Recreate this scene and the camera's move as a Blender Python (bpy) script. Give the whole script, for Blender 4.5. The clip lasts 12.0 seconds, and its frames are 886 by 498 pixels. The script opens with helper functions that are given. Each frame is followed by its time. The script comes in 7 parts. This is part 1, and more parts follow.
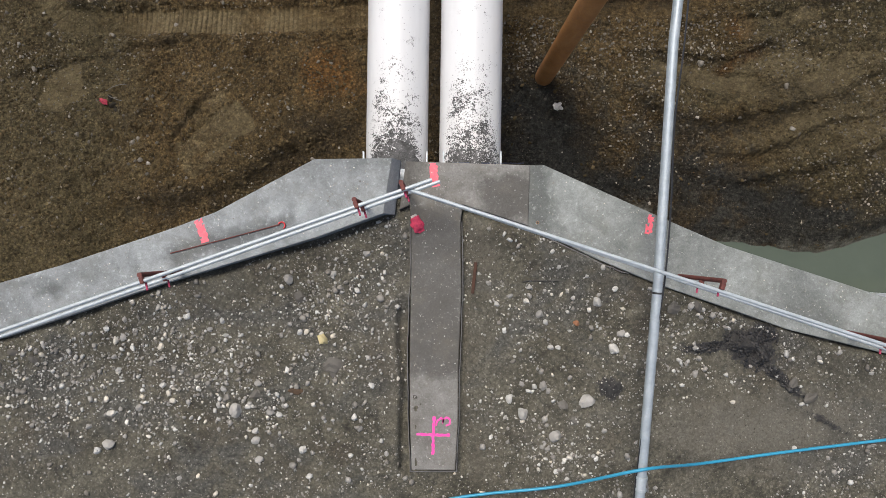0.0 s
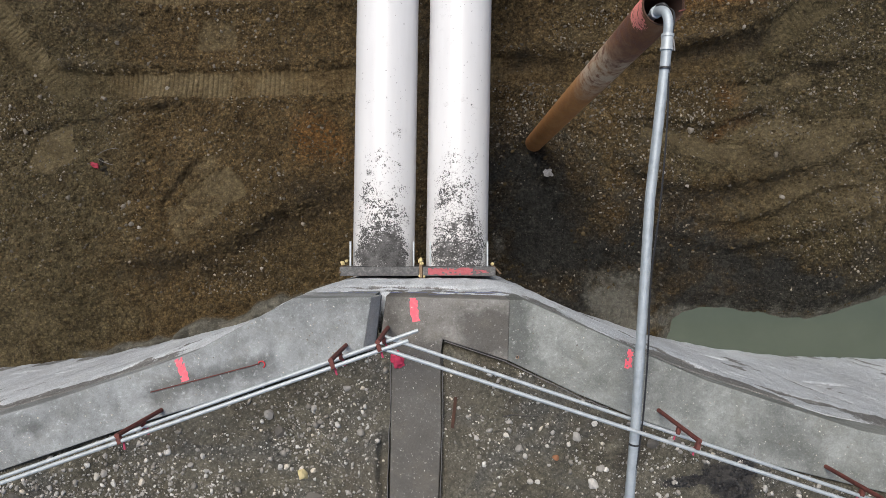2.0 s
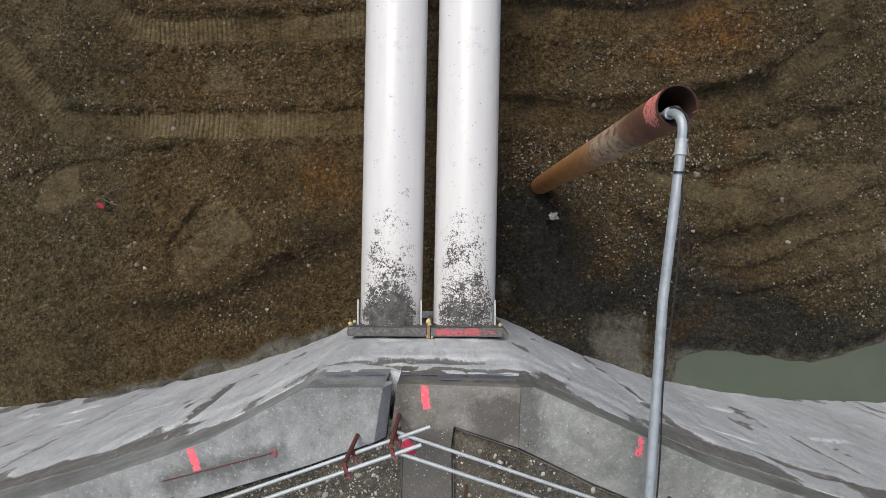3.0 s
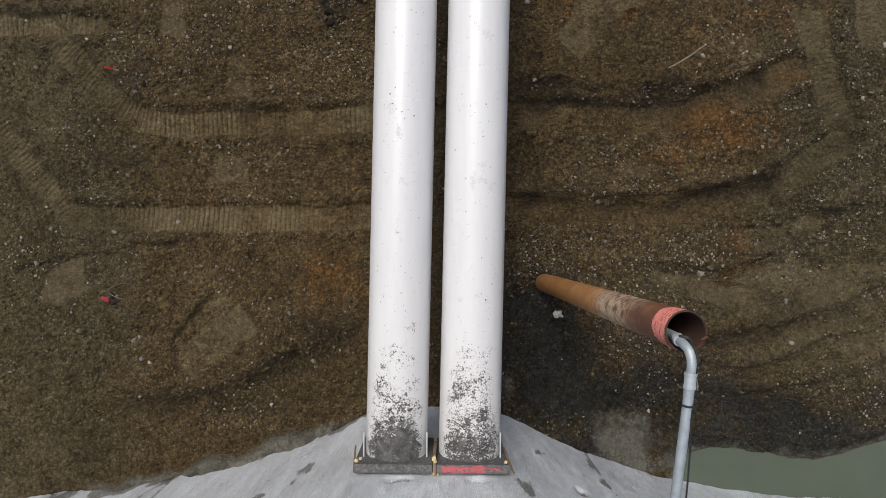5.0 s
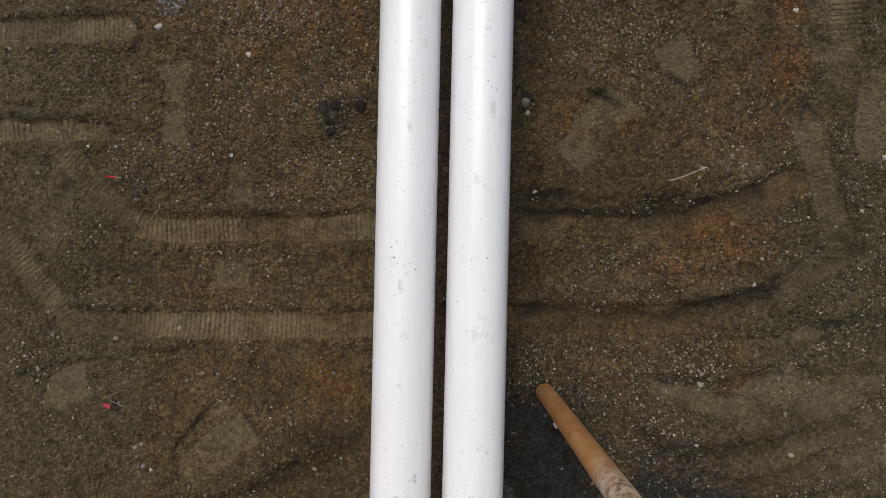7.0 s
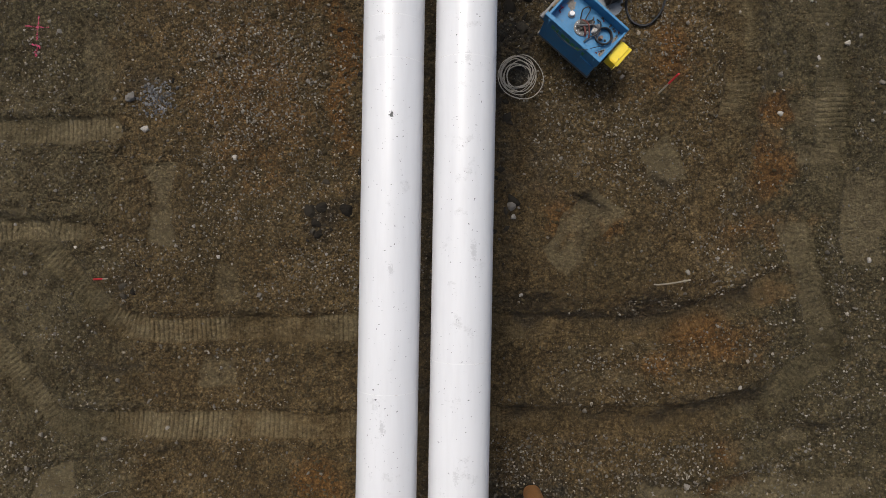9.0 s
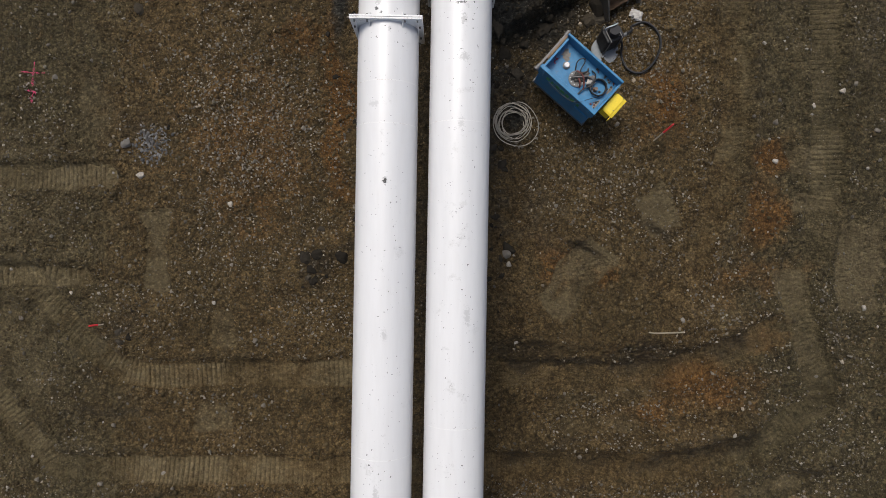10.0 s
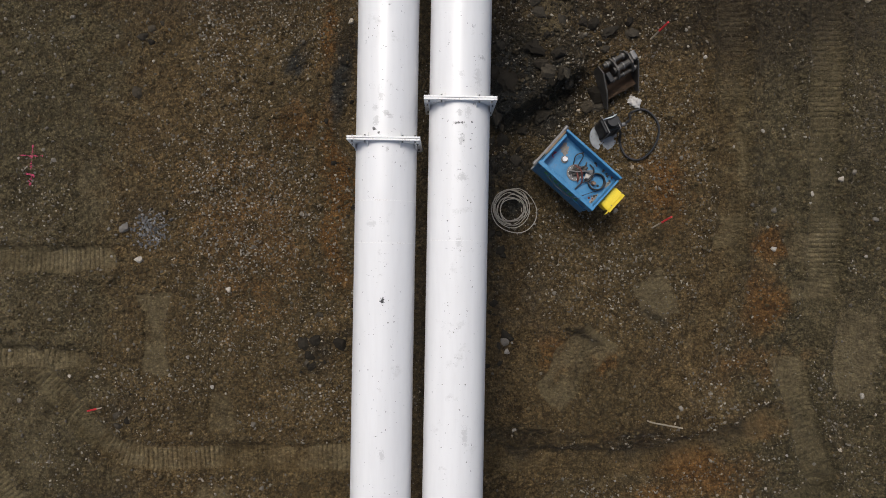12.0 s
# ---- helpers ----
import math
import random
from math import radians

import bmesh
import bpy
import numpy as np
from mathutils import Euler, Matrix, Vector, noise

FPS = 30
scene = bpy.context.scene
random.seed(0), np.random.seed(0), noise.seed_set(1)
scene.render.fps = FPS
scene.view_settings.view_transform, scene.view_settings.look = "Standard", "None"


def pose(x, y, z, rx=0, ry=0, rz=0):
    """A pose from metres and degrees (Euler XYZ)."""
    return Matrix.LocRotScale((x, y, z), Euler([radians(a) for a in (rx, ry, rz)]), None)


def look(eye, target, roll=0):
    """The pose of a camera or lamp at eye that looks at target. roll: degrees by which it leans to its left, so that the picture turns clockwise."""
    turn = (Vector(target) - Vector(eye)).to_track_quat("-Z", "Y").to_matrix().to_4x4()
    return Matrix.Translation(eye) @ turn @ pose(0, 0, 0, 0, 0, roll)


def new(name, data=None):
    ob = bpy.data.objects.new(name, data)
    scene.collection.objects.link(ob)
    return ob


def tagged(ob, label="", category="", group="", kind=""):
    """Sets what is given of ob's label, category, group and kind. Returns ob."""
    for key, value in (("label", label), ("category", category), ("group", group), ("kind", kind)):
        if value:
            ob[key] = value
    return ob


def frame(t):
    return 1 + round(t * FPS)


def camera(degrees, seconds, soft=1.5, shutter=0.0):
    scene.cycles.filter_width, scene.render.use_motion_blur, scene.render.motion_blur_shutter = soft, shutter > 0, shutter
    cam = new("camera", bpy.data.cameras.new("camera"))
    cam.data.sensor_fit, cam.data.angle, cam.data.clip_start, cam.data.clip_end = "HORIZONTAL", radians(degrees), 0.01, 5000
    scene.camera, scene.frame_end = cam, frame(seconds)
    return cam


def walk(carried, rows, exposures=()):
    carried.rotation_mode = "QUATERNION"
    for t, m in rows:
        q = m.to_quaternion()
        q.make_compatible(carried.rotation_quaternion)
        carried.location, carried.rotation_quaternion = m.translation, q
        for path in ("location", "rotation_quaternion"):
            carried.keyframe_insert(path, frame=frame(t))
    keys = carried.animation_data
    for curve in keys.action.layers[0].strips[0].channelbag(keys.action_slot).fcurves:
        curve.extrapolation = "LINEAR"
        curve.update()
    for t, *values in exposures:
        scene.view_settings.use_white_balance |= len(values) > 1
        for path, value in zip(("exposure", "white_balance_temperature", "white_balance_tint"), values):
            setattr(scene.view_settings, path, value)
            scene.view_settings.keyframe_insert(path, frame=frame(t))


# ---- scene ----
cam = camera(73.0, 12.0, soft=0.55)
METRES, EYE, TILT, LEAN, TURN = 12.3, 12.6, -90.0, 0.0, 0.0
ROWS = [
    (0.0, 0.0, 0.0, 0.0, 0.0, 0.0, 0.0),
    (0.5, 0.0049, -0.0002, 0.0214, 0.01, 0.02, 0.0),
    (1.0, 0.0111, -0.0004, 0.0489, 0.02, 0.02, -0.01),
    (1.5, 0.0167, -0.0008, 0.0818, 0.0, 0.0, -0.04),
    (2.0, 0.0175, -0.0015, 0.1187, 0.01, -0.06, -0.06),
    (2.5, 0.0129, -0.0019, 0.1577, 0.03, -0.13, -0.17),
    (3.0, 0.0071, -0.002, 0.1963, -0.0, -0.13, -0.26),
    (5.0, -0.0014, -0.0036, 0.3699, 0.02, -0.11, -0.41),
    (5.5, -0.0043, -0.0046, 0.4195, -0.01, -0.16, -0.44),
    (6.0, -0.0058, -0.0053, 0.4687, -0.0, -0.14, -0.44),
    (6.5, -0.0066, -0.0061, 0.5187, -0.03, -0.15, -0.43),
    (7.0, -0.0051, -0.0069, 0.5686, -0.03, -0.18, -0.41),
    (9.0, 0.018, -0.0084, 0.7529, -0.06, -0.17, -0.16),
    (9.5, 0.0235, -0.0089, 0.7962, -0.04, -0.23, -0.16),
    (10.0, 0.0267, -0.009, 0.8389, -0.04, -0.24, -0.15),
    (10.5, 0.0275, -0.009, 0.8783, -0.02, -0.25, -0.17),
    (11.0, 0.0277, -0.009, 0.9186, -0.04, -0.28, -0.17),
    (11.5, 0.0285, -0.0087, 0.9575, -0.03, -0.29, -0.19),
    (12.0, 0.0296, -0.0084, 0.9951, -0.03, -0.28, -0.19),
]
walk(cam, [(t, pose(0, 0, EYE, TILT, LEAN, TURN) @ pose(METRES * x, METRES * y, METRES * z, 90 + pitch, roll, yaw)) for t, x, y, z, yaw, pitch, roll in ROWS],
     [(0.0, 0.22), (1.5, 0.18), (2.5, 0.08), (3.2, -0.02), (5.0, 0.0), (12.0, 0.0)])

# ---- light ----
world = bpy.data.worlds.new("overcast_sky")
scene.world = world
world.use_nodes = True
wn, wl = world.node_tree.nodes, world.node_tree.links
sky = wn.new("ShaderNodeTexSky")
sky.sky_type, sky.sun_disc = "NISHITA", False
sky.sun_elevation, sky.sun_rotation = radians(62), radians(332)
sky.air_density, sky.dust_density, sky.ozone_density = 1.0, 4.5, 0.8
wn["Background"].inputs["Strength"].default_value = 0.115
wl.new(sky.outputs[0], wn["Background"].inputs["Color"])
sun = new("sun", bpy.data.lights.new("sun", "SUN"))
sun.data.energy, sun.data.angle, sun.data.color = 2.3, radians(22), (1.0, 0.975, 0.935)
sun.matrix_world = look((-2.4, 4.7, 10.0), (0, 0, 0))


# ---- materials ----
class Net:
    """A small helper to write node trees."""

    def __init__(self, name):
        self.mat = bpy.data.materials.new(name)
        self.mat.use_nodes = True
        self.t = self.mat.node_tree
        self.bsdf = self.t.nodes["Principled BSDF"]
        self.geo = self.t.nodes.new("ShaderNodeNewGeometry")
        self.tc = self.t.nodes.new("ShaderNodeTexCoord")

    def put(self, socket, v):
        if isinstance(v, bpy.types.NodeSocket):
            self.t.links.new(v, socket)
        elif isinstance(v, (tuple, list)) and len(v) == 3 and socket.type == "RGBA":
            socket.default_value = (*v, 1)
        else:
            socket.default_value = v

    def noise(self, scale, detail=4, rough=0.6, vec=None, distort=0.0):
        n = self.t.nodes.new("ShaderNodeTexNoise")
        self.put(n.inputs["Vector"], vec or self.geo.outputs["Position"])
        for k, v in (("Scale", scale), ("Detail", detail), ("Roughness", rough), ("Distortion", distort)):
            n.inputs[k].default_value = v
        return n.outputs["Fac"]

    def voro(self, scale, vec=None, out="Distance", feature="F1"):
        n = self.t.nodes.new("ShaderNodeTexVoronoi")
        n.feature = feature
        self.put(n.inputs["Vector"], vec or self.geo.outputs["Position"])
        n.inputs["Scale"].default_value = scale
        return n.outputs[out]

    def ramp(self, fac, *stops):
        n = self.t.nodes.new("ShaderNodeValToRGB")
        self.put(n.inputs["Fac"], fac)
        e = n.color_ramp.elements
        while len(e) < len(stops):
            e.new(0.5)
        for k, (p, c) in zip(e, stops):
            k.position, k.color = p, (*c, 1) if isinstance(c, tuple) else (c, c, c, 1)
        return n.outputs["Color"]

    def span(self, v, a, b, c=0.0, d=1.0):
        n = self.t.nodes.new("ShaderNodeMapRange")
        for s, x in zip(n.inputs, (v, a, b, c, d)):
            self.put(s, x)
        return n.outputs["Result"]

    def math(self, op, a, b=0.0):
        n = self.t.nodes.new("ShaderNodeMath")
        n.operation = op
        self.put(n.inputs[0], a), self.put(n.inputs[1], b)
        return n.outputs[0]

    def mix(self, f, a, b, how="MIX"):
        n = self.t.nodes.new("ShaderNodeMix")
        n.data_type, n.blend_type = "RGBA", how
        self.put(n.inputs[0], f), self.put(n.inputs[6], a), self.put(n.inputs[7], b)
        return n.outputs[2]

    def xyz(self, vec=None):
        n = self.t.nodes.new("ShaderNodeSeparateXYZ")
        self.put(n.inputs[0], vec or self.geo.outputs["Position"])
        return n.outputs

    def scaled(self, x, y, z, vec=None):
        n = self.t.nodes.new("ShaderNodeVectorMath")
        n.operation = "MULTIPLY"
        self.put(n.inputs[0], vec or self.geo.outputs["Position"])
        n.inputs[1].default_value = (x, y, z)
        return n.outputs[0]

    def attr(self, name):
        n = self.t.nodes.new("ShaderNodeAttribute")
        n.attribute_name = name
        s = self.t.nodes.new("ShaderNodeSeparateColor")
        self.t.links.new(n.outputs["Color"], s.inputs[0])
        return s.outputs[0], s.outputs[1], s.outputs[2], n.outputs["Alpha"]

    def rand(self):
        return self.t.nodes.new("ShaderNodeObjectInfo").outputs["Random"]

    def done(self, color, rough=0.7, metal=0.0, bump=None, strength=0.5, dist=0.02, spec=0.5):
        self.put(self.bsdf.inputs["Base Color"], color)
        self.put(self.bsdf.inputs["Roughness"], rough)
        self.put(self.bsdf.inputs["Metallic"], metal)
        self.put(self.bsdf.inputs["Specular IOR Level"], spec)
        if bump is not None:
            b = self.t.nodes.new("ShaderNodeBump")
            b.inputs["Strength"].default_value, b.inputs["Distance"].default_value = strength, dist
            self.put(b.inputs["Height"], bump)
            self.t.links.new(b.outputs[0], self.bsdf.inputs["Normal"])
        return self.mat


def crumbs(n, col, scale, share, colour):
    """Single grains of another colour: a share of the cells of a cell pattern."""
    v = n.t.nodes.new("ShaderNodeTexVoronoi")
    n.put(v.inputs["Vector"], n.geo.outputs["Position"])
    v.inputs["Scale"].default_value = scale
    pick = n.span(n.xyz(v.outputs["Color"])[0], 1 - share, 1 - share + 0.02)
    small = n.span(v.outputs["Distance"], 0.30, 0.22)
    shade = n.span(n.xyz(v.outputs["Color"])[1], 0, 1, 0.25, 1.0)
    return n.mix(n.math("MULTIPLY", n.math("MULTIPLY", pick, small), shade), col, colour)


def soil_material():
    n = Net("wet_soil")
    compact, orange, wet, olive = n.attr("soil")
    run, inside, silt, slate_shade = n.attr("tread")
    big, mid, fine, grit = n.noise(0.35, 3), n.noise(2.2, 6, 0.7), n.noise(12, 6, 0.75), n.noise(55, 4, 0.75)
    tone = n.math("ADD", n.math("MULTIPLY", mid, 0.32), n.math("ADD", n.math("MULTIPLY", fine, 0.38), n.math("MULTIPLY", grit, 0.30)))
    col = n.ramp(tone, (0.385, (0.030, 0.019, 0.0075)), (0.46, (0.092, 0.062, 0.028)), (0.54, (0.165, 0.117, 0.058)), (0.63, (0.27, 0.202, 0.115)))
    col = n.mix(n.span(big, 0.42, 0.62, 0, 0.4), col, n.mix(tone, (0.030, 0.023, 0.010), (0.105, 0.085, 0.046)))
    edge = n.span(mid, 0.3, 0.7, -0.28, 0.28)

    def soft(mask):
        return n.span(n.math("ADD", mask, edge), 0.2, 0.7)
    look_in = n.span(tone, 0.38, 0.62)
    col = n.mix(n.math("MULTIPLY", soft(olive), 0.75), col, n.mix(look_in, (0.034, 0.029, 0.016), (0.140, 0.122, 0.073)))
    col = n.mix(n.math("MULTIPLY", soft(orange), 0.66), col, n.mix(look_in, (0.070, 0.026, 0.005), (0.26, 0.125, 0.033)))
    pat = n.span(n.math("ADD", compact, n.math("MULTIPLY", edge, 0.45)), 0.22, 0.66)
    col = n.mix(n.math("MULTIPLY", pat, 0.8), col, n.mix(look_in, (0.102, 0.080, 0.046), (0.240, 0.196, 0.122)))
    # wet soil, and shade painted on bank faces, the heap and between struts
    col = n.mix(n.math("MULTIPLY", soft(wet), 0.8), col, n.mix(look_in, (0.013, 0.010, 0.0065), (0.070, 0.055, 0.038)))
    # blue black gravel, and part of the heap's shadow painted in
    col = n.mix(n.math("MULTIPLY", soft(slate_shade), 0.9), col, n.mix(look_in, (0.011, 0.012, 0.0125), (0.060, 0.061, 0.060)))
    col = n.mix(n.math("MULTIPLY", soft(silt), 0.9), col, n.mix(look_in, (0.070, 0.070, 0.066), (0.180, 0.179, 0.168)))
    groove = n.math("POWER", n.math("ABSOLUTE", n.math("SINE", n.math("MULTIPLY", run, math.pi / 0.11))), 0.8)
    pressed = n.math("MULTIPLY", inside, n.span(n.noise(1.3, 3), 0.35, 0.6, 0.5, 1.0))
    loose = n.span(n.math("ADD", n.math("ADD", compact, silt), inside), 0.2, 0.9, 1.0, 0.35)
    for scale, low, high in ((11, 0.82, 1.26), (25, 0.76, 1.34)):
        cell = n.t.nodes.new("ShaderNodeTexVoronoi")
        n.put(cell.inputs["Vector"], n.geo.outputs["Position"])
        cell.inputs["Scale"].default_value, cell.inputs["Randomness"].default_value = scale, 1.0
        grey = n.span(n.xyz(cell.outputs["Color"])[2], 0, 1, low, high)
        # grain edges are darkened, putting crevice shade into the colour
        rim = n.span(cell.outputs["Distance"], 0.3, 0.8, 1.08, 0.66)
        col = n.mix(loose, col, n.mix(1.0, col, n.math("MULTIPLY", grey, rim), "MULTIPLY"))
    # tread grooves get their relief shade in the colour as well
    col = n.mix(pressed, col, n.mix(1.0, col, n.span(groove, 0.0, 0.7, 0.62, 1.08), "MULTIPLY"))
    col = n.mix(1.0, col, (1.03, 1.0, 0.88), "MULTIPLY")
    col = crumbs(n, col, 24, 0.07, (0.27, 0.235, 0.18))
    col = crumbs(n, col, 48, 0.12, (0.24, 0.20, 0.15))
    dist = n.voro(30)
    height = n.math("ADD", n.math("MULTIPLY", fine, 0.9), n.math("MULTIPLY", grit, 0.5))
    height = n.math("SUBTRACT", height, n.math("MULTIPLY", dist, 0.55))
    height = n.math("SUBTRACT", height, n.math("MULTIPLY", n.voro(12), 0.8))
    height = n.math("ADD", n.math("MULTIPLY", height, n.span(pressed, 0, 1, 1.0, 0.6)), n.math("MULTIPLY", n.math("MULTIPLY", groove, pressed), 0.55))
    height = n.math("MULTIPLY", height, n.span(silt, 0.2, 0.9, 1.0, 0.35))
    rough = n.mix(soft(wet), (0.9, 0.9, 0.9), (0.5, 0.5, 0.5))
    return n.done(col, rough, bump=height, strength=1.0, dist=0.115, spec=0.2)


def yard_material():
    n = Net("stony_yard_soil")
    bare, dark, wet, sand = n.attr("soil")
    big, mid, fine, grit = n.noise(0.8, 3), n.noise(4, 5, 0.65), n.noise(22, 5, 0.7), n.noise(110, 3, 0.7)
    col = n.ramp(n.math("ADD", n.math("MULTIPLY", mid, 0.5), n.math("MULTIPLY", fine, 0.5)),
                 (0.37, (0.027, 0.024, 0.016)), (0.5, (0.084, 0.077, 0.054)), (0.63, (0.165, 0.152, 0.110)))
    col = n.mix(n.span(big, 0.42, 0.6, 0, 0.6), col, n.mix(fine, (0.090, 0.083, 0.062), (0.172, 0.160, 0.124)))
    col = n.mix(n.span(n.noise(1.7, 5, 0.7), 0.52, 0.66, 0, 0.6), col, n.mix(fine, (0.034, 0.027, 0.018), (0.098, 0.080, 0.056)))
    col = n.mix(n.span(n.noise(0.9, 5, 0.7, n.scaled(1, 1.4, 1), 0.8), 0.50, 0.60, 0, 0.65), col, n.mix(n.span(fine, 0.35, 0.65), (0.030, 0.031, 0.029), (0.120, 0.120, 0.108)))
    edge = n.span(mid, 0.3, 0.7, -0.25, 0.25)

    def soft(mask):
        return n.span(n.math("ADD", mask, edge), 0.22, 0.75)
    col = n.mix(n.math("MULTIPLY", soft(bare), 0.7), col, n.mix(fine, (0.090, 0.080, 0.058), (0.145, 0.131, 0.100)))
    ragged = n.span(n.math("ADD", dark, n.span(n.noise(13, 6, 0.8), 0.3, 0.7, -0.55, 0.55)), 0.40, 0.56)
    col = n.mix(n.math("MULTIPLY", soft(sand), 0.7), col, n.mix(fine, (0.105, 0.097, 0.076), (0.165, 0.153, 0.124)))
    cell = n.t.nodes.new("ShaderNodeTexVoronoi")
    n.put(cell.inputs["Vector"], n.geo.outputs["Position"])
    cell.inputs["Scale"].default_value = 34
    # cell edges are darkened, so crevice shade sits in the colour
    grey = n.math("MULTIPLY", n.span(n.xyz(cell.outputs["Color"])[2], 0, 1, 0.78, 1.25), n.span(cell.outputs["Distance"], 0.3, 0.8, 1.06, 0.72))
    col = n.mix(n.span(bare, 0.2, 0.8, 1.0, 0.4), col, n.mix(1.0, col, grey, "MULTIPLY"))
    col = crumbs(n, col, 62, 0.28, (0.020, 0.017, 0.012))
    col = crumbs(n, col, 33, 0.16, (0.030, 0.026, 0.018))
    col = crumbs(n, col, 45, 0.10, (0.45, 0.42, 0.37))
    col = crumbs(n, col, 100, 0.22, (0.33, 0.30, 0.26))
    col = n.mix(n.math("MULTIPLY", ragged, 0.95), col, n.mix(n.span(fine, 0.35, 0.65), (0.004, 0.004, 0.005), (0.050, 0.047, 0.044)))
    dist = n.voro(55)
    # wells between the grains are painted darker, as shade would make them
    col = n.mix(n.span(dist, 0.4, 0.8, 0.0, 0.3), col, (0.035, 0.028, 0.019))
    height = n.math("ADD", n.math("MULTIPLY", fine, 0.8), n.math("MULTIPLY", grit, 0.4))
    height = n.math("SUBTRACT", height, n.math("MULTIPLY", dist, 0.15))
    return n.done(col, n.mix(ragged, (0.85, 0.85, 0.85), (0.6, 0.6, 0.6)), bump=height, strength=0.8, dist=0.02, spec=0.4)


def concrete_material(name, dark, light, wetness=0.0, seed=0.0, damp=(), ledge=False):
    n = Net(name)
    off = n.t.nodes.new("ShaderNodeVectorMath")
    n.put(off.inputs[0], n.geo.outputs["Position"])
    off.inputs[1].default_value = (seed, seed * 2.3, seed * 0.7)
    p = n.scaled(1, 1, 0.3, off.outputs[0]) if ledge else off.outputs[0]
    big, mid, fine, pit = n.noise(1.1, 4, 0.6, p, 0.6), n.noise(6, 5, 0.65, p), n.noise(40, 5, 0.7, p), n.noise(130, 2, 0.6, p)
    mixd = n.math("ADD", n.math("MULTIPLY", big, 0.5), n.math("ADD", n.math("MULTIPLY", mid, 0.28), n.math("MULTIPLY", fine, 0.22)))
    col = n.ramp(mixd, (0.40, dark), (0.52, tuple((a + b) / 2 for a, b in zip(dark, light))), (0.62, light))
    stain = n.span(n.noise(1.9, 5, 0.7, p, 1.2), 0.56, 0.68)
    col = n.mix(n.math("MULTIPLY", stain, (0.12 if ledge else 0.35) + wetness), col, tuple(c * 0.55 for c in dark))
    x, y, z = n.xyz()
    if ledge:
        # mask: mud, and shade put into the colour of joints, tears and slot
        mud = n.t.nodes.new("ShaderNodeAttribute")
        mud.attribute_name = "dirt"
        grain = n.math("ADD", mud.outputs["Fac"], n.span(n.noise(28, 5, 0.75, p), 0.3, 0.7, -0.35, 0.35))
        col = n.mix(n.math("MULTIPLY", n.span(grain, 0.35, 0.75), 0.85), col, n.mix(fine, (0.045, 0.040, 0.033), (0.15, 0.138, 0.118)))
        sand = n.noise(85, 4, 0.8, p)
        col = n.mix(1.0, col, n.span(sand, 0.3, 0.7, 0.62, 1.36), "MULTIPLY")
        run_off = n.noise(3.0, 5, 0.7, n.scaled(2.2, 2.2, 0.25))
        col = n.mix(n.span(run_off, 0.58, 0.70, 0, 0.22), col, (0.16, 0.155, 0.145))
    for cx, cy, lx, ly, turn, s in damp:
        c, q = math.cos(radians(turn)), math.sin(radians(turn))
        dx, dy = n.math("SUBTRACT", x, cx), n.math("SUBTRACT", y, cy)
        u = n.math("ABSOLUTE", n.math("ADD", n.math("MULTIPLY", dx, c), n.math("MULTIPLY", dy, q)))
        v = n.math("ABSOLUTE", n.math("SUBTRACT", n.math("MULTIPLY", dy, c), n.math("MULTIPLY", dx, q)))
        e = n.span(mid, 0.3, 0.7, -0.05, 0.05)
        inside = n.math("MULTIPLY", n.span(n.math("ADD", u, e), lx / 2 + 0.09, lx / 2 - 0.09), n.span(n.math("ADD", v, e), ly / 2 + 0.06, ly / 2 - 0.06))
        col = n.mix(n.math("MULTIPLY", inside, s), col, n.mix(fine, tuple(k * 0.38 for k in dark), tuple(k * 0.72 for k in dark)))
    col = n.mix(n.span(n.noise(2.8, 6, 0.75, p), 0.50, 0.66, 0.0, 0.15 if ledge else 0.4), col, tuple(k * f for k, f in zip(dark, (1.14, 1.08, 0.96))))
    blot = n.span(n.noise(24, 4, 0.7, p), 0.60, 0.70)
    col = n.mix(n.math("MULTIPLY", blot, 0.6), col, tuple(min(0.8, k * 1.35) for k in light))
    spot = n.span(n.noise(17, 4, 0.75, n.scaled(1, 1, 1, p)), 0.36, 0.28)
    col = n.mix(n.math("MULTIPLY", spot, 0.5), col, tuple(k * 0.5 for k in dark))
    col = n.mix(n.span(n.voro(34, p), 0.03, 0.12, 0.5, 0.0), col, (0.05, 0.046, 0.040))
    if not ledge:
        col = n.mix(1.0, col, n.span(n.noise(95, 4, 0.8, p), 0.3, 0.7, 0.78, 1.2), "MULTIPLY")
    h = n.math("ADD", n.math("MULTIPLY", fine, 0.6), n.math("MULTIPLY", pit, 0.3))
    return n.done(col, n.span(stain, 0, 1, 0.78, 0.5), bump=h, strength=0.9 if ledge else 0.5, dist=0.03 if ledge else 0.012)


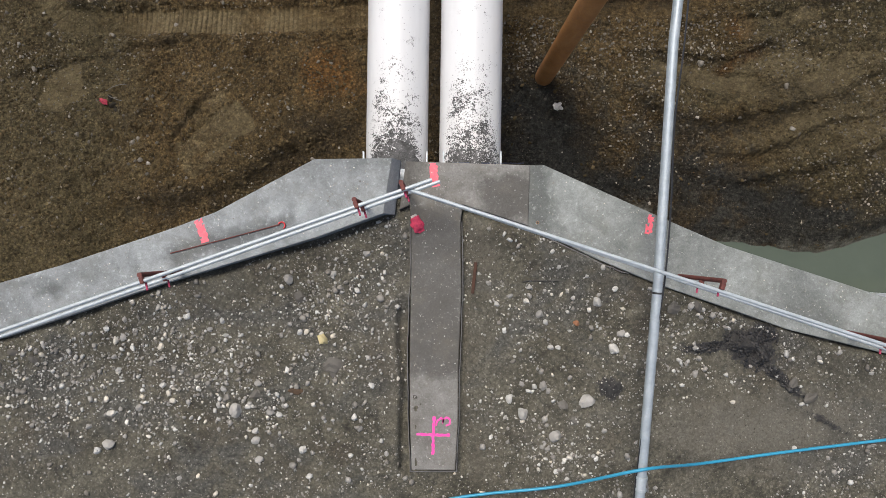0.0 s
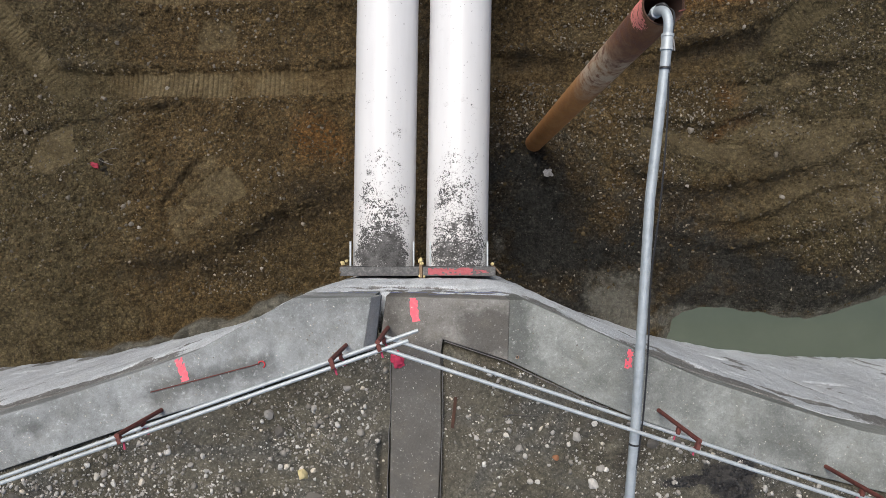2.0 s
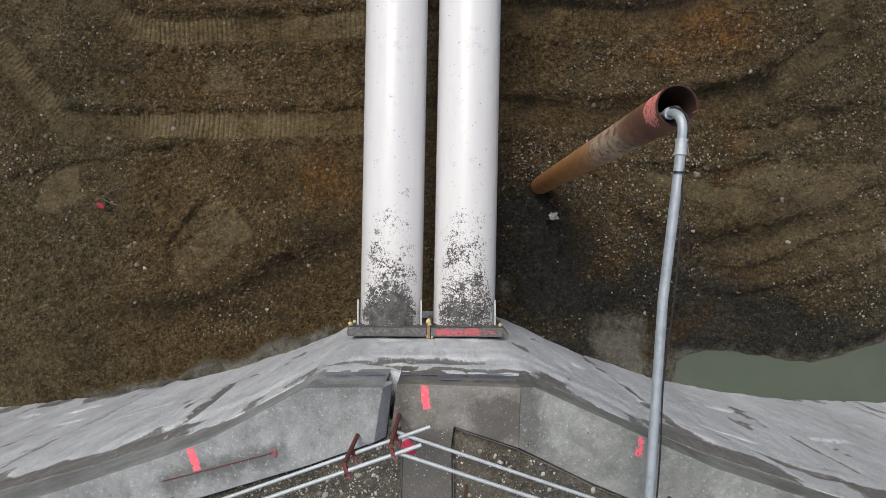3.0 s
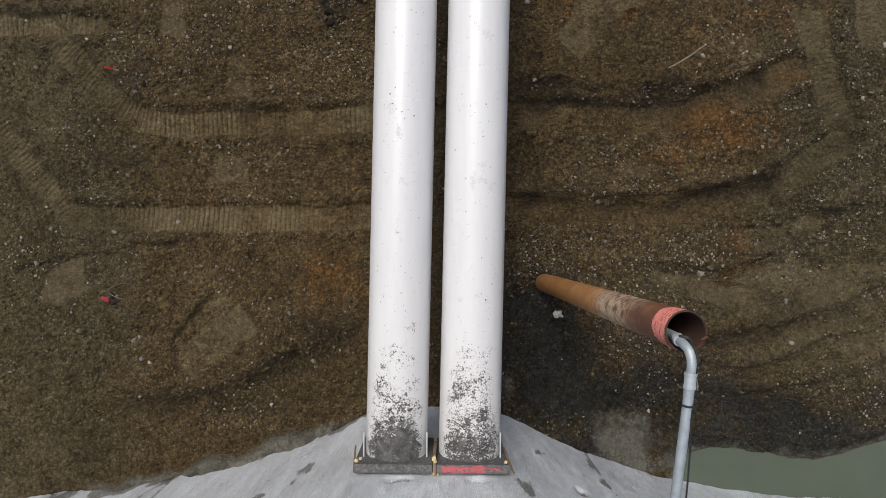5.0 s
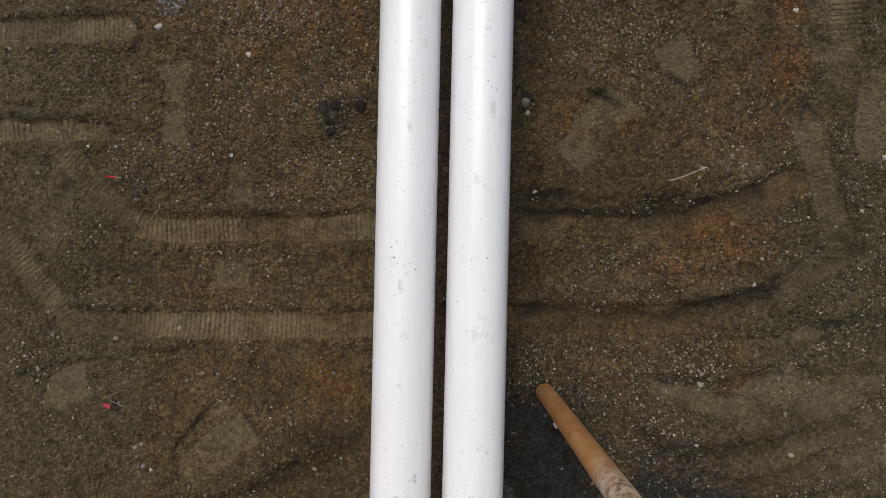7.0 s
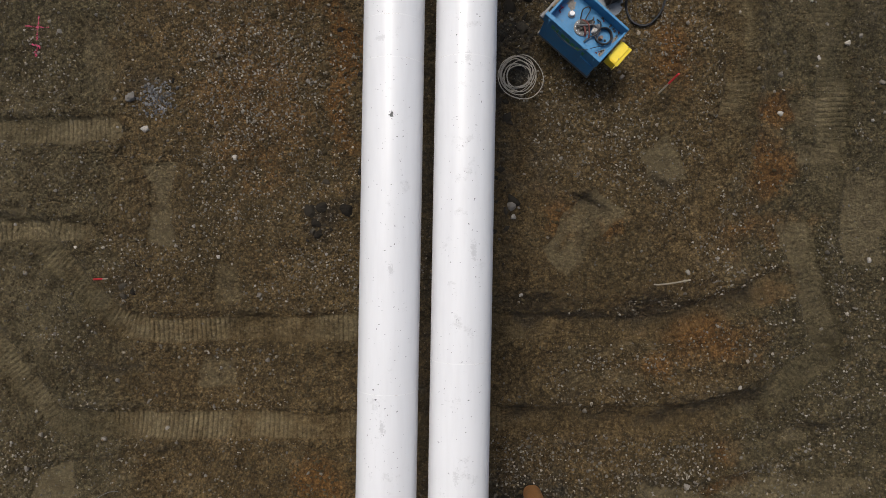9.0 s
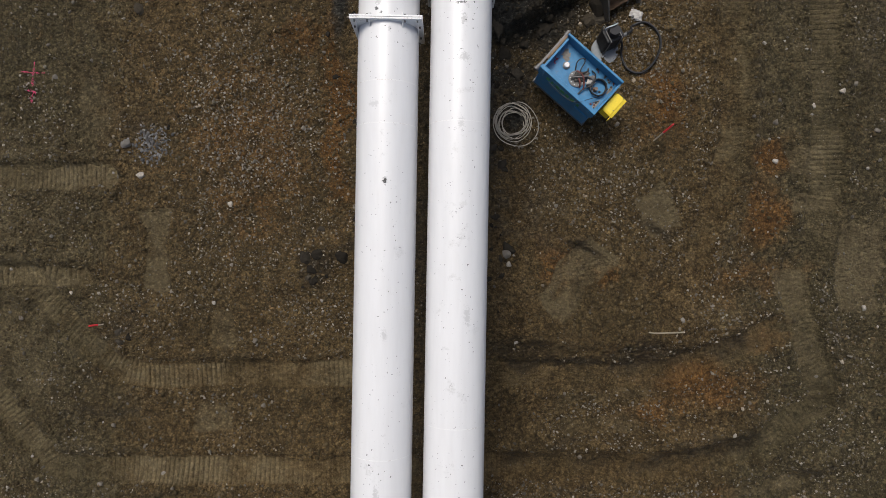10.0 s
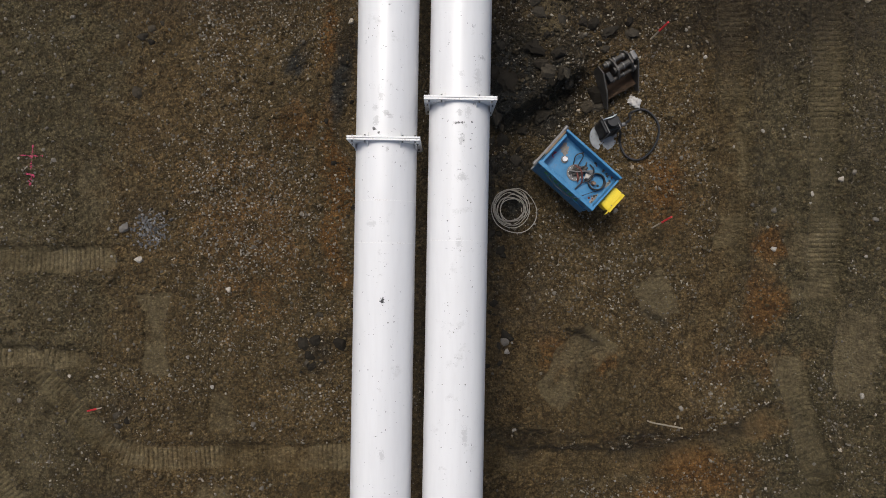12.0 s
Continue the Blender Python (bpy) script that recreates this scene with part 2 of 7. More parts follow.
def white_paint_material():
    n = Net("white_strut_paint")
    x, y, z = n.xyz()
    streak = n.noise(3.0, 4, 0.6, n.scaled(3, 0.35, 3))
    col = n.mix(n.span(streak, 0.4, 0.7, 0, 0.5), (0.655, 0.652, 0.648), (0.59, 0.585, 0.58))
    top = n.span(z, 2.98, 3.17)
    smudge = n.math("MULTIPLY", n.span(n.noise(2.6, 4, 0.7), 0.60, 0.68), n.span(n.noise(30, 3, 0.7), 0.45, 0.6, 0.15, 0.45))
    col = n.mix(n.math("MULTIPLY", smudge, n.span(top, 0, 1, 0.15, 1.0)), col, (0.36, 0.355, 0.34))
    speck = n.math("MULTIPLY", n.span(n.noise(21, 2, 0.5), 0.715, 0.735), top)
    col = n.mix(speck, col, (0.05, 0.05, 0.05))
    chip = n.math("MULTIPLY", n.span(n.noise(5.5, 4, 0.75, n.scaled(1.4, 0.8, 1)), 0.69, 0.715), top)
    col = n.mix(n.math("MULTIPLY", chip, 0.85), col, (0.12, 0.12, 0.12))
    # rubbed and chipped places
    for cx, cy, rx, ry, dark in ((1.0, 15.26, 0.05, 0.04, 0.8), (0.92, 14.95, 0.07, 0.16, 0.5), (0.65, 14.97, 0.05, 0.06, 0.35), (0.61, 14.20, 0.085, 0.025, 0.9), (0.63, 14.36, 0.05, 0.06, 0.6), (0.76, 14.37, 0.05, 0.10, 0.4), (0.66, 13.94, 0.05, 0.11, 0.6), (0.67, 13.34, 0.09, 0.07, 0.5),
                                (-0.62, 14.62, 0.05, 0.07, 0.45), (-0.71, 14.44, 0.04, 0.06, 0.4), (-0.70, 14.23, 0.05, 0.09, 0.5), (-0.54, 14.35, 0.06, 0.05, 0.6), (-0.47, 14.30, 0.06, 0.05, 0.4), (-0.73, 14.11, 0.03, 0.03, 0.9), (-0.66, 14.04, 0.022, 0.022, 1.0), (-0.52, 13.78, 0.03, 0.05, 0.5),
                                (-0.59, 11.37, 0.045, 0.06, 1.0), (-0.73, 6.37, 0.05, 0.12, 0.5), (0.72, 9.2, 0.06, 0.16, 0.4), (-0.60, 8.9, 0.05, 0.10, 0.45), (0.62, 12.3, 0.05, 0.12, 0.4), (-0.78, 12.6, 0.10, 0.05, 0.35), (0.45, 5.6, 0.05, 0.14, 0.35)):
        u, v = n.math("DIVIDE", n.math("SUBTRACT", x, cx), rx), n.math("DIVIDE", n.math("SUBTRACT", y, cy), ry)
        far = n.math("SQRT", n.math("ADD", n.math("MULTIPLY", u, u), n.math("MULTIPLY", v, v)))
        rub = n.span(n.math("ADD", far, n.span(n.noise(26, 4, 0.75), 0.3, 0.7, -0.9, 0.9)), 0.95, 0.6)
        col = n.mix(n.math("MULTIPLY", n.math("MULTIPLY", rub, top), dark if dark > 0.7 else dark * 0.65), col, (0.20, 0.197, 0.19) if dark < 0.7 else (0.03, 0.03, 0.03))
    # grime splashed on the tube next to the bearing: single specks that grow together
    near = n.span(y, 4.3, 1.35, 0.0, 1.0)
    crown = n.span(z, 2.86, 3.14, -0.55, 0.0)
    speckle = n.span(n.noise(44, 4, 0.7), 0.34, 0.66)
    clot = n.span(n.noise(13, 4, 0.7), 0.32, 0.68)
    drift = n.span(n.noise(2.6, 3), 0.35, 0.65, -0.16, 0.16)
    cover = n.math("ADD", n.math("ADD", n.math("MULTIPLY", n.math("POWER", near, 1.5), 0.78), crown), drift)
    g = n.span(n.math("ADD", n.math("ADD", n.math("MULTIPLY", speckle, 0.58), n.math("MULTIPLY", clot, 0.42)), cover), 0.97, 1.06)
    haze = n.math("MULTIPLY", n.span(y, 2.9, 1.3), n.span(n.noise(2.4, 4), 0.3, 0.7, 0.05, 0.40))
    col = n.mix(haze, col, (0.50, 0.48, 0.45))
    col = n.mix(n.math("MULTIPLY", g, n.span(n.noise(9, 4, 0.7), 0.3, 0.6, 0.86, 1.0)), col, n.mix(n.span(n.noise(70, 3, 0.7), 0.35, 0.65), (0.014, 0.0135, 0.013), (0.085, 0.083, 0.080)))
    h = n.math("ADD", n.math("MULTIPLY", g, 0.5), n.math("MULTIPLY", n.noise(6, 3), 0.2))
    return n.done(col, n.span(g, 0, 1, 0.38, 0.85), bump=h, strength=0.35, dist=0.01)


def rust_material(name, banded=False):
    n = Net(name)
    p = n.scaled(1, 1, 0.5)
    big, mid, fine = n.noise(2.6, 4, 0.6, p, 0.8), n.noise(9, 5, 0.7), n.noise(60, 4, 0.7)
    col = n.ramp(n.math("ADD", n.math("MULTIPLY", big, 0.6), n.math("MULTIPLY", mid, 0.4)),
                 (0.34, (0.075, 0.030, 0.016)), (0.47, (0.17, 0.070, 0.028)), (0.56, (0.29, 0.145, 0.052)), (0.68, (0.36, 0.25, 0.155)))
    if banded:
        z = n.math("ADD", n.xyz()[2], n.span(n.noise(3.5, 4), 0.3, 0.7, -0.35, 0.35))
        col = n.mix(n.span(z, 4.2, 5.0, 0.55, 0.0), col, (0.40, 0.19, 0.055))
        pale = n.math("MULTIPLY", n.span(z, 4.0, 4.9), n.span(z, 6.2, 5.4))
        col = n.mix(n.math("MULTIPLY", pale, n.span(mid, 0.38, 0.55, 0.0, 0.9)), col, (0.50, 0.40, 0.285))
        col = n.mix(n.span(z, 5.5, 6.1, 0.0, 0.55), col, n.mix(mid, (0.075, 0.026, 0.017), (0.19, 0.075, 0.045)))
    col = n.mix(n.span(fine, 0.55, 0.75, 0, 0.6), col, (0.07, 0.032, 0.020))
    return n.done(col, n.span(mid, 0.3, 0.7, 0.6, 0.9), 0.15, n.math("ADD", mid, fine), 0.5, 0.006)


def plain(name, c, rough=0.6, metal=0.0, var=0.25, scale=8.0, dirt=(0.09, 0.075, 0.055), grime=0.3, bump=0.2):
    n = Net(name)
    a, b = n.noise(scale, 5, 0.65), n.noise(scale * 7, 4, 0.7)
    col = n.mix(n.span(a, 0.3, 0.7), tuple(x * (1 - var) for x in c), tuple(min(1, x * (1 + var)) for x in c))
    col = n.mix(n.span(n.math("ADD", n.math("MULTIPLY", a, 0.5), n.math("MULTIPLY", b, 0.5)), 0.52, 0.66, 0, grime), col, dirt)
    return n.done(col, n.span(a, 0.3, 0.7, max(0.05, rough - 0.12), min(1, rough + 0.12)), metal, b, bump, 0.004)


def stone_material(name, island=True, lo=(0.12, 0.105, 0.085), hi=(0.60, 0.57, 0.51), rough=0.62, spec=0.5, relief=0.4):
    n = Net(name)
    r = n.geo.outputs["Random Per Island"] if island else n.rand()
    mid = tuple((a * 1.3 + b * 0.7) / 2 for a, b in zip(lo, hi))
    col = n.ramp(r, (0.0, lo), (0.6, mid), (0.86, hi), (0.95, (hi[0] * 0.9, hi[1] * 0.82, hi[2] * 0.70)), (1.0, tuple(h * 1.15 for h in hi)))
    a, b = n.noise(30, 4, 0.7), n.noise(120, 3)
    col = n.mix(n.span(a, 0.4, 0.7, 0, 0.5), col, tuple(x * 1.1 for x in lo))
    return n.done(col, rough, bump=n.math("ADD", a, b), strength=relief, dist=0.006, spec=spec)


def water_material():
    n = Net("murky_water")
    a = n.noise(1.2, 4)
    col = n.mix(a, (0.060, 0.076, 0.055), (0.088, 0.104, 0.078))
    return n.done(col, 0.07, bump=n.noise(9, 3), strength=0.05, dist=0.01)


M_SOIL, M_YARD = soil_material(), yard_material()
M_CAP = concrete_material("cast_concrete", (0.150, 0.158, 0.155), (0.345, 0.365, 0.365), 0.0, 0.0,
                          ((-2.22, 0.10, 1.36, 0.20, 15, 0.80), (-4.1, -0.42, 0.22, 0.14, -20, 0.8), (0.99, 0.62, 0.12, 0.55, 8, 0.6), (2.75, -0.15, 0.5, 0.5, 0, 0.3), (3.9, -0.55, 0.7, 0.3, -15, 0.3)))
M_CAPR = concrete_material("mottled_concrete", (0.135, 0.143, 0.131), (0.318, 0.333, 0.313), 0.05, 1.7,
                           ((1.02, 0.60, 0.30, 0.75, 8, 0.75), (1.15, 0.15, 0.45, 0.35, -20, 0.3), (2.75, -0.15, 0.5, 0.5, 0, 0.3), (3.9, -0.62, 0.9, 0.35, -15, 0.35), (5.6, -1.0, 1.0, 0.4, -12, 0.4)))
M_CAPWET = concrete_material("damp_concrete", (0.125, 0.116, 0.100), (0.27, 0.262, 0.242), 0.1, 3.1,
                             ((0.70, 0.56, 0.62, 0.50, 5, 0.8), (-0.08, -0.45, 0.7, 1.85, 0, 0.75), (-0.37, 0.66, 0.17, 0.7, 0, 0.95)))
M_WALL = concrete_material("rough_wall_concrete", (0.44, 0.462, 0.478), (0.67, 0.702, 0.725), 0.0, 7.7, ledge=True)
M_ENDFACE = concrete_material("lifted_formed_concrete", (0.26, 0.266, 0.264), (0.40, 0.405, 0.40), 0.0, 5.0)
M_WHITE = white_paint_material()
M_RUST = rust_material("rusty_steel")
M_CASING = rust_material("rusty_casing_steel", True)
# dark rust; inside the casing it stands in for shade
M_RUST_SHADE = plain("dark_rust_and_shade", (0.060, 0.028, 0.017), 0.9, 0.0, 0.4, 14, (0.05, 0.024, 0.014), 0.4)
M_SMEAR = plain("smeared_pink_paint", (0.40, 0.085, 0.10), 0.65, 0.0, 0.3, 18, (0.20, 0.15, 0.14), 0.95)
M_SALMON = plain("salmon_spray_paint", (0.86, 0.27, 0.22), 0.65, 0.0, 0.2, 12, (0.42, 0.20, 0.12), 0.6)
M_POST = plain("red_lead_rust", (0.135, 0.040, 0.032), 0.75, 0.1, 0.4, 14, (0.09, 0.04, 0.025), 0.5)
M_GALV = plain("galvanised_steel", (0.47, 0.51, 0.525), 0.55, 0.35, 0.18, 12, (0.28, 0.28, 0.27), 0.35)
M_ALU = plain("weathered_pipe_steel", (0.38, 0.425, 0.45), 0.5, 0.35, 0.2, 9, (0.30, 0.28, 0.25), 0.35)
M_STEEL = plain("dull_grey_steel", (0.17, 0.165, 0.16), 0.55, 0.5, 0.3, 9, (0.10, 0.085, 0.07), 0.5)
M_BEAR = plain("grimy_bearing_steel", (0.10, 0.10, 0.10), 0.7, 0.2, 0.5, 22, (0.28, 0.27, 0.26), 0.8, 0.5)
M_WHITESTEEL = plain("white_plate_paint", (0.70, 0.70, 0.69), 0.5, 0.0, 0.08, 7, (0.26, 0.19, 0.14), 0.7)
M_WOOD = plain("weathered_board", (0.20, 0.135, 0.08), 0.8, 0.0, 0.3, 12)
M_BLACK = plain("black_rubber", (0.018, 0.018, 0.019), 0.5, 0.0, 0.3, 15, (0.08, 0.07, 0.055), 0.25)
M_JET = plain("jet_black_paint", (0.008, 0.008, 0.009), 0.6, 0.0, 0.3, 9, (0.10, 0.095, 0.085), 0.15)
M_REDRAG = plain("red_cloth", (0.26, 0.025, 0.045), 0.9, 0.0, 0.3, 14, (0.16, 0.05, 0.05), 0.5)
M_PINK = plain("fluorescent_pink_paint", (0.85, 0.13, 0.17), 0.6, 0.0, 0.15, 25, (0.45, 0.30, 0.27), 0.6)
M_MAGENTA = plain("fluorescent_magenta_paint", (0.85, 0.07, 0.36), 0.6, 0.0, 0.15, 25, (0.45, 0.30, 0.30), 0.45)
M_CRIMSON = plain("crimson_spray", (0.42, 0.04, 0.10), 0.7, 0.0, 0.3, 25, (0.12, 0.06, 0.05), 0.7)
M_RED = plain("red_paint", (0.62, 0.035, 0.04), 0.5, 0.0, 0.2, 20)
M_BLUE = plain("blue_enamel", (0.030, 0.175, 0.345), 0.45, 0.0, 0.22, 5, (0.13, 0.12, 0.10), 0.5)
M_DKBLUE = plain("blue_line_paint", (0.09, 0.14, 0.36), 0.6, 0.0, 0.3, 20, (0.25, 0.25, 0.26), 0.7)
M_YELLOW = plain("yellow_enamel", (0.75, 0.56, 0.025), 0.45, 0.0, 0.12, 8, (0.25, 0.18, 0.05), 0.3)
M_GREEN = plain("green_paint", (0.05, 0.25, 0.09), 0.6)
M_HOSE = plain("blue_hose", (0.03, 0.27, 0.42), 0.4, 0.0, 0.12, 12)
M_ROPE = plain("grey_cable", (0.34, 0.31, 0.255), 0.7, 0.2, 0.3, 10)
M_FOAM = plain("yellow_foam", (0.55, 0.45, 0.22), 0.9, 0.0, 0.3, 20)
M_RAG = plain("pale_cloth", (0.42, 0.40, 0.37), 0.9, 0.0, 0.35, 20)
M_STAKE = plain("pale_stake_wood", (0.36, 0.31, 0.23), 0.8, 0.0, 0.25, 20)
M_PEBBLE = stone_material("pebbles", True, (0.16, 0.143, 0.118), (0.68, 0.66, 0.61))
M_PITPEBBLE = stone_material("pit_pebbles", True, (0.080, 0.066, 0.047), (0.34, 0.305, 0.245))
M_STONE = stone_material("river_stones", False, (0.24, 0.225, 0.20), (0.68, 0.66, 0.61))
M_PITSTONE = stone_material("pit_stones", False, (0.09, 0.075, 0.055), (0.36, 0.33, 0.28))
M_CLOD = stone_material("soil_clods", True, (0.046, 0.034, 0.016), (0.125, 0.094, 0.050), 0.95, 0.2)
M_MUDROCK = stone_material("muddy_lumps", False, (0.016, 0.0135, 0.010), (0.056, 0.048, 0.036), 0.95, 0.12, 1.0)
M_TAR = stone_material("black_crumbs", True, (0.006, 0.006, 0.007), (0.07, 0.066, 0.062))
M_GREYLUMP = stone_material("grey_mud_lumps", False, (0.070, 0.062, 0.050), (0.15, 0.138, 0.118))
M_MUDSTEEL = plain("muddy_dark_steel", (0.060, 0.056, 0.050), 0.6, 0.3, 0.4, 9, (0.12, 0.098, 0.07), 0.85)
M_WATER = water_material()


# ---- mesh helpers ----
def mesh_object(name, bm, material, smooth=False):
    me = bpy.data.meshes.new(name)
    bm.normal_update()
    bm.to_mesh(me)
    bm.free()
    me.materials.append(material)
    if smooth:
        me.shade_smooth()
        me.set_sharp_from_angle(angle=radians(45))
    return new(name, me)


def part(name, bm, material, parent, label="", smooth=False):
    """One mesh under a thing; the mesh is given in the parent's own space."""
    ob = mesh_object(name, bm, material, smooth)
    ob.parent = parent
    if label:
        tagged(ob, label)
    return ob


def thing(name, label, category, m=None, group=""):
    e = new(name)
    e.matrix_world = m or Matrix()
    return tagged(e, label, category, group)


def box(bm, cx, cy, cz, sx, sy, sz, m=None, bevel=0.0):
    made = bmesh.ops.create_cube(bm, size=1.0, matrix=(m or Matrix()) @ Matrix.Translation((cx, cy, cz)) @ Matrix.Diagonal((sx, sy, sz, 1)))
    if bevel:
        edges = list({e for v in made["verts"] for e in v.link_edges})
        bmesh.ops.bevel(bm, geom=edges, offset=bevel, segments=2, affect="EDGES", profile=0.5)
    return bm


def cyl(bm, a, b, r, seg=20, r2=None, caps=True):
    a, b = Vector(a), Vector(b)
    d = b - a
    m = Matrix.Translation((a + b) / 2) @ d.to_track_quat("Z", "Y").to_matrix().to_4x4()
    bmesh.ops.create_cone(bm, cap_ends=caps, segments=seg, radius1=r, radius2=r if r2 is None else r2, depth=d.length, matrix=m)
    return bm


def prism(bm, pts, z0, z1, bevel=0.0):
    """A plan outline raised from z0 to z1 (numbers, or functions of x and y)."""
    lo = [bm.verts.new((x, y, z0(x, y) if callable(z0) else z0)) for x, y in pts]
    hi = [bm.verts.new((x, y, z1(x, y) if callable(z1) else z1)) for x, y in pts]
    n = len(pts)
    top = bm.faces.new(hi)
    bm.faces.new(lo[::-1])
    for i in range(n):
        bm.faces.new((lo[i], lo[(i + 1) % n], hi[(i + 1) % n], hi[i]))
    bmesh.ops.recalc_face_normals(bm, faces=bm.faces[:])
    if bevel:
        bmesh.ops.bevel(bm, geom=list(top.edges), offset=bevel, segments=2, affect="EDGES", profile=0.5)
    return bm


def tube_path(bm, pts, r, seg=10, closed=False):
    """A round tube swept along points."""
    pts = [Vector(p) for p in pts]
    n, rings, up = len(pts), [], None
    for i, p in enumerate(pts):
        a = pts[(i - 1) % n] if closed or i else p
        b = pts[(i + 1) % n] if closed or i < n - 1 else p
        t = (b - a).normalized()
        if up is None:
            up = t.orthogonal().normalized()
        up = (up - t * up.dot(t)).normalized()
        side = t.cross(up)
        rings.append([bm.verts.new(p + r * (math.cos(2 * math.pi * k / seg) * up + math.sin(2 * math.pi * k / seg) * side)) for k in range(seg)])
    for i in range(n if closed else n - 1):
        p, q = rings[i], rings[(i + 1) % n]
        for k in range(seg):
            bm.faces.new((p[k], p[(k + 1) % seg], q[(k + 1) % seg], q[k]))
    if not closed:
        bm.faces.new(rings[0][::-1]), bm.faces.new(rings[-1])
    return bm


def bend(pts, steps=8):
    """Catmull-Rom points through a few given ones."""
    pts = [Vector(p) for p in pts]
    ext = [2 * pts[0] - pts[1], *pts, 2 * pts[-1] - pts[-2]]
    out = []
    for i in range(1, len(ext) - 2):
        p0, p1, p2, p3 = ext[i - 1:i + 3]
        for k in range(steps):
            t = k / steps
            out.append(0.5 * (2 * p1 + (p2 - p0) * t + (2 * p0 - 5 * p1 + 4 * p2 - p3) * t * t + (3 * p1 - p0 - 3 * p2 + p3) * t ** 3))
    return [*out, pts[-1]]


# ---- relief ----
RNG = np.random.default_rng(11)
LATTICE = RNG.random((256, 256))


def vnoise(x, y, scale, seed=0):
    """Smooth value noise in -1..1 on arrays."""
    u, v = x * scale + seed * 17.3, y * scale + seed * 9.1
    i, j = np.floor(u).astype(int), np.floor(v).astype(int)
    f, g = u - i, v - j
    f, g = f * f * (3 - 2 * f), g * g * (3 - 2 * g)
    a, b = LATTICE[i % 256, j % 256], LATTICE[(i + 1) % 256, j % 256]
    c, d = LATTICE[i % 256, (j + 1) % 256], LATTICE[(i + 1) % 256, (j + 1) % 256]
    return 2 * (a + (b - a) * f + (c - a) * g + (a - b - c + d) * f * g) - 1


def fbm(x, y, scale, octaves=4, seed=0, gain=0.5):
    total, amp = 0, 1.0
    for k in range(octaves):
        total = total + amp * vnoise(x, y, scale * 2 ** k, seed + k)
        amp *= gain
    return total


def step(v, a, b):
    t = np.clip((v - a) / (b - a), 0, 1)
    return t * t * (3 - 2 * t)


def blob(x, y, cx, cy, rx, ry, turn=0.0):
    c, s = math.cos(radians(turn)), math.sin(radians(turn))
    u, v = (x - cx) * c + (y - cy) * s, -(x - cx) * s + (y - cy) * c
    return np.exp(-((u / rx) ** 2 + (v / ry) ** 2))


def pad(x, y, cx, cy, lx, ly, turn=0.0, soft=0.12):
    c, s = math.cos(radians(turn)), math.sin(radians(turn))
    u, v = (x - cx) * c + (y - cy) * s, -(x - cx) * s + (y - cy) * c
    w = 0.10 * vnoise(x, y, 1.7, 40)
    return step(lx / 2 - np.abs(u) + w, -soft, soft) * step(ly / 2 - np.abs(v) + w, -soft, soft)


def along(x, y, pts):
    """Distance to a polyline (signed: left of it is positive) and the length run along it."""
    best, sgn, run, base = np.full(x.shape, 1e9), np.ones(x.shape), np.zeros(x.shape), 0.0
    for (ax, ay), (bx, by) in zip(pts, pts[1:]):
        dx, dy = bx - ax, by - ay
        ln = math.hypot(dx, dy)
        t = np.clip(((x - ax) * dx + (y - ay) * dy) / ln ** 2, 0, 1)
        d = np.hypot(x - ax - t * dx, y - ay - t * dy)
        m = d < best
        best = np.where(m, d, best)
        sgn = np.where(m, np.sign(dx * (y - ay) - dy * (x - ax)), sgn)
        run = np.where(m, base + t * ln, run)
        base += ln
    return best * sgn, run


def smooth_line(pts, steps=6):
    return [(p.x, p.y) for p in bend([(x, y, 0) for x, y in pts], steps)]


def sheet(name, xs, ys, z, material, keep=None, colours=None, tread=None):
    """A height sheet over a grid, as one mesh."""
    nx, ny = len(xs), len(ys)
    gx, gy = np.meshgrid(xs, ys, indexing="ij")
    co = np.stack([gx, gy, z], -1).reshape(-1, 3).astype(np.float32)
    i, j = np.meshgrid(np.arange(nx - 1), np.arange(ny - 1), indexing="ij")
    a = (i * ny + j).ravel()
    quads = np.stack([a, a + ny, a + ny + 1, a + 1], -1)
    if keep is not None:
        ok = (keep[:-1, :-1] & keep[1:, :-1] & keep[:-1, 1:] & keep[1:, 1:]).ravel()
        quads = quads[ok]
    me = bpy.data.meshes.new(name)
    me.vertices.add(len(co)), me.loops.add(quads.size), me.polygons.add(len(quads))
    me.vertices.foreach_set("co", co.ravel())
    me.loops.foreach_set("vertex_index", quads.ravel().astype(np.int32))
    me.polygons.foreach_set("loop_start", np.arange(0, quads.size, 4, dtype=np.int32))
    me.update(calc_edges=True)
    if colours is not None:
        at = me.attributes.new("soil", "FLOAT_COLOR", "POINT")
        at.data.foreach_set("color", np.clip(np.stack(colours, -1), 0, 1).reshape(-1).astype(np.float32))
    if tread is not None:
        at = me.attributes.new("tread", "FLOAT_COLOR", "POINT")
        at.data.foreach_set("color", np.stack(tread, -1).reshape(-1).astype(np.float32))
    me.materials.append(material)
    me.shade_smooth()
    return new(name, me)


def unmarked(ob):
    """Plain soil without patches or prints."""
    for name in ("soil", "tread"):
        ob.data.attributes.new(name, "FLOAT_COLOR", "POINT").data.foreach_set("color", np.zeros(4 * len(ob.data.vertices), np.float32))
    return ob


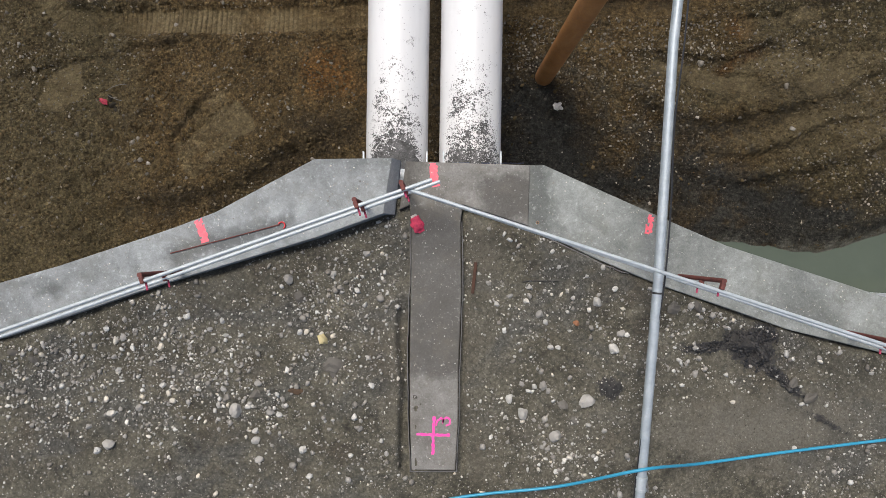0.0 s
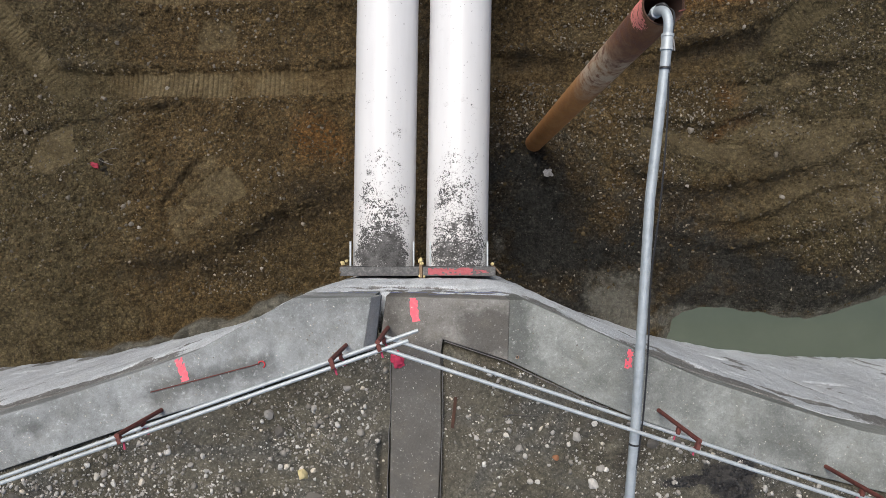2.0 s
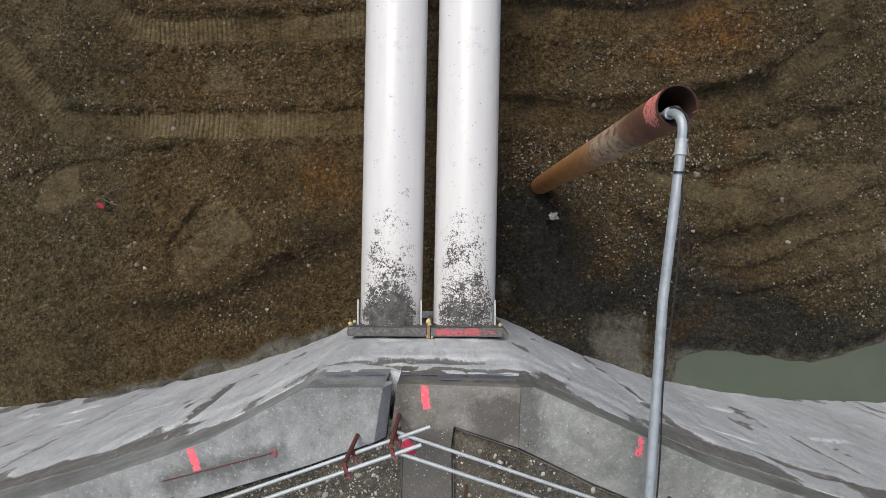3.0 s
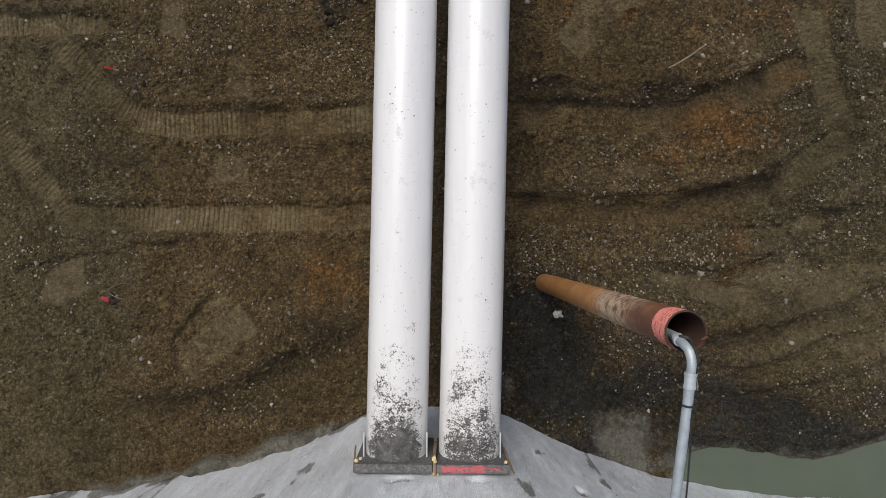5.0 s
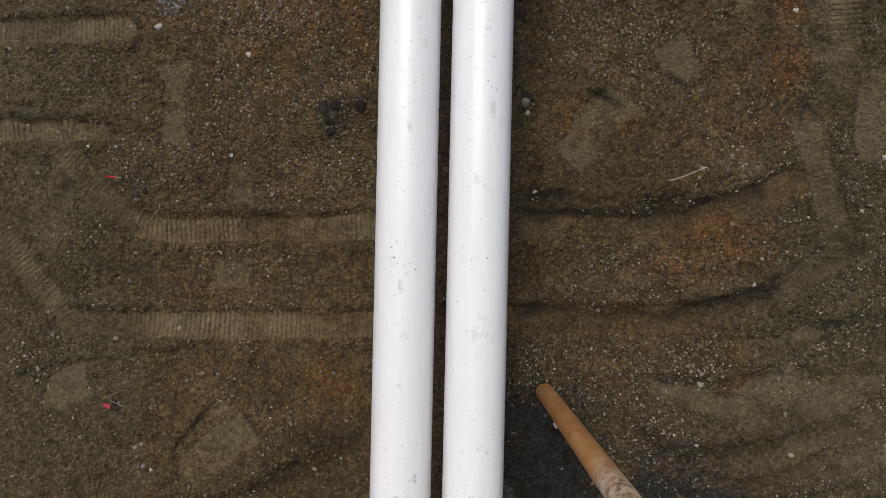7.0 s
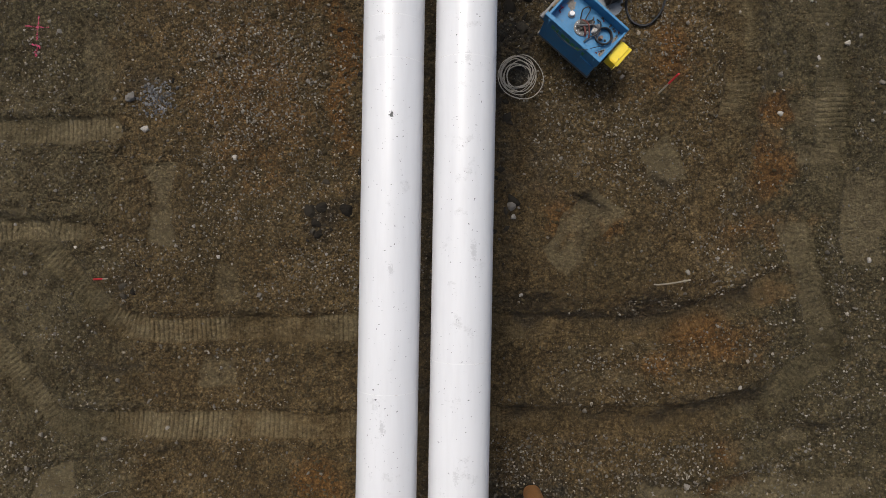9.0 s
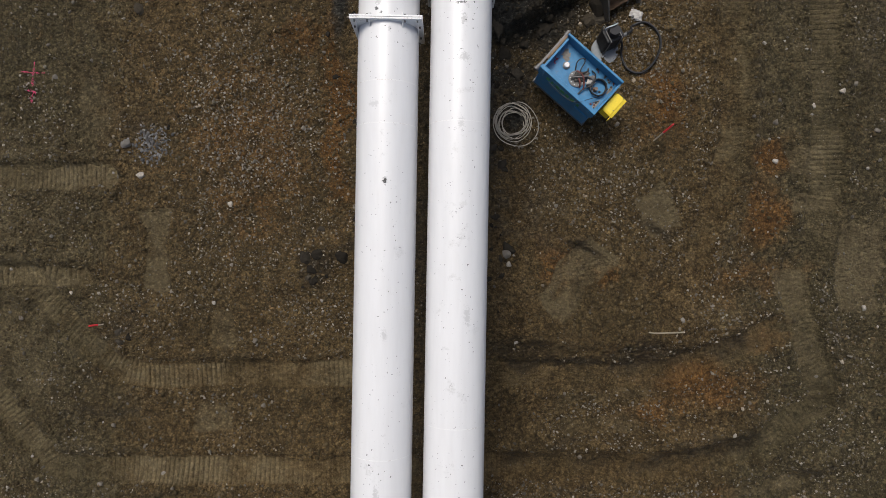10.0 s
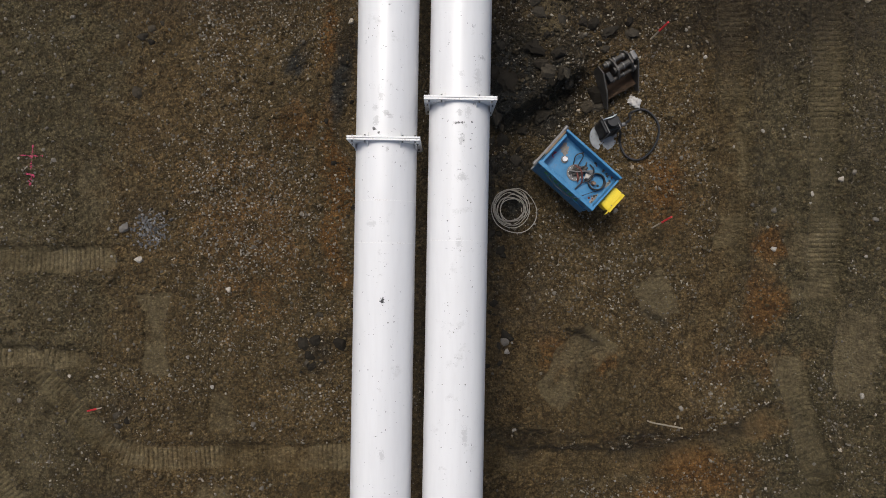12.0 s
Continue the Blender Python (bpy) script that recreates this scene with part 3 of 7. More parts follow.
def lookup(xs, ys, z):
    def at(x, y):
        u = np.clip((np.asarray(x) - xs[0]) / (xs[1] - xs[0]), 0, len(xs) - 1.001)
        v = np.clip((np.asarray(y) - ys[0]) / (ys[1] - ys[0]), 0, len(ys) - 1.001)
        i, j = u.astype(int), v.astype(int)
        f, g = u - i, v - j
        return z[i, j] * (1 - f) * (1 - g) + z[i + 1, j] * f * (1 - g) + z[i, j + 1] * (1 - f) * g + z[i + 1, j + 1] * f * g
    return at


# ---- pit floor ----
TRACKS = [
    (smooth_line([(-9.6, 9.9), (-8.83, 9.12), (-7.9, 8.15), (-6.9, 7.42), (-5.5, 7.36), (-1.6, 7.44), (1.5, 7.47), (4.5, 7.45), (6.1, 7.85), (7.6, 8.5)]), 0.6),
    (smooth_line([(-10.6, 7.5), (-10.1, 6.96), (-8.9, 5.55), (-7.9, 5.2), (-1.6, 5.23), (1.4, 5.42), (4.5, 5.42), (6.2, 5.66), (7.4, 6.15), (8.6, 6.9)]), 0.6),
    (smooth_line([(6.72, 18.5), (6.68, 15.2), (6.68, 12.7), (6.3, 11.2), (5.83, 9.85)]), 0.60),
    (smooth_line([(8.72, 18.5), (8.67, 15.2), (8.69, 12.7), (8.65, 11.2), (8.1, 9.7), (8.3, 8.2), (8.6, 7.3)]), 0.66),
    ([(-11.0, 11.9), (-7.35, 11.9)], 0.54),
    ([(-11.0, 9.6), (-8.0, 9.6)], 0.5),
]
FOOT = [(-15.0, -1.5), (-9.8, -1.35), (-7.5, -1.05), (-4.6, -0.346), (-2.84, 0.211), (-1.344, 0.94), (1.09, 0.91), (3.06, 0.036), (4.735, -0.507), (7.66, -0.98), (15.0, -0.9)]
PIT_X, PIT_Y = np.arange(-12.0, 12.0, 0.036), np.arange(-2.2, 19.2, 0.036)
X, Y = np.meshgrid(PIT_X, PIT_Y, indexing="ij")
# broken edges: the plan bent by noise, strongly for colours and slightly for cuts
BX = X + 0.30 * fbm(X, Y, 0.8, 3, 201) + 0.10 * fbm(X, Y, 4.0, 3, 205)
BY = Y + 0.30 * fbm(X, Y, 0.8, 3, 211) + 0.10 * fbm(X, Y, 4.0, 3, 215)
CX = X + 0.07 * fbm(X, Y, 1.6, 3, 221) + 0.025 * fbm(X, Y, 7.0, 2, 225)
CY = Y + 0.07 * fbm(X, Y, 1.6, 3, 231) + 0.025 * fbm(X, Y, 7.0, 2, 235)
Z = -0.72 + 0.045 * X
Z += 0.38 * blob(X, Y, -4.9, 2.9, 2.2, 1.5) + 0.42 * blob(X, Y, 4.2, 3.3, 1.5, 0.9) + 0.16 * blob(X, Y, 6.8, 2.6, 1.6, 0.9)
Z += -0.28 * blob(X, Y, 3.5, 6.3, 1.6, 1.0) - 0.22 * blob(X, Y, -4.5, 6.4, 2.5, 1.4)
Z += 0.30 * blob(X, Y, -4.6, 12.4, 3.2, 2.6) + 0.35 * blob(X, Y, 2.3, 9.5, 1.6, 2.0)
Z += 0.80 * blob(BX, BY, 2.4, 17.0, 1.4, 1.3) + 0.95 * blob(X, Y, -1.2, 17.0, 1.3, 2.2) + 0.25 * blob(X, Y, -1.9, 10.0, 0.8, 0.8)
shore = -0.12 + 0.13 * fbm(X, Y, 0.8, 3, 5) + 0.03 * fbm(X, Y, 3.0, 3, 7) + 0.28 * np.maximum(X - 8.2, 0) ** 1.2 - 0.12 * np.maximum(5.4 - X, 0)
Z += -0.55 * step(X, 4.6, 6.2) * step(shore - Y, -0.8, 0.5)
Z += 0.16 * blob(X, Y, 2.4, 0.7, 1.2, 1.2) + 0.08 * blob(X, Y, 4.2, 0.0, 0.9, 0.9)
Z += 0.07 * fbm(X, Y, 0.7, 3, 3) + 0.015 * fbm(X, Y, 2.6, 3, 6) * step(1.2 - Y, 0, 0.6) * step(X, 3, 4)
foot = np.interp(X, [p[0] for p in FOOT], [p[1] for p in FOOT])
heap = step(0.38 + 0.16 * fbm(X, Y, 1.3, 3, 66) - (Y - foot), 0, 0.2) * step(-X, 1.8, 2.9) * step(X, -8.6, -7.2)
Z += heap * (0.34 + 0.22 * fbm(X, Y, 2.2, 3, 67))
COMPACT, ORANGE, WET_SHADE, OLIVE = (np.zeros(X.shape) for _ in range(4))
flat, RUN, PRESSED = (np.zeros(X.shape) for _ in range(3))
for k, (line, width) in enumerate(TRACKS):
    d, run = along(X, Y, line)
    a = np.abs(d) + 0.05 * vnoise(X, Y, 2.1, k) + 0.03 * fbm(X, Y, 6.0, 2, 240 + k)
    inside = step(width / 2 - a, -0.04, 0.05)
    fade = step(fbm(X, Y, 0.55, 2, 60 + k) + 0.35 * fbm(X, Y, 2.6, 3, 250 + k), -0.75, 0.1) * (1 - (0.55 if k < 2 else 0.25) * step(X, 0.8, 1.6))
    Z += inside * -0.065
    RUN = np.where(inside > PRESSED, run, RUN)
    PRESSED = np.maximum(PRESSED, inside * (1 - 0.3 * step(-X, 6.6, 7.6) * (k < 2)) * (0.55 + 0.35 * step(Y, 10.8, 11.8) if k in (2, 3) else 1.0) * np.clip(0.2 + 0.35 * step(-X, 0.5, 1.5) + 0.8 * fade, 0, 1))
    berm = np.exp(-((np.abs(d) - width / 2 - 0.15) / 0.11) ** 2)
    lumps = 0.5 + 0.8 * vnoise(X, Y, 4.0, 80 + k) + 0.5 * vnoise(X, Y, 9.0, 88 + k)
    Z += berm * (0.085 * lumps + np.where(d > 0, 0.05, 0.0))
    COMPACT = np.maximum(COMPACT, inside * (1 - 0.35 * step(-X, 6.6, 7.6) * (k < 2)) * (0.14 + 0.16 * step(-X, 0.5, 1.5) + 0.34 * fade))
    # berm flanks are darkened in colour, standing in for their shade
    WET_SHADE = np.maximum(WET_SHADE, 0.42 * berm * np.clip(lumps, 0, 1) * np.where(d > 0, 1.0, 0.45))
    flat = np.maximum(flat, inside)
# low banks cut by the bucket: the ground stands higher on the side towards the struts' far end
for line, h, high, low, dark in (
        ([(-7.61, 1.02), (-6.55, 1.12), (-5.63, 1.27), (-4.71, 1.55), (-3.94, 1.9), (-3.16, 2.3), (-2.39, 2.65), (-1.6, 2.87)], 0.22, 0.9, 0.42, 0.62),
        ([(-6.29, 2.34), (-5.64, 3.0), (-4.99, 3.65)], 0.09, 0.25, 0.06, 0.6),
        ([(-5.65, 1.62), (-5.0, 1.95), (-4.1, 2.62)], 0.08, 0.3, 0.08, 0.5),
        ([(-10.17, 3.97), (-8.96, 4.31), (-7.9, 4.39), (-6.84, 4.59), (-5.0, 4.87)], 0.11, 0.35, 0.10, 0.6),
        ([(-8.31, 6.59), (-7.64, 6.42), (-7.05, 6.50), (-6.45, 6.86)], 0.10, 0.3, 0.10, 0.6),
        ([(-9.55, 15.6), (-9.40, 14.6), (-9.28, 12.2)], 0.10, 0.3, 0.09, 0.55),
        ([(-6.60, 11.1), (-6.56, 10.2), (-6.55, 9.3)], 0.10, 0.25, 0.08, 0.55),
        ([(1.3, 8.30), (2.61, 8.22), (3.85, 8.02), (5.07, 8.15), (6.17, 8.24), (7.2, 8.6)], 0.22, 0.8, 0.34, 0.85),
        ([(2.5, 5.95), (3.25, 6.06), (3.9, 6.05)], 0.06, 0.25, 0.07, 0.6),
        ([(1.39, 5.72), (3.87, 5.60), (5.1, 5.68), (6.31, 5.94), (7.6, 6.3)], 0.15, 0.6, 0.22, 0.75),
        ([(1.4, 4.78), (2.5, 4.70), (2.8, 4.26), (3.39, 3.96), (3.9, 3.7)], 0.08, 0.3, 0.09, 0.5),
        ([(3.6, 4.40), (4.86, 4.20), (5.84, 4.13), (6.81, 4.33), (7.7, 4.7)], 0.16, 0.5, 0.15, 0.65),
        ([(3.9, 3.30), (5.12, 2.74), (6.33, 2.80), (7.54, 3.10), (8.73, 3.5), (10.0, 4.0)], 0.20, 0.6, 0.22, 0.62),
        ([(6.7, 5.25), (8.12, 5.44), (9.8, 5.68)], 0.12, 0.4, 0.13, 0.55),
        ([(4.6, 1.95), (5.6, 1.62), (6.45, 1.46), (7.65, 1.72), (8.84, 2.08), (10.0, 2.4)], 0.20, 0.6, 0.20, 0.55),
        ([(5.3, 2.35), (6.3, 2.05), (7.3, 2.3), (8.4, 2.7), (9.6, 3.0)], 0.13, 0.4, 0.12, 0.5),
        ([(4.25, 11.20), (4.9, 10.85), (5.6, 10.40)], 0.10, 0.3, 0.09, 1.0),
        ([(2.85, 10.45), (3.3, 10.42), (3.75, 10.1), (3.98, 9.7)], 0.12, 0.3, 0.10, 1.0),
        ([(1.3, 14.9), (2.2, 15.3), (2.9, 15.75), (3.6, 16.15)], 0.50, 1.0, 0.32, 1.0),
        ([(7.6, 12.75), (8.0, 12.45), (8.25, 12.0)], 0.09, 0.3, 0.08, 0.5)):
    px, py = [p[0] for p in line], [p[1] for p in line]
    reach = 2 * high + 0.4
    win = np.s_[slice(*np.searchsorted(PIT_X, (min(px) - reach, max(px) + reach))), slice(*np.searchsorted(PIT_Y, (min(py) - reach, max(py) + reach)))]
    d, run = along(CX[win], CY[win], smooth_line(line, 3))
    total = sum(math.hypot(b[0] - a[0], b[1] - a[1]) for a, b in zip(line, line[1:]))
    taper = step(run, 0.0, 0.5) * step(total - run, 0.0, 0.5) * (0.75 + 0.35 * vnoise(X[win], Y[win], 1.3, 260))
    Z[win] += h * taper * (step(d, -low * 0.6, low * 0.45) * np.exp(-(np.maximum(d, 0) / high) ** 2) - 0.3 * np.exp(-((d + low) / low) ** 2))
    # the low side is darkened: damp soil and the bank's shade in one
    WET_SHADE[win] = np.maximum(WET_SHADE[win], np.clip(dark * taper, 0, 1) * np.exp(-((d + 0.5 * low) / (1.0 * low + 0.04 + 0.05 * np.abs(vnoise(X[win], Y[win], 1.1, 266)))) ** 2) * np.clip(1.0 + 0.35 * fbm(X[win], Y[win], 3.0, 3, 263), 0, 1))
# smears pressed by the bucket, streaked along their length
for cx, cy, lx, ly, turn, tone in ((-5.05, 2.42, 1.85, 0.90, 37, 0.72), (-5.15, 3.15, 1.1, 0.5, 42, 0.45), (-8.72, 3.72, 1.0, 0.75, 25, 1.0), (-8.95, 3.45, 0.7, 0.6, -15, 0.7), (-4.95, 6.4, 0.9, 0.7, 0, 0.6), (-6.2, 10.2, 0.62, 1.75, 1, 0.8), (-4.7, 8.5, 0.6, 0.9, 0, 0.5),
                                   (3.25, 9.6, 0.85, 1.7, -40, 1.0), (5.05, 11.1, 0.75, 1.1, 25, 1.0), (8.3, 12.2, 0.9, 0.7, 10, 0.9), (8.5, 11.3, 0.9, 0.5, 0, 0.9), (4.2, 7.0, 2.6, 0.35, 5, 0.4),
                                   # the last entry paints the lit slope of the heap paler
                                   (3.9, 6.35, 1.6, 0.5, 5, 0.5), (9.4, 9.9, 0.9, 2.0, 0, 0.84), (7.9, 9.4, 0.7, 0.7, 0, 0.7), (5.6, 3.7, 2.3, 0.40, -8, 0.8), (8.3, 3.7, 1.3, 0.55, 25, 0.84), (7.4, 5.0, 1.8, 0.4, 12, 0.6), (-7.6, 13.6, 0.8, 1.8, 0, 0.5), (2.6, 17.1, 0.7, 1.0, -20, 0.6)):
    q = pad(CX, CY, cx, cy, lx, ly, turn, 0.05)
    c, sn = math.cos(radians(turn)), math.sin(radians(turn))
    across = -(X - cx) * sn + (Y - cy) * c if lx > ly else (X - cx) * c + (Y - cy) * sn
    streak = vnoise(across, 0.25 * (X + Y), 9.0, 270) + 0.6 * vnoise(across, 0.25 * (X + Y), 21.0, 272)
    Z += q * (-0.045 + 0.010 * streak)
    flat = np.maximum(flat, 0.9 * q)
    COMPACT = np.maximum(COMPACT, tone * q * np.clip(0.85 + 0.25 * streak + 0.3 * fbm(X, Y, 1.5, 3, 275), 0, 1))
for cx, cy, rx, ry, s in ((6.2, 7.2, 1.5, 0.7, 0.72), (5.0, 6.7, 1.2, 0.35, 0.55), (7.55, 12.3, 0.5, 0.45, 0.95), (7.3, 10.9, 0.45, 0.9, 0.85), (6.55, 4.05, 0.6, 0.16, 0.9), (6.5, 4.75, 0.6, 0.4, 0.6), (-2.1, 13.2, 0.40, 2.2, 0.95), (-2.15, 16.8, 0.28, 0.9, 0.95),
                          (-4.0, 12.6, 2.2, 2.8, 0.42), (-2.45, 3.75, 0.75, 0.75, 0.75), (2.9, 9.9, 0.5, 0.7, 0.55), (3.9, 9.9, 0.35, 0.5, 0.6), (5.1, 13.5, 0.7, 0.9, 0.75), (7.4, 8.4, 0.7, 0.6, 0.5), (4.6, 8.4, 1.6, 0.5, 0.3), (-3.0, 14.9, 0.8, 0.5, 0.6), (7.2, 9.6, 1.2, 0.5, 0.45), (4.3, 16.2, 1.2, 0.8, 0.35)):
    ORANGE = np.maximum(ORANGE, s * blob(BX, BY, cx, cy, rx, ry))
# wet patches; those round (2, 16) paint the heap's black shadow
for cx, cy, rx, ry, s in ((2.3, 2.3, 1.6, 2.1, 1.0), (4.2, 1.0, 2.4, 0.9, 1.0), (7.5, 1.2, 2.4, 0.5, 0.75), (-5.3, 0.95, 1.9, 0.35, 0.7), (-2.7, 2.5, 1.1, 0.4, 0.75), (-7.5, 6.6, 0.9, 0.25, 0.6), (-2.5, 9.9, 0.45, 0.55, 0.9),
                          # (0, 10) paints the shade between the struts, (3, 8.05) a berm's shade
                          (1.6, 11.5, 0.45, 4.0, 0.35), (0.0, 10.0, 0.9, 14.0, 0.5), (1.75, 13.6, 0.55, 1.6, 0.75), (-1.75, 16.0, 0.30, 1.9, 0.95), (-1.75, 10.1, 0.3, 0.3, 0.9), (-3.05, 16.4, 0.35, 0.4, 0.7), (2.5, 15.5, 1.5, 0.8, 1.0), (1.7, 16.0, 0.8, 1.5, 1.0), (3.3, 16.4, 0.8, 0.6, 0.8), (3.0, 8.05, 2.4, 0.22, 0.75),
                          (7.6, 3.1, 1.8, 0.2, 0.45), (4.2, 17.3, 1.7, 0.8, 0.75), (-6.3, 12.9, 0.6, 0.4, 0.5), (-6.9, 8.4, 0.5, 0.5, 0.5), (6.8, 17.6, 4.5, 1.7, 0.85), (-7.0, 2.9, 0.7, 0.5, 0.4), (-4.5, 17.8, 3.2, 1.0, 0.5), (-3.2, 14.6, 1.6, 2.6, 0.22), (9.6, 14.5, 1.2, 3.5, 0.30), (9.0, 8.3, 0.8, 0.4, 0.4), (5.2, 10.0, 0.8, 0.3, 0.45)):
    WET_SHADE = np.maximum(WET_SHADE, s * blob(BX, BY, cx, cy, rx, ry))
OLIVE = np.maximum(0.85 * step(BX, 5.2, 8.2), 0.7 * step(-BX, 5.4, 8.4))
OLIVE = np.maximum(OLIVE, 0.7 * blob(BX, BY, 5.6, 3.6, 2.6, 0.9))
SILT = 1.0 * heap
slick = np.maximum(blob(X, Y, 3.3, -0.05, 1.7, 0.5), step(X, 4.0, 5.5) * np.exp(-((shore - Y + 0.1) / 0.3) ** 2))
flat = np.maximum(flat, 0.55 * slick)
WET_SHADE = np.maximum(WET_SHADE, 0.35 * slick)
SILT = np.maximum(SILT, 0.75 * step(X, 4.0, 5.2) * np.exp(-((shore - Y + 0.05) / 0.30) ** 2))
SILT = np.maximum(SILT, 1.1 * blob(BX, BY, 4.2, 0.05, 1.6, 0.55, -24) * (0.75 + 0.5 * fbm(X, Y, 1.2, 3, 71)))
SILT = np.maximum(SILT, 0.6 * blob(X, Y, 1.45, 1.45, 0.22, 0.4, 20))
SLATE_SHADE = np.zeros(X.shape)
# the entry at (2.0, 15.7) paints the shadowed face of the heap
for cx, cy, rx, ry, s in ((2.1, 2.3, 1.9, 1.8, 1.0), (4.2, 1.3, 2.6, 1.0, 1.0), (3.4, 0.1, 1.9, 0.8, 1.0), (7.4, 0.9, 2.8, 0.6, 0.9), (6.8, 0.4, 3.2, 0.6, 0.95), (4.4, 2.1, 2.2, 0.9, 0.62), (2.3, 11.6, 1.3, 1.9, 0.34), (3.2, 5.0, 1.2, 0.4, 0.3), (-1.9, 15.6, 0.3, 0.8, 0.9), (-3.05, 16.3, 0.3, 0.5, 0.8), (1.6, 13.4, 0.6, 1.8, 0.8), (2.0, 15.7, 1.3, 0.9, 0.95), (-8.9, 13.0, 0.8, 0.4, 0.3)):
    SLATE_SHADE = np.maximum(SLATE_SHADE, s * blob(BX, BY, cx, cy, rx, ry) * (0.85 + 0.3 * fbm(X, Y, 1.0, 3, 75)))
SLATE_SHADE = np.maximum(SLATE_SHADE, step(X, 4.4, 5.4) * np.exp(-((Y - shore - 0.25) / 0.5) ** 2))
SLATE_SHADE = SLATE_SHADE * (1 - 0.8 * SILT)
# broad paler ground at the left and near right, not pressed flat
COMPACT = np.maximum(COMPACT, 0.26 * step(-BX, 4.0, 7.5) * step(9.5 - BY, -1.5, 1.0))
COMPACT = np.maximum(COMPACT, 0.42 * step(-BX, 6.8, 9.2) * step(13.5 - BY, -1.5, 1.0) * np.clip(0.8 + 0.4 * fbm(X, Y, 0.9, 3, 290), 0, 1))
COMPACT = np.maximum(COMPACT, 0.72 * np.exp(-(((BX - 8.1) / 2.3) ** 4 + ((BY - 3.1) / 1.4) ** 4)) * (1 - 0.6 * WET_SHADE) * np.clip(0.85 + 0.35 * fbm(X, Y, 1.4, 3, 292), 0, 1))
# smeared clay on the far side
clay = step(BX, 5.6, 6.8) * step(BY, 8.0, 9.5) * np.clip(0.62 + 0.45 * fbm(X, Y, 0.6, 3, 55) + 0.2 * fbm(X, Y, 3.0, 3, 57), 0, 1)
COMPACT = np.maximum(COMPACT, 0.36 * clay * (1 - ORANGE))
flat = np.maximum(flat, 0.7 * clay)
# clods and crumbs, smoother where pressed
strand = np.exp(-((Y - shore + 0.1) / 0.45) ** 2) * step(X, 3.6, 4.8)
rough = (1 - 0.9 * strand) * (1 - 0.85 * flat) * (0.6 + 0.5 * step(fbm(X, Y, 0.5, 2, 31), -0.6, 0.6))
Z += rough * (0.048 * fbm(X, Y, 2.2, 3, 8) + 0.075 * np.maximum(0, fbm(X, Y, 6.0, 2, 12) - 0.2) + 0.030 * np.maximum(0, vnoise(X, Y, 13.0, 20)))
Z += 0.006 * vnoise(X, Y, 13.0, 22)
pit_z, pressed_at = lookup(PIT_X, PIT_Y, Z), lookup(PIT_X, PIT_Y, np.maximum(flat, np.maximum(SILT, 1.2 * SLATE_SHADE)))
pit_floor = tagged(sheet("ground_pit", PIT_X, PIT_Y, Z, M_SOIL, colours=(COMPACT, ORANGE, WET_SHADE, OLIVE), tread=(RUN, PRESSED, np.clip(SILT, 0, 1), np.clip(SLATE_SHADE, 0, 1))),
                   "dark brown churned soil of the pit floor with track prints", "ground", kind="structure")
bm = bmesh.new()
ring = [(2.6, -1.3), (11.9, -1.3), (11.9, 1.6), (2.6, 1.6)]
bm.faces.new([bm.verts.new((x, y, -0.62)) for x, y in ring])
tagged(mesh_object("water", bm, M_WATER), "murky grey green puddle at the foot of the wall", "water", kind="structure")

# ---- wall of the pit: capping beam over rough panels ----
OUT_L = [(-0.53, 0.95), (-1.344, 0.939), (-2.37, 0.387), (-2.84, 0.211), (-4.02, -0.18), (-4.6, -0.346), (-5.6, -0.62), (-7.5, -1.05), (-9.8, -1.35), (-27.5, -2.0)]
IN_L = [(-0.62, 0.37), (-1.315, 0.123), (-2.08, -0.11), (-2.96, -0.376), (-4.6, -0.933), (-7.5, -1.7), (-9.8, -2.0), (-27.5, -2.7)]
OUT_R = [(0.93, 0.905), (1.093, 0.906), (2.45, 0.30), (3.06, 0.036), (4.735, -0.507), (6.0, -0.76), (7.66, -0.98), (9.7, -1.05), (23.5, -0.9)]
IN_R = [(0.91, 0.25), (1.67, -0.115), (2.33, -0.387), (3.12, -0.658), (3.72, -0.87), (4.735, -1.12), (6.0, -1.40), (7.66, -1.65), (9.7, -1.75), (23.5, -1.6)]
TOP_L, TOP_M, TOP_R = 6.36, 6.16, 6.14
CAP = 0.95

cap_left = thing("capping_beam", "pale grey cast concrete capping beam with a pink paint mark", "capping beam", group="capping beams")
bm = prism(bmesh.new(), OUT_L + IN_L[::-1], TOP_L - CAP, TOP_L, 0.012)
part("beam", bm, M_CAP, cap_left)
# sloped end of the higher beam
bm = bmesh.new()
a = [(-0.53, 0.948, TOP_L), (-0.62, 0.372, TOP_L), (-0.52, 0.372, TOP_M + 0.003), (-0.455, 0.948, TOP_M + 0.003)]
b = [(x, y, TOP_M - 0.1) for x, y, z in a]
va, vb = [bm.verts.new(p) for p in a], [bm.verts.new(p) for p in b]
bm.faces.new(va), bm.faces.new(vb[::-1])
for i in range(4):
    bm.faces.new((va[i], vb[i], vb[(i + 1) % 4], va[(i + 1) % 4]))
bmesh.ops.recalc_face_normals(bm, faces=bm.faces[:])
# colour lifted above the beam's to offset the shade on this face
part("end_face", bm, M_ENDFACE, cap_left, "smooth formed end face")

cap_mid = thing("capping_beam", "damp grey concrete capping beam with a long narrow stem", "capping beam", group="capping beams")
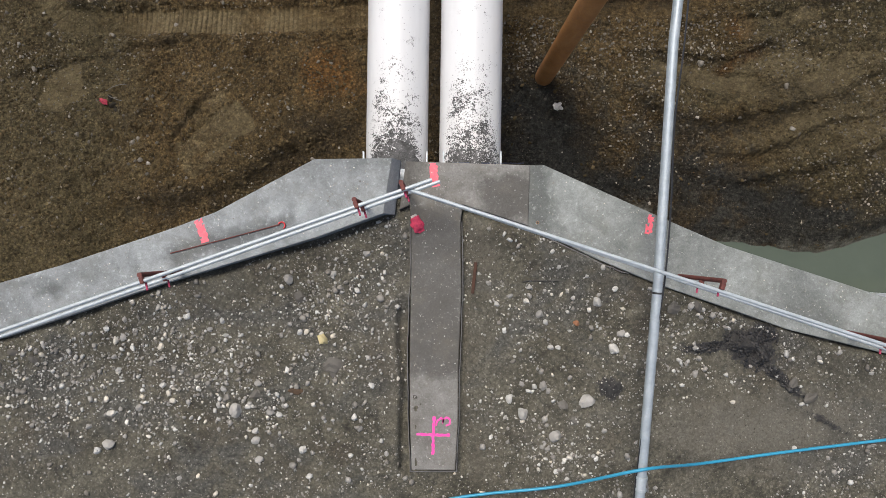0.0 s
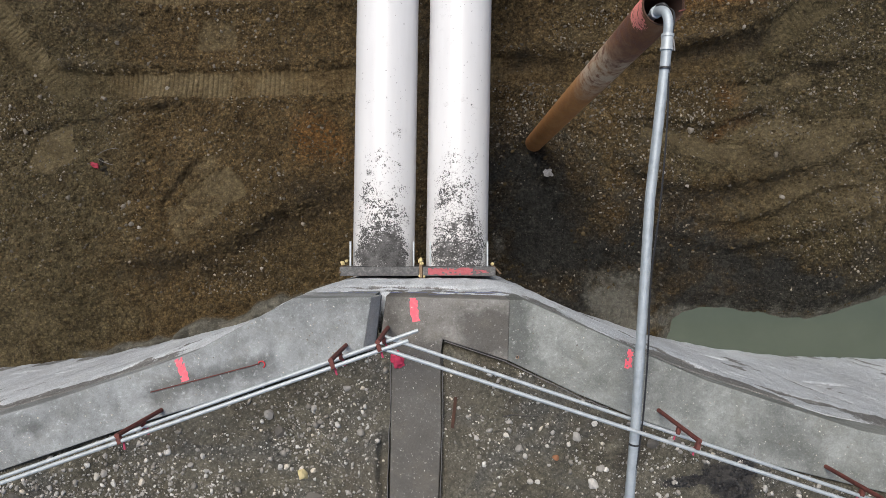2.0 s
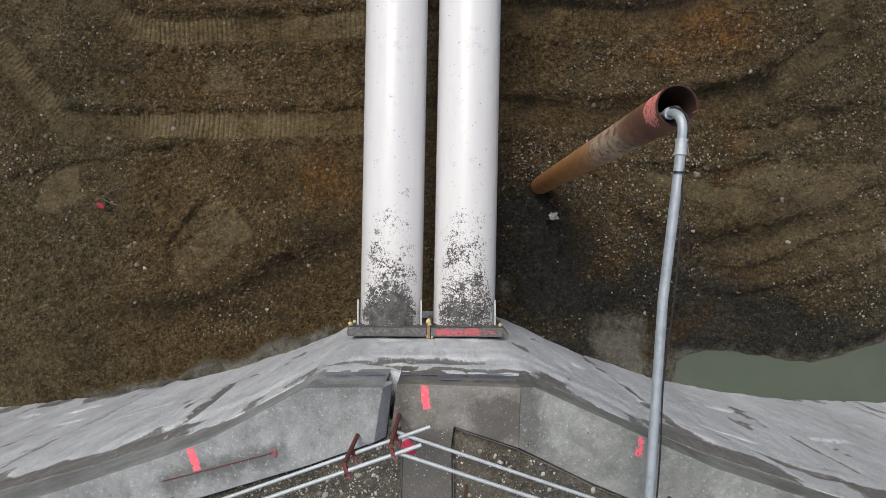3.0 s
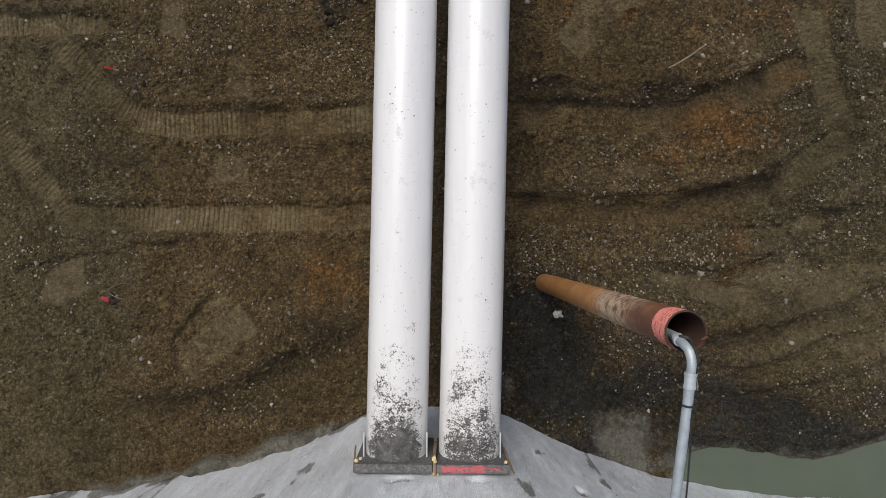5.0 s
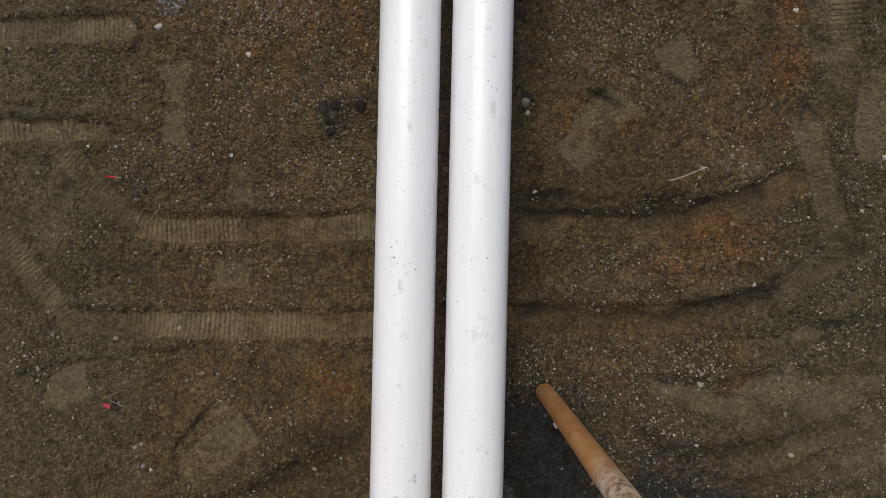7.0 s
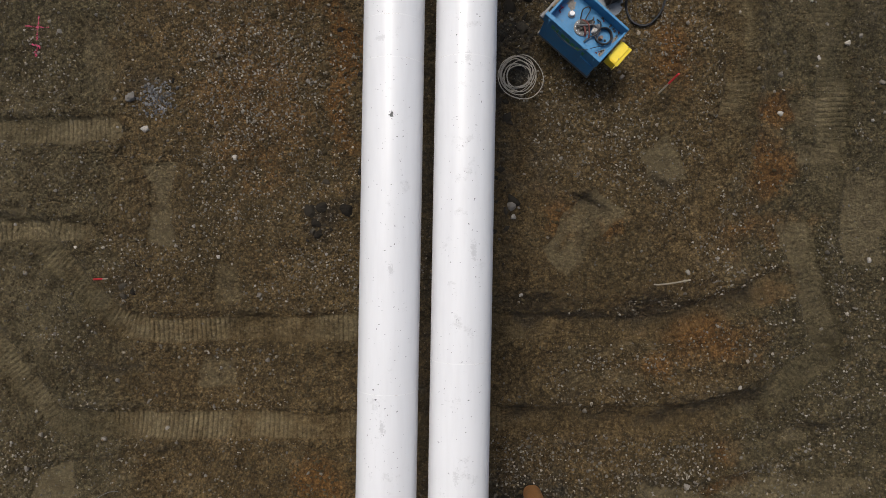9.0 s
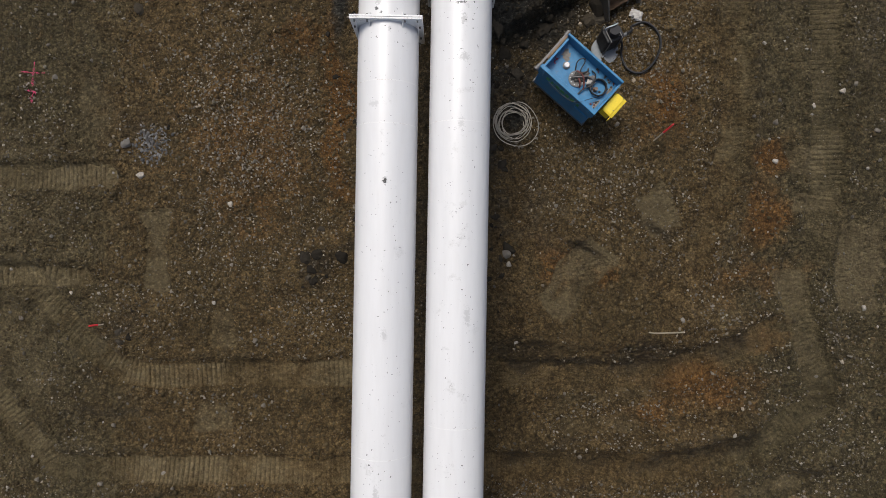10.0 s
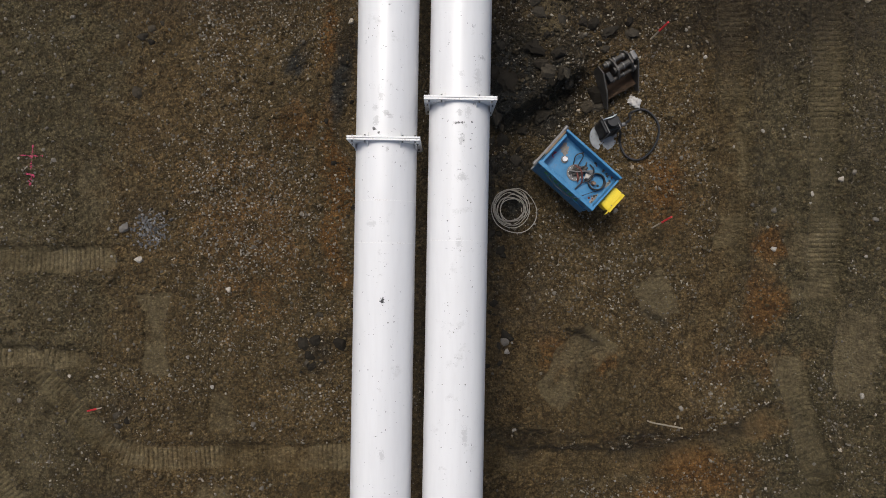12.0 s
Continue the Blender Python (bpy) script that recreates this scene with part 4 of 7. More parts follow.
stem = [(-0.40, 0.945), (0.938, 0.903), (0.918, 0.248), (0.215, 0.475), (0.19, 0.30), (0.20, -0.5), (0.17, -1.2), (0.16, -1.9), (0.13, -2.38),
        (-0.34, -2.38), (-0.355, -1.9), (-0.36, -1.2), (-0.345, -0.4), (-0.34, 0.30), (-0.36, 0.47), (-0.47, 0.42)]
part("beam", prism(bmesh.new(), stem, TOP_M - CAP, TOP_M, 0.012), M_CAPWET, cap_mid)

cap_right = thing("capping_beam", "grey cast concrete capping beam with a faded pink mark", "capping beam", group="capping beams")
part("beam", prism(bmesh.new(), OUT_R + IN_R[::-1], TOP_R - CAP, TOP_R, 0.012), M_CAPR, cap_right)


def wall_sheet(path, name, label):
    """The exposed rough face below the capping beam, as a relief along a plan line."""
    pts, acc = [Vector((x, y)) for x, y in path], [0.0]
    for p, q in zip(pts, pts[1:]):
        acc.append(acc[-1] + (q - p).length)
    ns, nz = int(acc[-1] / 0.05), 190
    s = np.linspace(0, acc[-1], ns)
    px = np.interp(s, acc, [p.x for p in pts])
    py = np.interp(s, acc, [p.y for p in pts])
    k = np.ones(9) / 9
    px[4:-4], py[4:-4] = np.convolve(px, k, "valid"), np.convolve(py, k, "valid")
    tx, ty = np.gradient(px), np.gradient(py)
    ln = np.hypot(tx, ty)
    nxv, nyv = -ty / ln, tx / ln
    top, bottom = 5.55, -1.9
    zz = np.linspace(top, bottom, nz)
    S, H = np.meshgrid(s, zz, indexing="ij")
    PX = np.broadcast_to(px[:, None], S.shape)
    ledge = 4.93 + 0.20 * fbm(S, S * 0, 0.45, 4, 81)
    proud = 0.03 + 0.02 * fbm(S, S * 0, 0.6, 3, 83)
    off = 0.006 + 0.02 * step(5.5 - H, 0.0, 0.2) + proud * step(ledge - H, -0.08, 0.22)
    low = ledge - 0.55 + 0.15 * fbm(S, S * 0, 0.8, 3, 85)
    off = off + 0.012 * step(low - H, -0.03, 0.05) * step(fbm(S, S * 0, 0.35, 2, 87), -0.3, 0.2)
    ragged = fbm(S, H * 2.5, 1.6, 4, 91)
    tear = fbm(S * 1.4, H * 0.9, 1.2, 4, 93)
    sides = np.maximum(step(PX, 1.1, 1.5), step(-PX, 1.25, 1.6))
    # mud under the beam and at the foot; recesses add painted shade below
    MUD_SHADE = 0.95 * step(H - ledge + 0.16 * tear - 0.08, -0.02, 0.10) * step(tear, -0.5, 0.25) * sides
    MUD_SHADE = MUD_SHADE + 0.4 * step(tear + 0.9 * np.exp(-((H - low) / 0.07) ** 2) * step(fbm(S, S * 0, 0.5, 2, 99), 0.0, 0.4), 0.75, 1.05)
    MUD_SHADE = MUD_SHADE + 0.25 * step(fbm(S * 1.3, H * 0.35, 1.2, 4, 95), 0.95, 1.15)
    MUD_SHADE = MUD_SHADE + 0.8 * step(fbm(S * 1.5, H * 0.7, 1.3, 4, 97) + 1.1 * np.exp(-((H + 0.85) / 0.5) ** 2) * step(-PX, 0.5, 2), 0.8, 1.1)
    MUD_SHADE = MUD_SHADE + 0.3 * step(fbm(S * 2.0, H * 0.7, 2.2, 3, 101), 0.95, 1.1)
    off = off + 0.007 * fbm(S, H, 1.1, 2, 15) + 0.012 * fbm(S, H * 0.35, 6.0, 3, 25)
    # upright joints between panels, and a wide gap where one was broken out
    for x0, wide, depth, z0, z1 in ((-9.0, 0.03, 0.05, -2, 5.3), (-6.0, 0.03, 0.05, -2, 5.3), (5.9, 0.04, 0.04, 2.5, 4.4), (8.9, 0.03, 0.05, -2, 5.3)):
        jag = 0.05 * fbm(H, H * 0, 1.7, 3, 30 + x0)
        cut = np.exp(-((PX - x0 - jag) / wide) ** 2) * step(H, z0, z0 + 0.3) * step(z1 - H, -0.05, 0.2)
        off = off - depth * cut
        # joints darkened in the colour too, as their depth alone shows no shade
        MUD_SHADE = MUD_SHADE + 1.2 * cut
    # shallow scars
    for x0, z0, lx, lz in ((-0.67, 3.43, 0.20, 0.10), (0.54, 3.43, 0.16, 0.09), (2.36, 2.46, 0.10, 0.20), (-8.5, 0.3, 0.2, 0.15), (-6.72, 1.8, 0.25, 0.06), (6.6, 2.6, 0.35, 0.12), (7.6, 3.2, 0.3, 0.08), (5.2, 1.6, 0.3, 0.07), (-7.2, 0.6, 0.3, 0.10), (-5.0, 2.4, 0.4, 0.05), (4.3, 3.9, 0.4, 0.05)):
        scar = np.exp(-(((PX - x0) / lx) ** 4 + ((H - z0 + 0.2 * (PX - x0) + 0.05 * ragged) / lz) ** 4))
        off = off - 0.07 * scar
        MUD_SHADE = MUD_SHADE + scar * (0.6 + 0.5 * ragged)
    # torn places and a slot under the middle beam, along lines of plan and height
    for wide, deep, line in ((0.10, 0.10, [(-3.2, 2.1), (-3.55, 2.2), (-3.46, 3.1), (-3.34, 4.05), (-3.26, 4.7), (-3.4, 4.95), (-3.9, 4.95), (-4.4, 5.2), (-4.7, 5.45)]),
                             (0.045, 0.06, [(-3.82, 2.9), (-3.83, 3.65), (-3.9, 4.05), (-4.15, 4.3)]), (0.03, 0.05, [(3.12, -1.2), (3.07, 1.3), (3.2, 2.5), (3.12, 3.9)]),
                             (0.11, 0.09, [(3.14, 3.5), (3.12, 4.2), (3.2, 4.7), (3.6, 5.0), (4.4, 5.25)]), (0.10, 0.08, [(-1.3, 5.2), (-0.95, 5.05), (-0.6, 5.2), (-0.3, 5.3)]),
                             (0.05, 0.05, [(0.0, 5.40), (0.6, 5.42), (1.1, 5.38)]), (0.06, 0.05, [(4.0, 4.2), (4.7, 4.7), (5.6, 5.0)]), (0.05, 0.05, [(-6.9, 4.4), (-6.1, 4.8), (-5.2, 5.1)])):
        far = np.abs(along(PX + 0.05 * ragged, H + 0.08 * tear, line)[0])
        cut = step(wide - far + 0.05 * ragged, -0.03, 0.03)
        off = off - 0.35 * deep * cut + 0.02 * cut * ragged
        # shade of the torn places goes into the colour along with dirt
        MUD_SHADE = MUD_SHADE + 1.1 * cut
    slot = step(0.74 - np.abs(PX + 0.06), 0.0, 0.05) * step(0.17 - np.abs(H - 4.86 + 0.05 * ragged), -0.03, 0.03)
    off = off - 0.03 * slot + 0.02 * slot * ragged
    # the shallow slot is dark by colour: dirt and shade together
    MUD_SHADE = MUD_SHADE + slot * (0.9 + 0.3 * tear)
    co = np.stack([PX + nxv[:, None] * off, py[:, None] + nyv[:, None] * off, H], -1).reshape(-1, 3)
    i, j = np.meshgrid(np.arange(ns - 1), np.arange(nz - 1), indexing="ij")
    a = (i * nz + j).ravel()
    faces = np.stack([a, a + 1, a + nz + 1, a + nz], -1)
    back = np.stack([px - nxv * 0.55, py - nyv * 0.55], -1)
    base = len(co)
    lid = [(*back[k], top) for k in range(ns)] + [(*back[k], bottom) for k in range(ns)]
    extra = []
    for k in range(ns - 1):
        extra.append((k * nz, (k + 1) * nz, base + k + 1, base + k))
        extra.append((base + k, base + k + 1, base + ns + k + 1, base + ns + k))
    me = bpy.data.meshes.new(name)
    me.from_pydata(np.vstack([co, lid]).tolist(), [], faces.tolist() + extra)
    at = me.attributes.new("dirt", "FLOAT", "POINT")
    at.data.foreach_set("value", np.concatenate([np.clip(MUD_SHADE, 0, 1).ravel(), np.ones(len(lid))]).astype(np.float32))
    me.materials.append(M_WALL)
    me.shade_smooth()
    me.update()
    return tagged(new(name, me), label, "wall", kind="structure")


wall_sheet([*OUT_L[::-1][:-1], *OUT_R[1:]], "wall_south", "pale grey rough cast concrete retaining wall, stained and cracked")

# plain sides that close the pit
for name, cx, cy, sx, sy in (("wall_west", -27.5, 16.5, 1.0, 37.0), ("wall_east", 23.5, 16.5, 1.0, 37.0), ("wall_north", -2.0, 34.5, 50.0, 1.0)):
    bm = box(bmesh.new(), cx, cy, 2.1, sx, sy, 8.0)
    tagged(mesh_object(name, bm, M_WALL), "grey concrete retaining wall of the pit", "wall", kind="structure")
bm = box(bmesh.new(), -2, 26.6, -0.80, 50.0, 15.0, 0.1)
box(bm, -19.5, 8.5, -1.32, 15.2, 22.0, 0.1), box(bm, 17.5, 8.5, -0.25, 11.2, 22.0, 0.1)
tagged(unmarked(mesh_object("ground_edge", bm, M_SOIL)), "brown soil along the foot of the walls", "ground", kind="structure")

# ---- upper ground ----
UX, UY = np.arange(-5.6, 5.6, 0.02), np.arange(-3.4, 0.75, 0.02)
X, Y = np.meshgrid(UX, UY, indexing="ij")
inner = np.where(X < -0.47, np.interp(X, [p[0] for p in IN_L[::-1]], [p[1] for p in IN_L[::-1]]), np.interp(X, [p[0] for p in IN_R], [p[1] for p in IN_R]))
inner = np.where((X >= -0.47) & (X < 0.2), 0.3, np.where((X >= 0.2) & (X < 0.91), 0.475 - (X - 0.2) * 0.32, inner))
G = 6.14 - 0.035 * np.minimum(X, 0) + 0.03 * fbm(X, Y, 0.8, 3, 2) + 0.010 * fbm(X, Y, 4, 3, 4) + 0.006 * np.maximum(0, vnoise(X, Y, 16, 6)) + 0.003 * vnoise(X, Y, 30, 7)
gap = inner - Y
G -= 0.08 * step(0.09 + 0.05 * vnoise(X, Y, 2, 9) - gap, 0, 0.09) * np.where(X > 0, 1.0, 0.55)
G -= 0.09 * step(0.10 + 0.03 * vnoise(X, Y, 2, 9) - np.abs(X + 0.40), 0, 0.07) * step(-Y, 0.5, 0.7) * step(2.45 + Y, 0, 0.1)
G -= 0.04 * step(0.07 + 0.03 * vnoise(X, Y, 2, 9) - np.abs(X - 0.21), 0, 0.06) * step(2.45 + Y, 0, 0.1)
BARE, DARK, ZERO, SAND = (np.zeros(X.shape) for _ in range(4))
for cx, cy, rx, ry, s in ((0.42, -0.1, 0.25, 0.5, 0.8), (-0.55, -1.3, 0.18, 0.9, 0.7), (3.5, -1.9, 1.3, 0.55, 0.9), (-1.7, -0.9, 0.4, 0.3, 0.4), (0.5, -2.3, 0.3, 0.4, 0.5), (-3.8, -1.2, 0.8, 0.3, 0.4)):
    BARE = np.maximum(BARE, s * blob(X, Y, cx, cy, rx, ry))
for cx, cy, rx, ry, turn, s in ((3.32, -1.08, 0.25, 0.16, -30, 1.0), (2.88, -1.06, 0.30, 0.05, 6, 0.9), (3.60, -1.36, 0.32, 0.05, -40, 0.9), (3.46, -0.93, 0.14, 0.12, 0, 0.9), (1.80, -1.50, 0.11, 0.10, -40, 1.0), (4.1, -1.85, 0.3, 0.04, -30, 0.4)):
    q = blob(X, Y, cx, cy, rx, ry, turn)
    DARK = np.maximum(DARK, np.clip(2.0 * s * q, 0, 1))
    G += 0.05 * q * (0.5 + vnoise(X, Y, 9, 13))
spill_at = lookup(UX, UY, DARK)
SAND = 0.8 * blob(X, Y, 3.3, -2.0, 1.2, 0.45)
keep = Y < inner + 0.25
yard_z = lookup(UX, UY, G)
tagged(sheet("ground_yard", UX, UY, G, M_YARD, keep, (BARE, DARK, ZERO, SAND)), "trodden grey brown stony soil of the yard", "ground", kind="structure")
bm = bmesh.new()
for x0, x1, y0, y1 in ((-300, 300, -300, -3.35), (-28, -5.55, -3.4, -1.6), (-7.4, -5.55, -1.6, -1.2), (5.55, 24, -3.4, -1.3), (-300, -27.2, -3.4, 300), (23.2, 300, -3.4, 300), (-28, 24, 34.7, 300)):
    bm.faces.new([bm.verts.new(p) for p in ((x0, y0, 6.09), (x1, y0, 6.09), (x1, y1, 6.09), (x0, y1, 6.09))])
tagged(unmarked(mesh_object("ground", bm, M_YARD)), "stony soil round the pit", "ground", kind="structure")

# ---- steel struts ----
STRUT_R, STRUT_Z = 0.508, 2.69


def strut_x(x0, y):
    return x0 + 0.0149 * (y - 1.5)


def strut(x0, joint_y, label):
    s = thing("steel_strut", label, "strut", Matrix.Translation((strut_x(x0, 1.17), 1.17, STRUT_Z)) @ pose(0, 0, 0, 0, 0, -0.854), "struts across the pit")
    for a, b in ((0.0, joint_y - 1.17 - 0.03), (joint_y - 1.17 + 0.03, 32.9)):
        bm = cyl(bmesh.new(), (0, a, 0), (0, b, 0), STRUT_R, 96, caps=False)
        part("tube", bm, M_WHITE, s, smooth=True)
    return s


def flange_pair(s, y):
    for k, dy in enumerate((-0.018, 0.018)):
        bm = box(bmesh.new(), 0, y + dy, 0, 1.16, 0.03, 1.16, bevel=0.004)
        f = part("flange", bm, M_WHITESTEEL, s, "square white flange plate")
    for bx in (-0.5, -0.3, 0.3, 0.5):
        for bz in (0.52, -0.52):
            bm = cyl(bmesh.new(), (bx, y - 0.065, bz), (bx, y + 0.065, bz), 0.016, 6)
            part("bolt", bm, M_STEEL, s)
    for bz in (-0.25, 0.25):
        for bx in (-0.53, 0.53):
            bm = cyl(bmesh.new(), (bx, y - 0.065, bz), (bx, y + 0.065, bz), 0.016, 6)
            part("bolt", bm, M_STEEL, s)
    for gx in (-0.26, 0.26, -0.50, 0.50):
        for side in (-1, 1):
            bm = bmesh.new()
            gz = math.sqrt(max(0.0, STRUT_R ** 2 - gx * gx)) - 0.01
            q = [(gx - 0.006, y + side * 0.034, gz), (gx - 0.006, y + side * 0.034, 0.56), (gx - 0.006, y + side * 0.13, gz)]
            v = [bm.verts.new(p) for p in q]
            w = [bm.verts.new((p[0] + 0.012, p[1], p[2])) for p in q]
            bm.faces.new(v), bm.faces.new(w[::-1])
            for i in range(3):
                bm.faces.new((v[i], w[i], w[(i + 1) % 3], v[(i + 1) % 3]))
            bmesh.ops.recalc_face_normals(bm, faces=bm.faces[:])
            part("gusset", bm, M_WHITESTEEL, s)


strut_a = strut(-0.763, 13.94, "white painted tubular steel strut, grimy at its bearing plate")
flange_pair(strut_a, 13.94 - 1.17)
strut_b = strut(0.444, 14.58, "white painted tubular steel strut with a bolted flange joint")
flange_pair(strut_b, 14.58 - 1.17)

for s_thing, seams in ((strut_a, (12.97, 12.29, 6.9)), (strut_b, (12.33, 7.4))):
    for y in seams:
        bead = cyl(bmesh.new(), (0, y - 1.17 - 0.008, 0), (0, y - 1.17 + 0.008, 0), STRUT_R + 0.003, 96, caps=False)
        part("weld_seam", bead, M_WHITESTEEL, s_thing, "faint painted weld seam", True)

# ---- casing tube ----
casing = thing("casing_tube", "upright rusty steel casing tube with a pink sprayed band", "steel tube", Matrix.Translation((2.225, 3.80, -0.9)))
TOP = Vector((0.075, -0.03, 7.85))


def ring_wall(bm, a, b, r, t, seg=40):
    a, b = Vector(a), Vector(b)
    m = (b - a).to_track_quat("Z", "Y").to_matrix()
    loops = []
    for p, rad in ((a, r), (b, r), (b, r - t), (a, r - t)):
        loops.append([bm.verts.new(p + m @ Vector((rad * math.cos(2 * math.pi * k / seg), rad * math.sin(2 * math.pi * k / seg), 0))) for k in range(seg)])
    for p, q in zip(loops, loops[1:] + loops[:1]):
        for k in range(seg):
            bm.faces.new((p[k], p[(k + 1) % seg], q[(k + 1) % seg], q[k]))
    bmesh.ops.recalc_face_normals(bm, faces=bm.faces[:])
    return bm


part("tube", ring_wall(bmesh.new(), (0, 0, 0), TOP, 0.198, 0.008), M_CASING, casing)
# a dark liner puts the shade inside the tube into its colour
part("inner_face", ring_wall(bmesh.new(), TOP * 0.4, TOP * 0.9985, 0.1885, 0.004), M_RUST_SHADE, casing, "inner face coloured dark for its shade")

# ---- delivery pipe ----
pipe = thing("delivery_pipe", "grey galvanised pump delivery pipe laid over the railing", "pipe")
LINE = [Vector((2.26, 3.37, 7.15)), Vector((2.06, -0.30, 6.87)), Vector((1.945, -2.30, 6.72)), Vector((1.72, -6.2, 6.30))]
part("pipe", tube_path(bmesh.new(), [LINE[0], (2.248, 3.11, 7.12), (2.16, 1.94, 6.99), LINE[1], LINE[2]], 0.047, 24), M_ALU, pipe, smooth=True)
part("pipe", tube_path(bmesh.new(), LINE[2:], 0.048, 24), M_ALU, pipe, smooth=True)

# couplings, elbow and cable of the delivery pipe
ELBOW = bend([(2.245, 3.72, 6.3), (2.235, 3.71, 6.82), (2.225, 3.685, 7.01), (2.245, 3.63, 7.13), (2.262, 3.53, 7.17), (2.262, 3.38, 7.152)], 6)
elbow = part("elbow", tube_path(bmesh.new(), ELBOW, 0.043, 20), M_ALU, pipe, "grey pipe elbow out of the casing", True)
part("clamp", cyl(bmesh.new(), (2.228, 3.70, 6.93), (2.225, 3.688, 6.99), 0.058, 20), M_GALV, elbow)
part("strap", tube_path(bmesh.new(), bend([(2.21, 3.735, 7.01), (2.26, 3.73, 7.06), (2.31, 3.68, 7.05), (2.31, 3.62, 7.03)], 5), 0.014, 8), M_BLACK, elbow, "black strap round the elbow", True)


def coupling(a, towards, parent):
    a, t = Vector(a), (Vector(towards) - Vector(a)).normalized()
    c = part("coupling", cyl(bmesh.new(), a - t * 0.07, a + t * 0.07, 0.052, 24), M_GALV, parent, "bulged quick coupling", True)
    for s in (-0.06, 0.06):
        part("ring", cyl(bmesh.new(), a + t * (s - 0.012), a + t * (s + 0.012), 0.058, 24), M_GALV, c)
    bm = box(bmesh.new(), 0, 0, 0, 0.014, 0.11, 0.016, Matrix.Translation(a + Vector((0.056, -0.03, 0.02))) @ pose(0, 0, 0, 0, 0, 5), 0.004)
    part("lever", bm, M_STEEL, c)


coupling((2.259, 3.345, 7.147), LINE[1], pipe)
coupling(LINE[2], LINE[3], pipe)
for k in (0.07, 1.06):
    p = LINE[0].lerp(LINE[1], k) if k <= 1 else LINE[1].lerp(LINE[2], k - 1)
    q = (LINE[1] - LINE[0]).normalized()
    part("tape_band", cyl(bmesh.new(), p - q * 0.009, p + q * 0.009, 0.0525, 20), M_BLACK, pipe, "black tape band")
wire = [ELBOW[14] + Vector((0.052, 0.02, 0.03)), ELBOW[22] + Vector((0.054, 0, 0.02))]
wire += [LINE[0].lerp(LINE[1], t) + Vector((0.054 - (0.03 if int(t * 10) % 3 == 0 else 0), 0, 0.022)) for t in (0.05, 0.2, 0.4, 0.6, 0.8, 1.0)]
wire += [LINE[1].lerp(LINE[2], t) + Vector((0.03 - 0.085 * t, 0, 0.05 - 0.05 * t)) for t in (0.3, 0.6, 1.0)]
wire += [LINE[2].lerp(LINE[3], t) + Vector((-0.055, 0, 0)) for t in (0.2, 0.5)]
part("cable", tube_path(bmesh.new(), bend(wire, 6), 0.009, 6), M_BLACK, pipe, "black cable taped along the pipe", True)

# pink band and rag at the casing's rim
axis = TOP.normalized()
bm = bmesh.new()
seg, rows, side = 150, 44, axis.to_track_quat("Z", "Y").to_matrix()
grid = [[bm.verts.new(TOP - axis * (0.012 + 0.36 * r / rows) + side @ Vector((0.2005 * math.cos(a), 0.2005 * math.sin(a), 0)))
         for a in (2 * math.pi * k / seg for k in range(seg + 1))] for r in range(rows + 1)]
for r in range(rows):
    for k in range(seg):
        a = 2 * math.pi * k / seg
        face = (side @ Vector((math.cos(a), math.sin(a), 0))).dot(Vector((-0.8, 0.6, 0)))
        streak = noise.noise(Vector((3 * math.cos(a), 3 * math.sin(a), r * 0.55))) + 0.5 * noise.noise(Vector((9 * math.cos(a), 9 * math.sin(a), r * 0.3 + 7)))
        edge = 1.0 - abs(2 * (r + 0.5) / rows - 1.0) ** 4
        if face + 0.55 * streak - 0.9 * (1 - edge) > 0.12 and streak < 0.42:
            bm.faces.new((grid[r][k], grid[r][k + 1], grid[r + 1][k + 1], grid[r + 1][k]))
part("rim", ring_wall(bmesh.new(), TOP - axis * 0.006, TOP + axis * 0.004, 0.1990, 0.0105, 48), M_RUST_SHADE, casing, "dark rim")
part("paint_band", bm, M_SALMON, casing, "sprayed pink band")
bm = box(bmesh.new(), 0, 0, 0, 0.08, 0.014, 0.010, Matrix.Translation(TOP + Vector((0.17, -0.06, 0.012))) @ pose(0, 0, 0, 0, 10, 20), 0.004)
part("tag", bm, M_POST, casing, "small rusty tag on the rim")

# ---- paint marks ----
def ribbon(bm, pts, width, z, ragged=0.25, seed=1, step_len=0.02, holes=0.0):
    """A thin painted stripe along plan points, with ragged edges, 3 mm over z (a number or a function)."""
    rng = random.Random(seed)
    line = []
    for (ax, ay), (bx, by) in zip(pts, pts[1:]):
        n = max(1, int(math.hypot(bx - ax, by - ay) / step_len))
        line += [(ax + (bx - ax) * k / n, ay + (by - ay) * k / n) for k in range(n)]
    line.append(pts[-1])
    cols, cells = [], 4
    for i, (x, y) in enumerate(line):
        a, b = line[max(0, i - 1)], line[min(len(line) - 1, i + 1)]
        d = math.hypot(b[0] - a[0], b[1] - a[1]) or 1
        nx, ny = -(b[1] - a[1]) / d, (b[0] - a[0]) / d
        w0, w1 = (width / 2 * (1 + rng.uniform(-ragged, ragged)) for _ in range(2))
        row = []
        for c in range(cells + 1):
            o = -w0 + (w0 + w1) * c / cells
            px, py = x + nx * o, y + ny * o
            row.append(bm.verts.new((px, py, (float(z(px, py)) if callable(z) else z) + 0.003)))
        cols.append(row)
    for p, q in zip(cols, cols[1:]):
        for c in range(cells):
            if rng.random() >= holes:
                bm.faces.new((p[c], q[c], q[c + 1], p[c + 1]))
    return bm


part("paint_mark", ribbon(bmesh.new(), [(-2.555, 0.305), (-2.52, 0.22), (-2.475, 0.07)], 0.085, TOP_L, 0.18, 1, holes=0.06), M_PINK, cap_left, "pink painted stripe")
